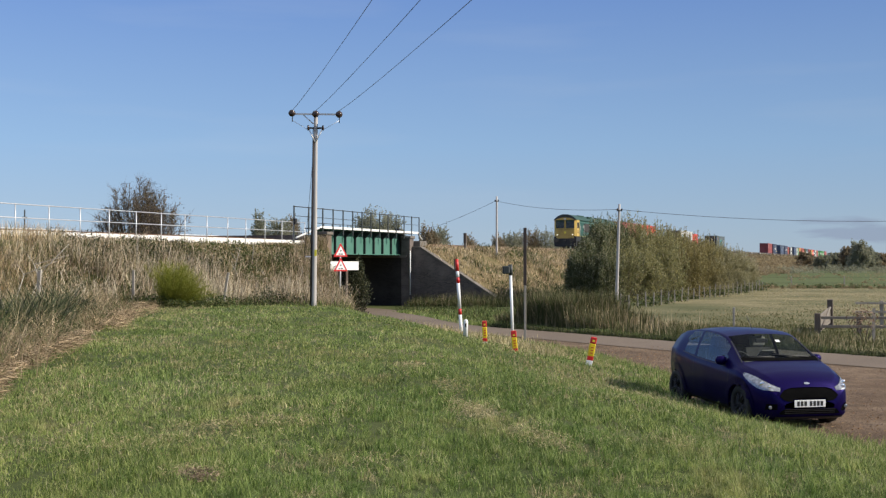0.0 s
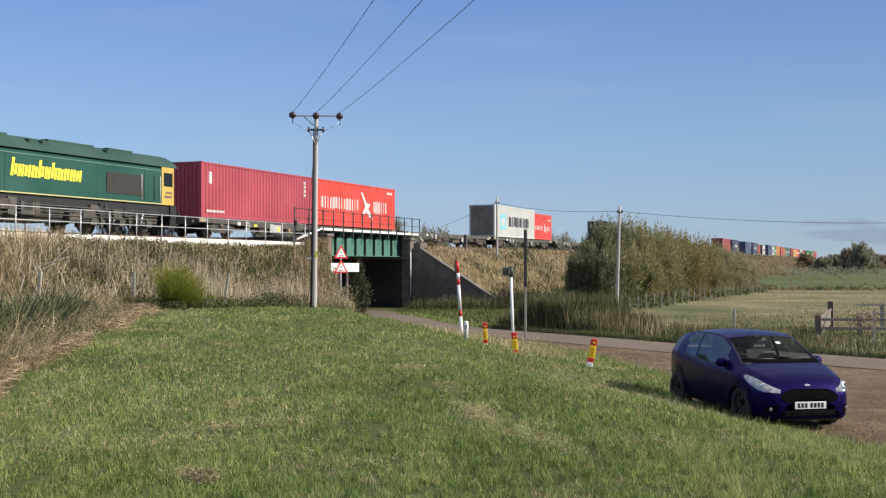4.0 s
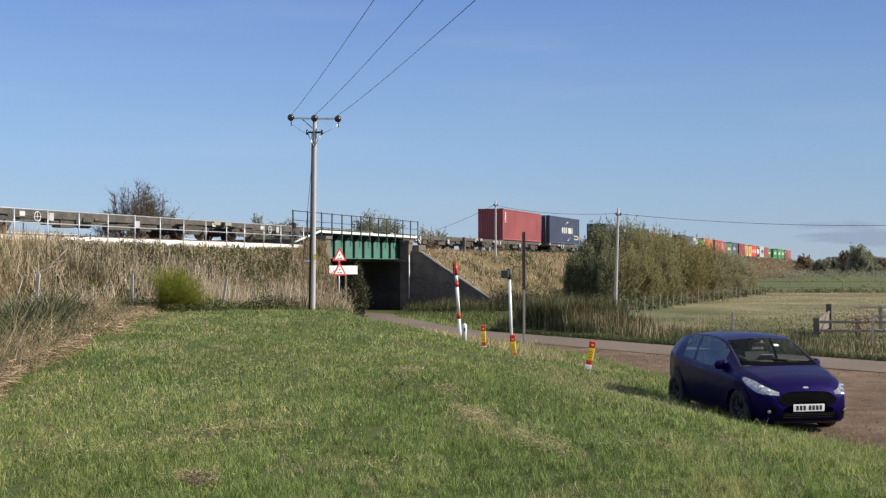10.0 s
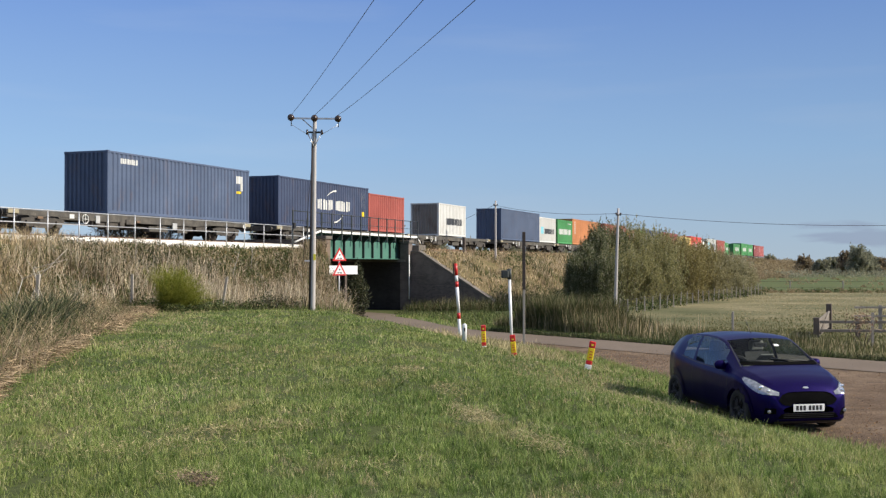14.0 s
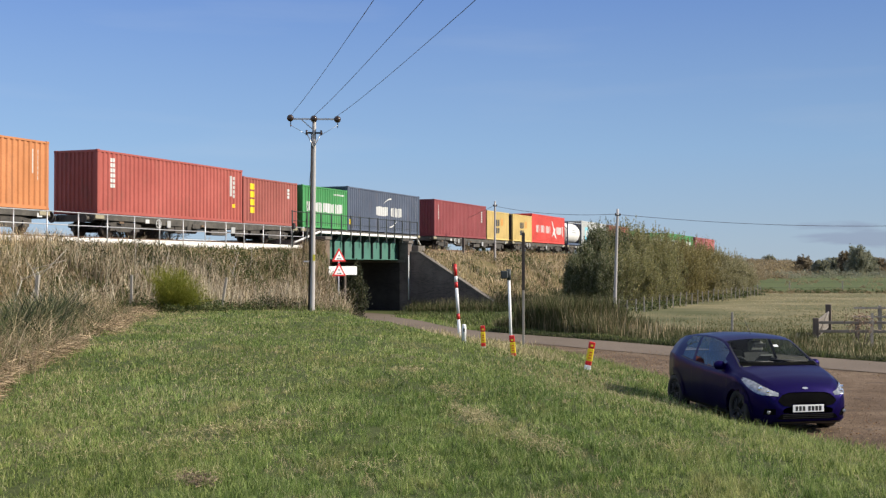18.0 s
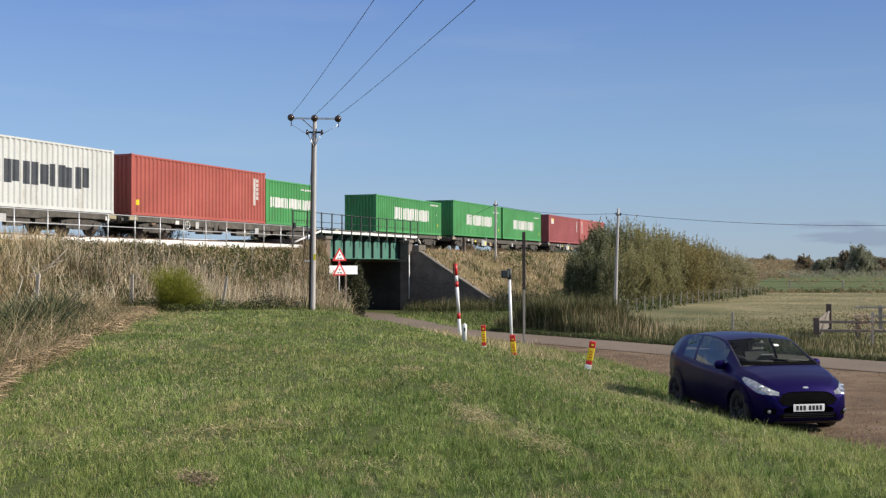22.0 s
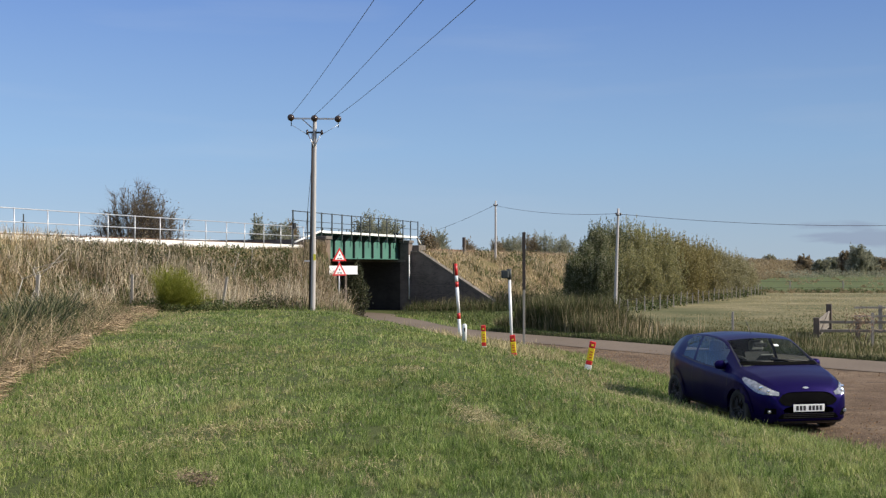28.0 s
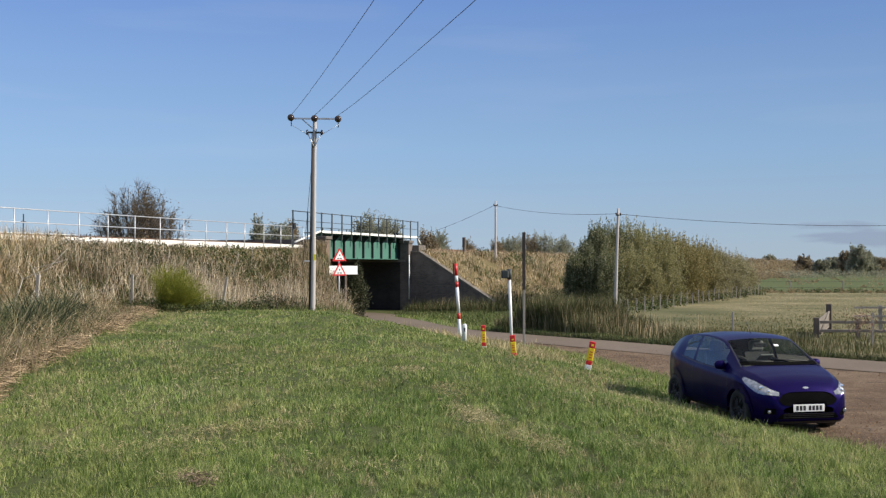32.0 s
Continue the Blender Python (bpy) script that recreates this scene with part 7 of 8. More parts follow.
spots = sward_spots(620, 40, 41)
stuff("lawn_weeds", M["lawn_weed"], ribbons(spots, rng.uniform(0.06, 0.13, len(spots)), 0.0011 * spots[:, 1] * rng.uniform(0.6, 1.4, len(spots)), rng.uniform(0.3, 1.1, len(spots)), 2), "dark broad-leaved weeds in the mown grass", "weeds")
spots = sward_spots(330, 30, 43)
stuff("dry_lawn", M["thatch"], ribbons(spots, rng.uniform(0.06, 0.12, len(spots)), 0.0006 * spots[:, 1] * rng.uniform(0.6, 1.4, len(spots)), rng.uniform(0.3, 1.1, len(spots)), 2), "small pale dried tufts in the mown grass", "grass")
# dry swath left by the mower, straw smears and worn spots
sw_t = rng.uniform(0, 1, 5200)
sw = np.stack([np.interp(sw_t, [0, 0.45, 0.7, 1], [-0.95, 0.22, 0.46, 0.95]) + rng.normal(0, 0.1, 5200) * (1 + 0.6 * (sw_t < 0.5)), np.interp(sw_t, [0, 0.45, 0.7, 1], [18.5, 12.4, 10.7, 8.9]) + rng.normal(0, 0.25, 5200)], -1)
sw = sw[np.array([noise.noise((a * 2.0, b * 0.9, 4.0)) for a, b in sw]) > -0.05]
smear = [(-1.86, 10.5, 0.42, 0.16, 900), (-2.45, 9.6, 0.6, 0.4, 900), (-3.3, 9.2, 0.7, 0.35, 700), (1.7, 9.3, 0.35, 0.2, 350), (-1.72, 7.95, 0.16, 0.1, 260), (-0.55, 8.7, 0.3, 0.15, 260), (-4.6, 12.5, 0.8, 0.9, 700), (2.2, 13.6, 0.8, 0.7, 700), (-2.9, 16.5, 0.5, 1.2, 500), (3.0, 18.5, 0.7, 0.8, 500)]
sm = np.concatenate([np.stack([rng.normal(a, c, k_), rng.normal(b, d, k_)], -1) for a, b, c, d, k_ in smear])
swath = np.concatenate([sw, sm])
n = len(swath)
sa = rng.uniform(0, 2 * np.pi, n)
stuff("mown_straw", M["thatch"], leaves(np.concatenate([swath, (emb_z(swath[:, 0], swath[:, 1]) + rng.uniform(0.03, 0.085, n))[:, None]], 1), np.stack([np.cos(sa), np.sin(sa), rng.normal(0, 0.7, n)], -1), rng.uniform(0.03, 0.08, n), 0.0004 * swath[:, 1] * rng.uniform(0.6, 1.4, n)), "bleached cut straw lying over the mown grass", "straw")
bare = np.concatenate([np.stack([rng.normal(a, c, 260), rng.normal(b, d, 260)], -1) for a, b, c, d in ((-1.72, 7.85, 0.06, 0.05), (-1.66, 7.7, 0.07, 0.05))])
ba = rng.uniform(0, 2 * np.pi, len(bare))
M["soil"] = foliage("soil", [(0.0, (0.09, 0.065, 0.05)), (0.4, (0.2, 0.15, 0.105)), (0.9, (0.36, 0.28, 0.2))], 0.02, 0.95)
stuff("worn_spots", M["soil"], leaves(np.concatenate([bare, (emb_z(bare[:, 0], bare[:, 1]) + rng.uniform(0.03, 0.08, len(bare)))[:, None]], 1), np.stack([np.cos(ba), np.sin(ba), rng.normal(0, 0.5, len(bare))], -1), rng.uniform(0.015, 0.05, len(bare)), rng.uniform(0.004, 0.01, len(bare))), "brown worn spot with dead thatch in the lawn", "soil")
# tufts along the toe and the verge beside the lane
ty = rng.uniform(9, 41, 9000)
tuft = np.stack([np.interp(ty, TOE_Y, TOE_X) - np.abs(rng.normal(0, 0.5, 9000)) + 0.15, ty], -1)
stuff("bank_tufts", M["grass_blade"], ribbons(tuft, rng.uniform(0.08, 0.26, 9000), rng.uniform(0.008, 0.02, 9000), rng.uniform(0.1, 0.8, 9000)), "longer grass tufts at the foot of the bank", "grass")
wx = np.concatenate([rng.normal(1.0, 0.9, 1500), rng.normal(2.2, 0.5, 1300)])
wy = np.concatenate([rng.normal(35.2, 1.2, 1500), rng.normal(31.0, 1.4, 1300)])
stuff("verge_weeds", M["thatch"], ribbons(np.stack([wx, wy], -1), rng.uniform(0.1, 0.35, 2800), rng.uniform(0.01, 0.03, 2800), rng.uniform(0.1, 0.9, 2800)), "dry trampled weeds round the marker posts", "weeds")

# cut hay along the bank's left edge
n = 9000
hy = rng.uniform(11, 41, n)
hx = edge_left(hy) - 0.05 + 0.4 * np.clip((hy - 18) / 14, 0, 1) - np.abs(rng.normal(0, 0.7, n)) * (hy / 25)
k = np.array([noise.noise((a * 0.5, b * 0.45, 17.0)) for a, b in zip(hx, hy)]) > -0.32
hx, hy = hx[k], hy[k]
n = len(hx)
ha = rng.uniform(0, 2 * np.pi, n)
hc = np.stack([hx, hy, emb_z(hx, hy) + rng.uniform(0.01, 0.26, n)], -1)
M["hay"] = foliage("hay", [(0.0, (0.075, 0.052, 0.032)), (0.35, (0.24, 0.17, 0.1)), (0.75, (0.56, 0.43, 0.28))], 0.15, 0.8)
stuff("cut_hay", M["hay"], leaves(hc, np.stack([np.cos(ha), np.sin(ha), rng.normal(0, 0.25, n)], -1), rng.uniform(0.1, 0.42, n), rng.uniform(0.005, 0.012, n)), "rows of cut dry straw along the bank edge", "straw")


def weed_zone(name, mat, pts, hmin, hmax, w, label, bend=(0.05, 0.5), segs=3, cap=3.62, category="tall grass"):
    n = len(pts)
    h = rng.uniform(hmin, hmax, n) * (0.65 + 0.5 * np.array([noise.noise((a * 0.45, b * 0.45, 9.0)) + 0.5 for a, b in pts]))
    z0 = emb_z(pts[:, 0], pts[:, 1])
    h = np.where(z0 > 1.2, np.minimum(h, np.maximum(0.16, (cap - z0) * rng.uniform(0.6, 1.15, n))), h)   # kept low at the lineside
    stuff(name, M[mat], ribbons(pts, h, rng.uniform(0.6, 1.4, n) * w, rng.uniform(*bend, n), segs), label, category)


def band(n, s0, s1, o0, o1, clumps=0):
    """Points on the embankment, in track coordinates."""
    s, o = rng.uniform(s0, s1, n), rng.uniform(o0, o1, n)
    if clumps:
        cs, co = rng.uniform(s0, s1, clumps), rng.uniform(o0, o1, clumps)
        i = rng.integers(0, clumps, n)
        s, o = cs[i] + rng.normal(0, 0.45, n), np.clip(co[i] + rng.normal(0, 0.4, n), o0, o1)
    k = (s < ABUT_L - 1.63 * np.maximum(0, -2.3 - o) - 0.3) | (s > ABUT_R - 2.0)    # none in the bridge opening
    q = ORIGIN + s[k, None] * U + o[k, None] * N
    return q[~((q[:, 0] < 2) & (q[:, 1] < 40.6) & (q[:, 0] > edge_left(q[:, 1]) - 1.3))]     # clear of the mown bank


# near left: dark rough grass beyond the hay
def left_zone(n, y0, y1, depth):
    y = rng.uniform(y0, y1, n)
    return np.stack([edge_left(y) - 1.6 - rng.uniform(0, depth, n), y], -1)


weed_zone("rough_grass", "green_weed", left_zone(9000, 14, 40, 6), 0.4, 1.1, 0.02, "rank green rough grass beside the mown bank", (0.2, 0.9))
weed_zone("hollow_reeds", "green_weed", left_zone(2600, 17, 25, 3), 0.5, 1.3, 0.024, "tall dark green blades in the hollow", (0.1, 0.6))
weed_zone("hollow_reeds", "reed_blade", left_zone(2200, 17, 30, 3), 0.5, 1.3, 0.02, "tall drying blades in the hollow", (0.1, 0.7))
weed_zone("dry_grass", "straw_blade", left_zone(10500, 16, 40, 8), 0.4, 1.1, 0.018, "dry straw-coloured rough grass", (0.1, 0.8))
def edge_zone(n, y0, y1, off0, off1):
    y = rng.uniform(y0, y1, n)
    return np.stack([edge_left(y) - rng.uniform(off0, off1, n) * (0.6 + y / 60), y], -1)


tus = edge_zone(150, 15, 39, 0.9, 4.5)
ti = rng.integers(0, 150, 11000)
tz = tus[ti] + rng.normal(0, 0.16, (11000, 2))
weed_zone("tussock_grass", "straw_blade", tz, 0.45, 1.15, 0.014, "arching bleached tussocks at the edge of the mown bank", (0.4, 1.25), 4)
weed_zone("tussock_grass", "brown_blade", edge_zone(7000, 15, 40, 0.5, 4.0), 0.35, 1.0, 0.014, "tangled brown dead grass at the edge of the mown bank", (0.5, 1.3), 4)
weed_zone("edge_green", "green_weed", edge_zone(4200, 13, 38, 0.35, 3.2), 0.3, 0.85, 0.013, "dark green grass among tangled straw at the bank edge", (0.3, 1.1), 3)
over = edge_zone(60, 14, 33, 0.15, 1.5)
ov = over[rng.integers(0, 60, 1000)] + rng.normal(0, 0.13, (1000, 2))
weed_zone("tussock_grass", "brown_blade", ov, 0.4, 1.1, 0.012, "dark brown tussocks leaning over the cut straw", (0.4, 1.2), 4)
weed_zone("edge_reeds", "reed_blade", edge_zone(900, 14, 30, 0.9, 2.6), 0.6, 1.35, 0.016, "tall dark drying blades beyond the cut straw", (0.1, 0.8), 4)
M["blue_reed"] = foliage("blue_reed", [(0.0, (0.025, 0.035, 0.018)), (0.4, (0.055, 0.075, 0.033)), (0.72, (0.12, 0.14, 0.07)), (0.9, (0.33, 0.29, 0.17))], 0.3, 0.6)
hol = np.stack([rng.normal(-9.0, 0.75, 2700), rng.normal(24.2, 1.5, 2700)], -1)
hol = hol[hol[:, 0] < edge_left(hol[:, 1]) - 1.0]
weed_zone("hollow_reeds", "blue_reed", hol, 0.9, 1.65, 0.03, "feathery blue-green reeds arching in the hollow", (0.3, 1.0), 4)
# growth standing up before the white beam
lush = band(1100, -54, -47.6, -3.4, -2.5)
stuff("beam_grass", M["straw_blade"], ribbons(lush, rng.uniform(0.35, 0.95, len(lush)), rng.uniform(0.012, 0.026, len(lush)), rng.uniform(0.1, 0.8, len(lush))), "tall bleached grass standing before the beam", "tall grass")
for mat_, cnt in (("brown_blade", 900), ("green_weed", 800)):
    tuft = band(cnt, -46, -28.6, -2.5, -2.12, 34)
    stuff("beam_grass", M[mat_], ribbons(tuft, rng.uniform(0.06, 0.3, len(tuft)), rng.uniform(0.012, 0.026, len(tuft)), rng.uniform(0.1, 0.8, len(tuft))), "uneven weeds overlapping the foot of the beam", "tall grass")
# foot of the embankment: tall dead stems and reeds
foot = np.stack([rng.uniform(-21, -3.0, 14000), rng.uniform(41.0, 50, 14000)], -1)
foot = foot[foot[:, 0] < -0.082 * foot[:, 1] + rng.normal(0, 0.12, len(foot))]     # clear of the lane
weed_zone("dead_reeds", "brown_blade", foot[:5000], 0.8, 1.5, 0.03, "tall dead brown stems at the foot of the embankment", (0.02, 0.35))
weed_zone("green_stems", "green_weed", foot[5000:8800], 0.5, 1.25, 0.024, "dark green stems among the dead growth", (0.1, 0.6))
weed_zone("pale_reeds", "straw_blade", foot[11500:], 0.7, 1.45, 0.03, "pale dry reeds at the foot of the embankment", (0.05, 0.7))
front = np.stack([rng.uniform(-13, -3.3, 5200), rng.normal(41.0, 0.5, 5200)], -1)
weed_zone("verge_grass", "green_weed", front[::2], 0.2, 0.5, 0.02, "green weeds along the edge of the mown grass", (0.1, 0.8))
weed_zone("verge_grass", "grass_blade", front[1::2], 0.15, 0.55, 0.02, "longer pale green grass along the edge of the mown grass", (0.1, 0.8))
weed_zone("slope_grass", "straw_blade", band(8500, -64, ABUT_L - 0.5, -11, -3.2, 260), 0.45, 0.95, 0.03, "dry tall grass on the embankment slope", (0.2, 1.0), cap=3.2)
weed_zone("slope_brown", "brown_blade", band(13000, -64, ABUT_L - 0.3, -12.5, -3.2, 300), 0.5, 1.15, 0.03, "brown dead stems on the embankment slope", (0.1, 0.8), cap=3.22)
weed_zone("slope_green", "green_weed", band(5200, -47.5, -40, -6.5, -3.0, 60), 0.3, 0.85, 0.028, "dark green rank growth below the beam", (0.1, 0.9), cap=3.3)
weed_zone("slope_green", "green_weed", band(9500, -52, ABUT_L - 0.5, -9.5, -3.1, 170), 0.25, 0.7, 0.03, "green weeds among the dry growth on the slope", (0.1, 0.8), cap=3.2)
# stems beside the main pole and in front of the bridge
nearb = np.stack([rng.uniform(-6.4, -3.5, 4200), rng.uniform(42, 60, 4200)], -1)
nearb[:, 0] -= (nearb[:, 1] - 42) * 0.085
weed_zone("bridge_reeds", "brown_blade", nearb, 0.6, 1.25, 0.03, "tall brown reeds in front of the bridge", (0.02, 0.35))
weed_zone("bridge_reeds", "brown_blade", np.stack([rng.uniform(-4.9, -3.5, 1500), rng.uniform(41, 44, 1500)], -1), 0.5, 1.15, 0.022, "leaning brown reeds beside the lane", (0.4, 1.2), 4)
weed_zone("abutment_reeds", "brown_blade", band(1500, -33, -28, -3.6, -2.5), 0.5, 1.0, 0.026, "brown reeds beside the west abutment", (0.05, 0.5), cap=3.62)
weed_zone("abutment_reeds", "brown_blade", band(1300, -28, ABUT_L - 0.2, -3.6, -2.4), 0.6, 1.3, 0.026, "tall brown reeds against the west abutment", (0.05, 0.5), cap=4.15)
# east of the bridge
weed_zone("east_slope_grass", "straw_blade", band(13000, ABUT_R + 1.0, 95, -9.5, -1.6, 520), 0.4, 0.9, 0.05, "dry straw-coloured grass on the embankment", (0.3, 1.05), cap=4.1)
weed_zone("east_slope_grass", "brown_blade", band(9000, ABUT_R + 1.0, 80, -9.5, -1.6, 380), 0.4, 0.9, 0.045, "brown dead grass on the embankment", (0.2, 0.9), cap=4.1)
weed_zone("east_slope_green", "green_weed", band(5000, ABUT_R + 3, 90, -9, -2.5, 70), 0.3, 0.8, 0.05, "patches of green weeds on the embankment", (0.1, 0.8))
wf = band(4200, ABUT_R - 1.9, ABUT_R + 0.2, -11, -3.0)
weed_zone("wall_weeds", "green_weed", wf[::2], 0.2, 0.8, 0.03, "rank green weeds against the wing wall", (0.1, 0.8))
weed_zone("wall_weeds", "reed_blade", wf[1::2], 0.3, 1.1, 0.03, "dead brown weeds against the wing wall", (0.05, 0.6))


def worn_track(p):
    """The short-cropped way in front of the field gate."""
    return (p[:, 0] > 10.9) & (p[:, 0] < 13.2) & (p[:, 1] > 37.6) & (p[:, 1] < 42.5)


def beside_road(n, off0, off1, i0, i1):
    """Points past the lane's far edge."""
    e = np.array(ROAD_FAR, float)
    t = rng.uniform(i0, i1, n)
    k = np.clip(t.astype(int), 0, len(e) - 2)
    p = e[k] + (e[k + 1] - e[k]) * (t - k)[:, None]
    d = e[k + 1] - e[k]
    d /= np.linalg.norm(d, axis=1, keepdims=True)
    p = p + np.stack([-d[:, 1], d[:, 0]], -1) * rng.uniform(off0, off1, n)[:, None]
    return p[~worn_track(p)]


weed_zone("slope_foot_weeds", "reed_blade", band(5500, ABUT_R + 0.6, 50, -15, -8.3), 0.5, 1.3, 0.04, "dark drying rank weeds at the foot of the embankment", (0.05, 0.6))
weed_zone("slope_foot_weeds", "green_weed", band(6500, ABUT_R + 0.6, 55, -16, -8.6), 0.3, 1.0, 0.04, "green rank weeds at the foot of the embankment", (0.05, 0.7))
weed_zone("road_verge", "green_weed", beside_road(9000, 0.8, 6.5, 3.0, 6.5), 0.12, 0.4, 0.03, "rank green verge beyond the lane", (0.1, 0.8), 2)
weed_zone("road_verge", "grass_blade", beside_road(7500, 0.0, 6.0, 3.6, 6.6), 0.1, 0.3, 0.03, "green grass verge beyond the lane", (0.1, 0.8), 2)
weed_zone("road_verge", "green_weed", beside_road(9000, 0.0, 1.4, 6.3, 10.0), 0.06, 0.24, 0.022, "green grass kerb verge beyond the lane", (0.1, 0.8), 2)
weed_zone("road_verge", "green_weed", beside_road(9000, 0.02, 0.6, 6.2, 10.0), 0.12, 0.3, 0.02, "dark rank grass along the far edge of the lane", (0.1, 0.6), 2)
leafy_edge = beside_road(420, -0.05, 0.25, 6.2, 10.0)
weed_zone("ditch_reeds", "reed_blade", beside_road(7000, 1.2, 4.2, 6.2, 6.6), 0.95, 1.7, 0.034, "tall green-brown reeds in the roadside ditch", (0.02, 0.35))
weed_zone("ditch_reeds", "reed_blade", beside_road(5200, 1.0, 4.2, 6.2, 6.85), 0.5, 1.1, 0.03, "dark drying reeds in the roadside ditch", (0.02, 0.45))
weed_zone("ditch_reeds", "reed_blade", beside_road(6200, 1.1, 3.6, 6.6, 7.7), 0.3, 0.66, 0.028, "lower reeds and weeds beside the lane", (0.05, 0.5))
weed_zone("road_verge", "grass_blade", beside_road(4500, 0.25, 1.25, 5.9, 7.2), 0.1, 0.24, 0.02, "bright green grass strip beyond the lane", (0.1, 0.7), 2)
weed_zone("ditch_reeds", "green_weed", beside_road(3400, 1.2, 4.0, 6.16, 6.5), 0.7, 1.45, 0.03, "tall green reeds in the roadside ditch", (0.05, 0.45))
weed_zone("ditch_reeds", "reed_blade", beside_road(2600, 1.4, 4.2, 5.85, 6.28), 0.3, 0.85, 0.03, "lower drying reeds where the ditch begins", (0.1, 0.6))
weed_zone("ditch_reeds", "straw_blade", beside_road(320, 1.0, 3.6, 6.15, 7.2), 0.6, 1.25, 0.024, "scattered pale reed stems in the ditch", (0.02, 0.3))
weed_zone("gate_weeds", "straw_blade", beside_road(700, 1.0, 4.5, 7.0, 9.3), 0.15, 0.45, 0.022, "rough dry grass round the gate", (0.1, 0.7))
weed_zone("gate_weeds", "reed_blade", beside_road(9000, 0.5, 5.0, 7.0, 9.6), 0.15, 0.5, 0.022, "rank olive weeds between the lane and the gate", (0.1, 0.7))
weed_zone("gate_weeds", "green_weed", beside_road(9000, 0.8, 11.0, 6.8, 9.3), 0.06, 0.24, 0.02, "green weeds round the gate", (0.1, 0.7))
fd = 38 * (112 / 38) ** rng.uniform(0, 1, 60000)
fp = np.stack([rng.uniform(0.06, 0.44, 60000) * fd, fd], -1)
fp = fp[~worn_track(fp)]
fp = fp[(fp[:, 0] > 3.5 + fp[:, 1] * 0.07) & (fp[:, 0] * 0.82 + fp[:, 1] * 0.58 > 29.5)]
M["pasture_blade"] = foliage("pasture_blade", [(0.0, (0.04, 0.058, 0.017)), (0.3, (0.075, 0.09, 0.03)), (0.6, (0.135, 0.128, 0.054)), (0.9, (0.28, 0.24, 0.13))], 0.35, 0.8)
M["dry_pasture"] = foliage("dry_pasture", [(0.0, (0.19, 0.18, 0.085)), (0.3, (0.34, 0.295, 0.16)), (0.6, (0.48, 0.405, 0.245)), (0.9, (0.6, 0.52, 0.35))], 0.45, 0.8)
dry_ = fp[:, 1] + 3 * np.sin(fp[:, 0] * 0.21) + rng.normal(0, 5, len(fp)) > 60
weed_zone("field_grass", "pasture_blade", fp[~dry_], 0.05, 0.17, 0.035, "olive rough pasture grass", (0.1, 0.8), 2)
weed_zone("field_grass", "dry_pasture", fp[dry_], 0.03, 0.12, 0.07, "bleached dry pasture grass", (0.2, 0.9), 2)

# pale seed heads standing over the dead stems, and leafy weeds among them
M["plume"] = foliage("plume", [(0.0, (0.3, 0.22, 0.14)), (0.5, (0.5, 0.41, 0.29)), (0.85, (0.64, 0.56, 0.43))], 0.3, 0.8)


def plumes(name, pts, h0, h1, label):
    n = len(pts)
    z0 = emb_z(pts[:, 0], pts[:, 1])
    top = z0 + np.where(z0 > 1.2, np.clip(3.3 - z0, 0.12, 1.0), 1.0) * rng.uniform(h0, h1, n)
    k = 7
    c = np.repeat(np.stack([pts[:, 0], pts[:, 1], top], -1), k, 0) + rng.normal(0, 1, (n * k, 3)) * np.array([0.035, 0.035, 0.09])
    stuff(name, M["plume"], leaves(c, rng.normal(0, 0.35, (n * k, 3)) + np.array([0.1, 0, 1]), rng.uniform(0.06, 0.16, n * k), rng.uniform(0.012, 0.03, n * k)), label, "tall grass")


plumes("seed_heads", foot[::14], 0.8, 1.55, "pale seed heads over the dead stems")
plumes("seed_heads", band(600, -62, -28, -9, -4.6, 150), 0.5, 0.95, "pale seed heads on the embankment")
plumes("seed_heads", band(1500, ABUT_R + 2, 70, -8, -2, 120), 0.5, 0.9, "pale seed heads east of the bridge")


def leafy(name, mat, pts, r, per, size, label):
    n = len(pts)
    i = np.repeat(np.arange(n), per)
    sz = r * rng.uniform(0.5, 1.5, n)
    d = rng.normal(size=(n * per, 3))
    d /= np.linalg.norm(d, axis=1, keepdims=True)
    c = np.stack([pts[i, 0], pts[i, 1], emb_z(pts[i, 0], pts[i, 1])], -1) + np.abs(d) * np.array([0, 0, 1.0]) * sz[i][:, None] + d * np.array([1.1, 1.1, 0.1]) * sz[i][:, None]
    stuff(name, M[mat], leaves(c, d + np.array([0, 0, 0.4]), size * rng.uniform(0.5, 1.5, len(c)), size * 0.5 * rng.uniform(0.5, 1.5, len(c))), label, "weeds")


leafy("bramble_patches", "green_weed", band(90, -54, -28, -8.5, -3.9), 0.4, 100, 0.09, "dark green bramble patches on the embankment")
leafy("bramble_patches", "autumn_leaf", band(80, -58, -27, -9, -3.9), 0.4, 100, 0.08, "brown bramble patches on the embankment")
leafy("nettle_clumps", "green_weed", np.stack([rng.uniform(-13, -4, 60), rng.normal(41.8, 0.7, 60)], -1), 0.35, 80, 0.09, "green nettles along the foot of the embankment")
leafy("bramble_patches", "green_weed", band(45, ABUT_R + 2, 40, -8, -3.0), 0.5, 90, 0.11, "green bramble patches east of the bridge")
# low growth at the slope foot, its shade put into the dark leaf
leafy("bramble_patches", "dark_leaf", band(70, ABUT_R + 0.8, 14, -13.5, -8.2), 0.6, 150, 0.1, "brambles at the embankment foot, coloured dark for shade")
# dark clumps added to stand for shaded gaps between the stems
leafy("bramble_patches", "dark_leaf", band(70, -52, -28, -10, -4.2), 0.5, 120, 0.08, "dark leaf clumps added for shaded gaps on the embankment")
leafy("verge_weeds", "dark_leaf", leafy_edge, 0.13, 60, 0.04, "dark low weeds along the far edge of the lane")
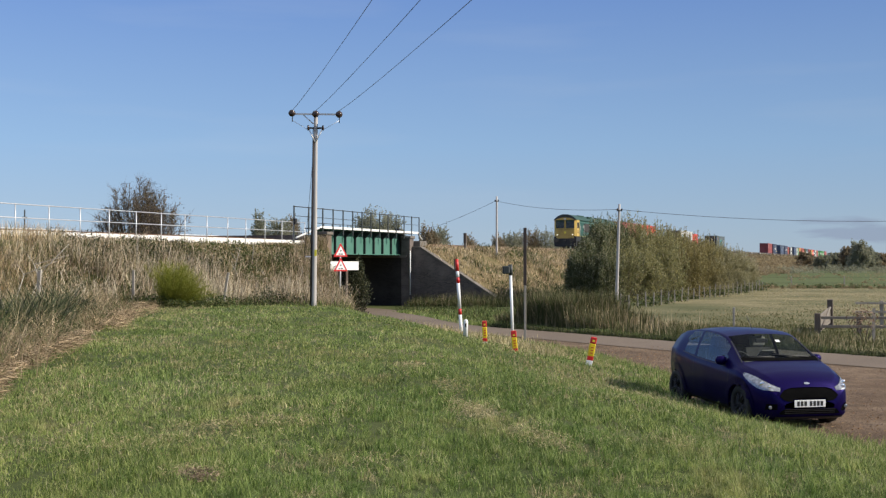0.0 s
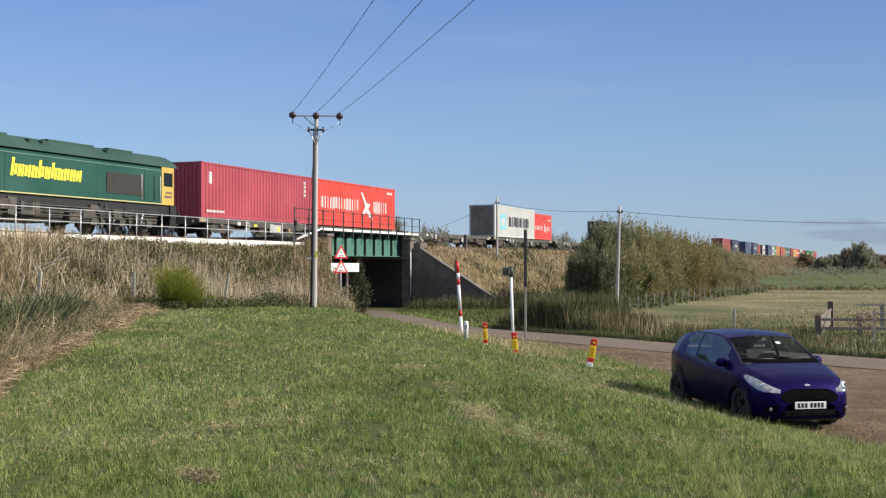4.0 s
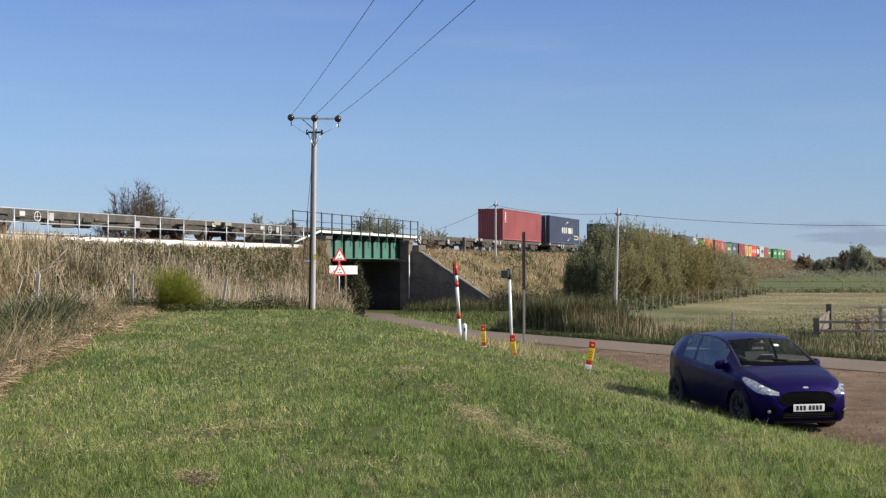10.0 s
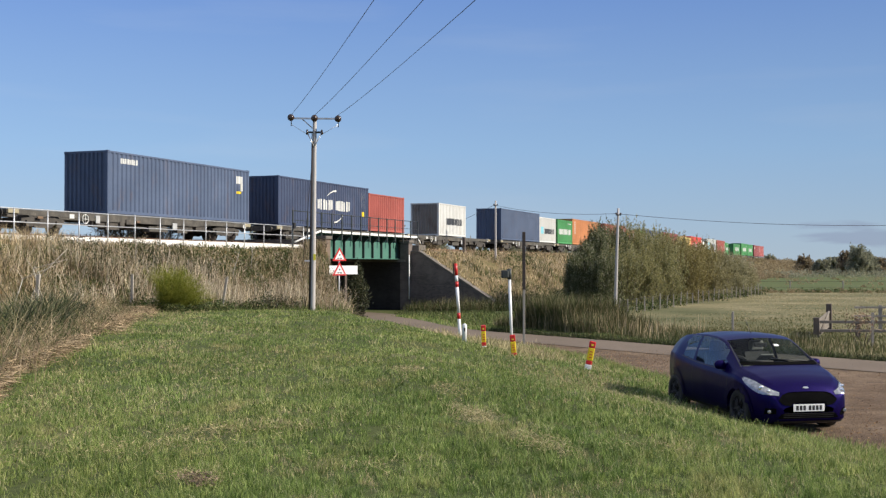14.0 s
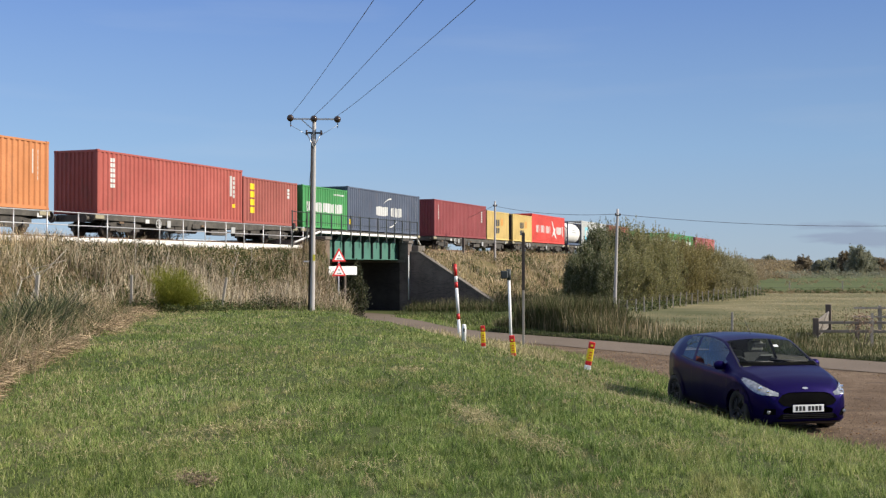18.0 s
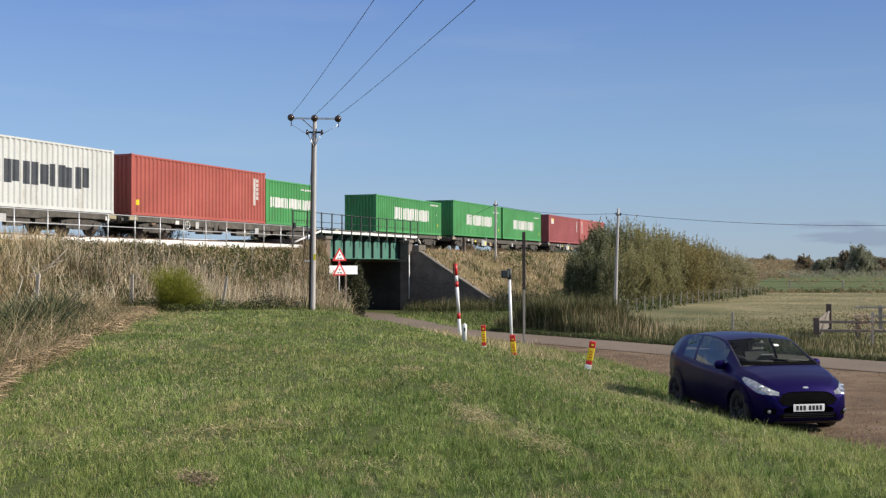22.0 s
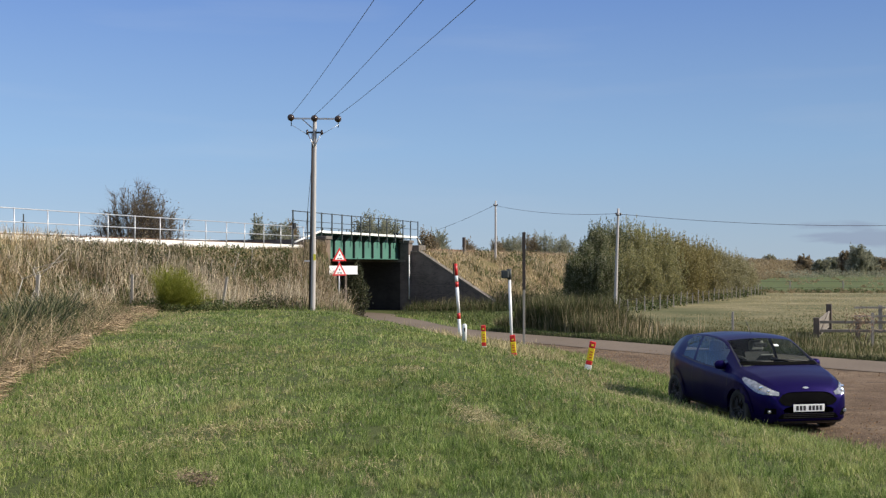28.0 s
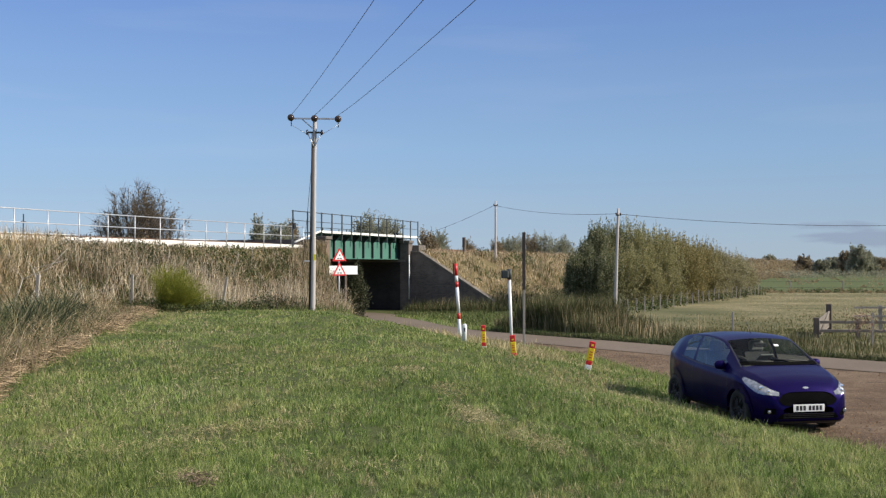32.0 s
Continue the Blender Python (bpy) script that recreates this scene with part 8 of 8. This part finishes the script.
leafy("dock_clumps", "autumn_leaf", left_zone(140, 14, 38, 6), 0.38, 90, 0.07, "brown dock clumps beside the mown bank")
# darker growth: brambles under the beam and rank weeds in the hollow beside the bank
leafy("bramble_patches", "green_weed", band(190, -50, -29, -6.2, -3.5), 0.32, 110, 0.09, "dark green brambles below the white beam")
leafy("bramble_patches", "dark_leaf", band(80, -47.3, -40.5, -6.0, -3.1), 0.4, 120, 0.075, "dark brambles below the white beam")
leafy("nettle_clumps", "dark_leaf", np.stack([rng.normal(-6.25, 0.28, 16), rng.normal(41.3, 0.3, 16)], -1), 0.6, 170, 0.06, "dark green clump at the edge of the mown grass")
leafy("hollow_weeds", "green_weed", np.stack([rng.uniform(-10.5, -7.9, 30), rng.uniform(20, 27, 30)], -1), 0.75, 170, 0.06, "dark green rank weeds in the hollow")
leafy("nettle_clumps", "dark_leaf", np.stack([rng.uniform(-15, -4.6, 46), rng.uniform(41.2, 44.5, 46)], -1), 0.55, 120, 0.075, "dark nettles among the dead stems")
leafy("nettle_clumps", "dark_leaf", edge_zone(34, 15, 37, 1.0, 3.0), 0.5, 150, 0.05, "dark nettles among tangled grass")
leafy("nettle_clumps", "green_weed", clumped(42, -10.6, -4.8, 39.8, 41.8, 9, 0.4), 0.42, 110, 0.08, "green nettles at the edge of the mown grass")
near_y = rng.uniform(22, 35, 620)
near_s = np.stack([edge_left(near_y) - 1.8 - rng.uniform(0, 4.5, 620), near_y], -1)
tall = np.stack([rng.uniform(-9.4, -5.0, 900), rng.uniform(41.4, 45, 900)], -1)
M["pale_stem"] = foliage("pale_stem", [(0.0, (0.34, 0.28, 0.2)), (0.5, (0.52, 0.45, 0.33)), (0.85, (0.66, 0.59, 0.46))], 0.15, 0.8)
upright = np.stack([rng.uniform(-20, -3.9, 4600), rng.uniform(41.4, 48, 4600)], -1)
upright = upright[upright[:, 0] < -0.086 * upright[:, 1]]
weed_zone("pale_stems", "pale_stem", upright, 0.8, 1.75, 0.022, "thin grey-white dead stems before the embankment", (0.05, 0.55))
weed_zone("pale_stems", "pale_stem", near_s, 0.8, 1.6, 0.026, "tall pale dead stems in the rough beside the bank", (0.05, 0.7))
weed_zone("pale_stems", "pale_stem", tall, 1.0, 2.0, 0.034, "tall pale dead stems before the embankment", (0.02, 0.22))
weed_zone("pale_stems", "pale_stem", np.stack([rng.uniform(-17, -11, 700), rng.uniform(37, 46, 700)], -1), 0.7, 1.5, 0.032, "pale dead stems over rough grass", (0.05, 0.6))
# a few pale dead branches
for k in range(9):
    o = tp(-46 + k * 1.3 + rng.uniform(-0.5, 0.5), -6.0 + rng.uniform(-1.5, 1.5))
    db = thing("dead_branch", "pale bare dead branch leaning in dry grass", "branch", pose(o.x, o.y, float(emb_z(o.x, o.y)) - 0.1, rng.uniform(-35, 35), rng.uniform(-40, 40), 0))
    part("stick", tube(nb(), (0, 0, 0), (0.05, 0, 1.5), 0.022, 0.008, 6), M["grey_wood"], db)
    for j in range(3):
        h = 0.5 + 0.3 * j
        part("twig", tube(nb(), (0.03, 0, h), (0.03 + rng.uniform(-0.4, 0.4), rng.uniform(-0.3, 0.3), h + 0.4), 0.01, 0.004, 5), M["grey_wood"], db)

for foot_, bend_, tip_ in (((-12.4, 33.0), (-11.75, 33.0, 2.3), (-11.0, 33.1, 3.1)), ((-12.9, 33.4), (-12.35, 33.2, 2.2), (-11.4, 33.2, 2.6)), ((-11.6, 33.6), (-12.2, 33.6, 2.5), (-11.2, 33.7, 2.78))):
    g0 = float(emb_z(*foot_))
    db = thing("dead_branch", "long pale bare branch arching over dry reeds", "branch", pose(*foot_, g0 - 0.1))
    at_ = lambda p_: Vector(p_) - Vector((*foot_, g0 - 0.1))
    part("stick", tube(nb(), (0, 0, 0), at_(bend_), 0.015, 0.013, 6), M["pale_wood"], db)
    part("stick", tube(nb(), at_(bend_), at_(tip_), 0.013, 0.005, 6), M["pale_wood"], db)
    part("twig", tube(nb(), at_(bend_), at_(bend_) + Vector((-0.25, 0.1, 0.3)), 0.009, 0.004, 5), M["pale_wood"], db)

# feathery green plant by the fence
fern = thing("feathery_shrub", "bright yellow-green feathery shrub against dry reeds", "shrub", pose(-9.3, 38.3, 0))


def sprays(n, per, reach, spread):
    """Arching stalks set with fine leaflets, the tallest leaning west."""
    phi = np.radians(rng.uniform(14, 112, n))
    ln = np.interp(np.degrees(phi), [14, 45, 85, 112], [1.5, 1.25, 1.5, 1.45]) * reach * rng.uniform(0.55, 1.12, n)
    side = rng.normal(0, spread, n)
    t = rng.uniform(0.12, 1, (n, per)) ** 0.8
    bx, by = rng.normal(0, 0.14, n)[:, None], rng.normal(0, 0.14, n)[:, None]
    x = bx + (ln * np.cos(phi))[:, None] * t * (0.75 + 0.35 * t)
    y = by + (ln * side)[:, None] * t
    z = (ln * np.sin(phi))[:, None] * t * (1.15 - 0.2 * t) + 0.04
    c = np.stack([x, y, z], -1).reshape(-1, 3) + rng.normal(0, 0.035, (n * per, 3))
    d = np.repeat(np.stack([np.cos(phi), side, np.sin(phi)], -1), per, 0) + rng.normal(0, 0.5, (n * per, 3))
    return leaves(c, d, rng.uniform(0.05, 0.13, n * per), rng.uniform(0.004, 0.009, n * per))


fern_foot = float(emb_z(-9.3, 38.3))
for nm, cnt, per, reach, spread in (("fronds", 420, 110, 1.0, 0.3), ("lower_fronds", 380, 80, 0.62, 0.45)):
    v, f = sprays(cnt, per, reach, spread)
    part(nm, mesh_np(nm, v + np.array([0, 0, fern_foot]), f, M["fern_green"]), None, fern)
leafy("nettle_clumps", "green_weed", np.stack([rng.uniform(-11.2, -7.4, 60), rng.uniform(37.3, 39.6, 60)], -1), 0.3, 110, 0.07, "green nettles round the feathery shrub")
part("stems", tube(nb(), (0.2, 0, -0.1), (0.25, 0, 0.9), 0.03, 0.01), M["bark"], fern)


def shrub(name, label, x, y, h, spread, leaf_mat, n_limbs, leaf_len, leaf_w, per_twig, twigs, z=None, seed=1, bare=0.0, category="shrub", trunk=0.0, group="", fill=0, shoots=0):
    """Many-stemmed bush or tree: tapered limbs that fork into twigs, leaves along the twigs."""
    r = np.random.default_rng(seed)
    z0 = float(emb_z(x, y)) if z is None else z
    t = thing(name, label, category, pose(x, y, z0 - 0.1), group=group)
    limbs, C, Dv, tw = nb(), [], [], nb()
    if trunk:
        tube(limbs, (0, 0, -0.1), (0.05, 0, trunk), 0.05 * h * 0.55, 0.05 * h * 0.4, 8)
    for i in range(n_limbs):
        a, k = r.uniform(0, 2 * np.pi), r.uniform(0, 1) ** 0.6
        base = np.array([0.25 * spread * k * math.cos(a) * (0.2 if trunk else 1), 0.25 * spread * k * math.sin(a) * (0.2 if trunk else 1), trunk * r.uniform(0.6, 1.0)])
        tip = np.array([spread * k * math.cos(a) * r.uniform(0.7, 1.1), spread * k * math.sin(a) * r.uniform(0.7, 1.1), h * (1 - 0.38 * k * k) * r.uniform(0.72, 1.04)])
        mid = (base + tip) / 2 + np.array([tip[0], tip[1], 0]) * 0.18 + r.normal(0, 0.12, 3)
        rad = 0.012 * h * r.uniform(0.5, 1.0)
        p = [base, (base + mid) / 2 + r.normal(0, 0.05, 3), mid, (mid + tip) / 2 + r.normal(0, 0.08, 3), tip]
        for q in range(4):
            tube(limbs, p[q], p[q + 1], rad * (1 - q * 0.23), rad * (1 - (q + 1) * 0.23), 5, caps=False)
        for j in range(twigs):
            s_ = r.uniform(0.12, 1.0)
            q = min(3, int(s_ * 4))
            o = p[q] + (p[q + 1] - p[q]) * (s_ * 4 - q)
            out = np.array([o[0] * 0.5, o[1] * 0.5, 0]) / max(0.5, spread)
            d = out + np.array([0, 0, 0.85]) + r.normal(0, 0.45, 3)
            d /= np.linalg.norm(d)
            ln = r.uniform(0.08, 0.2) * h * (1.15 - 0.5 * s_)
            e = o + d * ln
            if bare:
                tube(tw, o, e, 0.012, 0.004, 3, caps=False)
                for b in range(3):
                    o2 = o + (e - o) * r.uniform(0.2, 0.9)
                    tube(tw, o2, o2 + (d + r.normal(0, 0.7, 3)) * ln * 0.45, 0.008, 0.003, 3, caps=False)
            u = r.uniform(0, 1, per_twig)[:, None]
            C.append(o + d * ln * u + r.normal(0, 0.05 * ln, (per_twig, 3)))
            Dv.append(d + r.normal(0, 0.6, (per_twig, 3)))
    part("branchwork", limbs, M["bark"], t)
    if bare:
        part("twig_mass", tw, M["bark"], t)
    else:
        tw.free()
    if fill:                       # dense outer foliage, lumpy, with gaps
        a, u = r.uniform(0, 2 * np.pi, fill), r.uniform(0, 1, fill) ** 0.8
        nz = np.array([noise.noise((math.cos(p_) * 2.2 + seed, math.sin(p_) * 2.2, q_ * 3.5)) for p_, q_ in zip(a, u)])
        rad = (0.74 + 0.75 * nz) * r.uniform(0.3, 1.0, fill) ** 0.45
        C.append(np.stack([spread * 1.15 * np.cos(a) * np.sqrt(1 - 0.85 * u * u) * rad, spread * 1.15 * np.sin(a) * np.sqrt(1 - 0.85 * u * u) * rad, 0.1 + h * u * (0.72 + 0.28 * rad)], -1))
        Dv.append(np.stack([np.cos(a) * 0.4, np.sin(a) * 0.4, np.full(fill, 0.9)], -1) + r.normal(0, 0.5, (fill, 3)))
    for k in range(shoots):        # upright leafy shoots standing over the crown
        a, q = r.uniform(0, 2 * np.pi), r.uniform(0, 1) ** 0.5
        top = h * (1 - 0.32 * q * q) * r.uniform(0.8, 0.98)
        ln, m_ = r.uniform(0.35, 1.3), 30
        u = r.uniform(0, 1, m_)
        lean = r.normal(0, 0.12, 2)
        C.append(np.stack([spread * q * math.cos(a) + lean[0] * u + r.normal(0, 0.03, m_), spread * q * math.sin(a) + lean[1] * u + r.normal(0, 0.03, m_), top + ln * u], -1))
        Dv.append(np.array([0, 0, 1.0]) + r.normal(0, 0.45, (m_, 3)))
    C, Dv = np.concatenate(C), np.concatenate(Dv)
    v, f = leaves(C, Dv, r.uniform(0.6, 1.4, len(C)) * leaf_len, r.uniform(0.6, 1.4, len(C)) * leaf_w)
    part("crown", mesh_np("crown", v, f, M[leaf_mat]), None, t)
    return t


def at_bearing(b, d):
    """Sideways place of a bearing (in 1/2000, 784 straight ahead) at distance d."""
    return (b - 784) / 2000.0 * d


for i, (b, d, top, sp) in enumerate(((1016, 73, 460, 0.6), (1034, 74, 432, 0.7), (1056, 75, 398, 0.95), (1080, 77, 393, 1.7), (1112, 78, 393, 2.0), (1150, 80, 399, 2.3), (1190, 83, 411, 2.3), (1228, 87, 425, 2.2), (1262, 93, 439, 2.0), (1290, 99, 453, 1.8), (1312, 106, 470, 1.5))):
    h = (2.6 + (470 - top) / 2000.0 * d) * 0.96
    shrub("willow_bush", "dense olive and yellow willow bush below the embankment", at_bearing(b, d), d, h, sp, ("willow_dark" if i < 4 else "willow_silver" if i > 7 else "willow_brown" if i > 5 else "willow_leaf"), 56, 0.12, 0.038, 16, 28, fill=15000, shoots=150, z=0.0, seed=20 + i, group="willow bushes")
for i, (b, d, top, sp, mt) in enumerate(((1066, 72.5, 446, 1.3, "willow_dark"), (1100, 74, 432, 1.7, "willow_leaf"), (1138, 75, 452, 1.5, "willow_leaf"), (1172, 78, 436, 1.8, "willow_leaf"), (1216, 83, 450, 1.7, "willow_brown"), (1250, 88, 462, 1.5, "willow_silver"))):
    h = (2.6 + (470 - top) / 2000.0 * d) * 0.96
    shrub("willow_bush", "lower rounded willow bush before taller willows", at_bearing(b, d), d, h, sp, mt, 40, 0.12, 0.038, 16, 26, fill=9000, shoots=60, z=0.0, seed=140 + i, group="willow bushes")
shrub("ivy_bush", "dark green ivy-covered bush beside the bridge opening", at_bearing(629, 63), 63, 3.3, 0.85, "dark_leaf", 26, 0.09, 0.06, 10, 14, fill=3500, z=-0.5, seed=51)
for i, (x, y, h, sp) in enumerate(((-9.9, 24.6, 0.9, 0.7), (-8.9, 27.5, 0.8, 0.6))):
    shrub("elder_bush", "low dark green elder bush in tangled dry grass", x, y, h, sp, "dark_leaf", 20, 0.06, 0.03, 8, 14, fill=1500, seed=70 + i, group="elder bushes")
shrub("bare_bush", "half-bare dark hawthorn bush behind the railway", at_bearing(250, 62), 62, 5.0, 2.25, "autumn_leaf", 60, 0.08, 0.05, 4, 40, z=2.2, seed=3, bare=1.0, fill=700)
for i, (b, d, top, sp, mt) in enumerate(((457, 118, 379, 0.9, "far_hazed_leaf"), (490, 120, 387, 2.2, "far_hazed_leaf"), (515, 125, 392, 1.6, "far_hazed_autumn"), (646, 112, 380, 2.0, "far_hazed_leaf"), (668, 110, 381, 2.2, "far_hazed_leaf"), (690, 114, 388, 1.6, "far_hazed_leaf"),
                                          (755, 128, 404, 1.4, "far_hazed_autumn"), (775, 130, 408, 1.5, "far_hazed_leaf"), (832, 150, 426, 1.4, "far_hazed_autumn"), (905, 160, 414, 2.4, "far_hazed_leaf"), (935, 165, 412, 2.6, "far_hazed_autumn"), (965, 165, 413, 2.6, "far_hazed_leaf"), (995, 168, 416, 2.4, "far_hazed_leaf"), (880, 158, 424, 1.6, "far_hazed_autumn"))):
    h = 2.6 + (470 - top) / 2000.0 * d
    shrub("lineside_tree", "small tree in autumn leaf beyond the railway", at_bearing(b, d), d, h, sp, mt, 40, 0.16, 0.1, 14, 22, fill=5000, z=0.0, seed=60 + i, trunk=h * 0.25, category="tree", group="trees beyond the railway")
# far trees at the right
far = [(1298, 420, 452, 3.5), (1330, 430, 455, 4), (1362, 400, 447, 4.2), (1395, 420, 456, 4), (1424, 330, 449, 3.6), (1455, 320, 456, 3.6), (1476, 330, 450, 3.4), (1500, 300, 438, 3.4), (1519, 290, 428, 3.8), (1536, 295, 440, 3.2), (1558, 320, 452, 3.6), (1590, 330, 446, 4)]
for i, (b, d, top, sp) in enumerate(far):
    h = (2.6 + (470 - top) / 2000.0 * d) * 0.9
    shrub("field_tree", "dark broadleaf tree on the distant field edge", at_bearing(b, d), d, h, sp * 0.8, ("far_hazed_leaf", "far_hazed_autumn")[i % 3 == 1], 28, 0.32, 0.2, 14, 18, fill=8000, z=0.0, seed=90 + i, trunk=h * 0.15, category="tree", group="distant trees")


def scrub(name, mat, pts, size, label, per=70, leaf=0.22):
    n = len(pts)
    z = emb_z(pts[:, 0], pts[:, 1])
    sz = size * rng.uniform(0.5, 1.4, n)
    i = np.repeat(np.arange(n), per)
    d = rng.normal(size=(n * per, 3))
    d /= np.linalg.norm(d, axis=1, keepdims=True)
    rr = rng.uniform(0.3, 1, n * per) ** 0.6
    c = np.stack([pts[i, 0], pts[i, 1], z[i]], -1) + d * (rr * sz[i])[:, None] * np.array([1.2, 1.2, 0.8])
    c[:, 2] += sz[i] * 0.35
    stuff(name, M[mat], leaves(c, rng.normal(size=c.shape) + np.array([0, 0, 0.6]), leaf * rng.uniform(0.5, 1.5, len(c)), leaf * 0.5 * rng.uniform(0.5, 1.5, len(c))), label, "scrub")


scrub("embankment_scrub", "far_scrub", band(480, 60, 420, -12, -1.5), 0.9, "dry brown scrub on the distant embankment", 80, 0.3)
scrub("embankment_scrub", "far_hazed_autumn", band(170, 60, 420, -14, -2), 1.2, "dark bramble scrub on the distant embankment", 80, 0.42)
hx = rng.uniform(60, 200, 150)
scrub("field_hedge", "far_hazed_leaf", np.stack([hx, 235 + 0.25 * (hx - 60) + rng.normal(0, 1.5, 150)], -1), 1.3, "low dark hedge across the fields", 110, 0.32)
hl = rng.uniform(24, 66, 150)
scrub("field_scrub", "green_weed", np.stack([hl, 109.5 - 0.06 * hl + rng.normal(0, 0.7, 150)], -1), 0.36, "low rough weeds along the field fence", 70, 0.13)
hl = rng.uniform(24, 66, 110)
scrub("field_scrub", "far_scrub", np.stack([hl, 108.5 - 0.06 * hl + rng.normal(0, 1.2, 110)], -1), 0.34, "low brown weeds along the field fence", 70, 0.13)
scrub("field_scrub", "far_scrub", np.stack([rng.uniform(40, 110, 90), rng.uniform(125, 215, 90)], -1), 0.5, "brown rushes scattered over the pasture", 50, 0.2)
ft = rng.uniform(0, 1, 70)
scrub("fence_brambles", "green_weed", np.stack([8.9 + 19 * ft + rng.normal(0, 0.5, 70), 60 + 41 * ft], -1), 0.5, "low brambles by the field fence", 60, 0.16)

# dead brown dock plant by the gate
n = 170
pc = np.stack([12.95 + rng.normal(0, 0.22, n), 34.9 + rng.normal(0, 0.15, n), 0.9 + rng.normal(0, 0.17, n)], -1)
dock = thing("dead_shrub", "dead pinkish-brown shrub beside the gate", "shrub", pose(12.95, 34.9, 0))
M["dead_leaf"] = foliage("dead_leaf", [(0.0, (0.16, 0.10, 0.065)), (0.6, (0.27, 0.18, 0.12)), (0.9, (0.4, 0.29, 0.21))], 0.2, 0.8)
v, f = leaves(pc - np.array([12.95, 34.9, 0]), rng.normal(size=(n, 3)) - np.array([0, 0, 0.5]), rng.uniform(0.08, 0.2, n), rng.uniform(0.02, 0.045, n))
part("leaves", mesh_np("leaves", v, f, M["dead_leaf"]), None, dock)
for i in range(7):
    part("stem", tube(nb(), (rng.normal(0, 0.05), 0, -0.1), (rng.normal(0, 0.3), rng.normal(0, 0.15), rng.uniform(0.7, 1.15)), 0.012, 0.006, 5), M["bark"], dock)

# loose stones and fallen leaves on the gravel
def scatter_flat(n):
    y = rng.uniform(13, 34, n)
    x0 = np.interp(y, TOE_Y, TOE_X)
    x = x0 + np.abs(rng.normal(0, 1, n)) ** 1.2 * 1.9
    return x, y


n = 11000
x, y = scatter_flat(n)
sz = rng.uniform(0.004, 0.01, n) * rng.uniform(0.8, 2.0, n)
octa = np.array([(1, 0, 0), (0, 1, 0), (-1, 0, 0), (0, -1, 0), (0, 0, 0.7), (0, 0, -0.5)], float)
sv = octa[None] * sz[:, None, None] * rng.uniform(0.6, 1.3, (n, 6, 1)) + np.stack([x, y, np.full(n, 0.035)], -1)[:, None]
of = np.array([(0, 1, 4), (1, 2, 4), (2, 3, 4), (3, 0, 4), (1, 0, 5), (2, 1, 5), (3, 2, 5), (0, 3, 5)])
M["stone"] = surface("stone", (0.12, 0.086, 0.062), (0.2, 0.15, 0.112), 0.9, island=0.35, bump=0)
stuff("loose_stones", M["stone"], (sv.reshape(-1, 3), (of[None] + (np.arange(n) * 6)[:, None, None]).reshape(-1, 3)), "loose brown stones on the gravel", "stones")
n = 2200
x, y = scatter_flat(n)
M["litter"] = foliage("litter", [(0.0, (0.2, 0.115, 0.065)), (0.5, (0.3, 0.18, 0.1)), (0.85, (0.4, 0.27, 0.15))], 0.1, 0.8)
stuff("leaf_litter", M["litter"], leaves(np.stack([x, y, np.full(n, 0.05)], -1), np.stack([rng.normal(size=n), rng.normal(size=n), rng.normal(0, 0.2, n)], -1), rng.uniform(0.02, 0.05, n), rng.uniform(0.012, 0.03, n)), "fallen brown leaves on the gravel", "leaves")
# ---- movement ----
# small drift of the train against a steady speed, metres along the line
DRIFT = [(0.0, 0.0), (3.0, 0.0), (4.5, -0.15), (6.0, -0.33), (8.0, -0.36), (10.0, -0.24), (12.0, -0.1), (14.0, 0.0), (17.0, 0.2),
         (19.0, 0.27), (21.0, 0.4), (24.0, 0.45), (26.0, 0.4), (32.0, 0.4)]


def motions():
    """The whole train runs along the straight line at a nearly steady speed, towards lower s."""
    for ob, q, z in MOVING:
        o = -0.1 if ob.name.startswith("loco") else 0.0
        walk(ob, [(t, track(q - SPEED * (t - T0) + d, o, z)) for t, d in DRIFT])


motions()
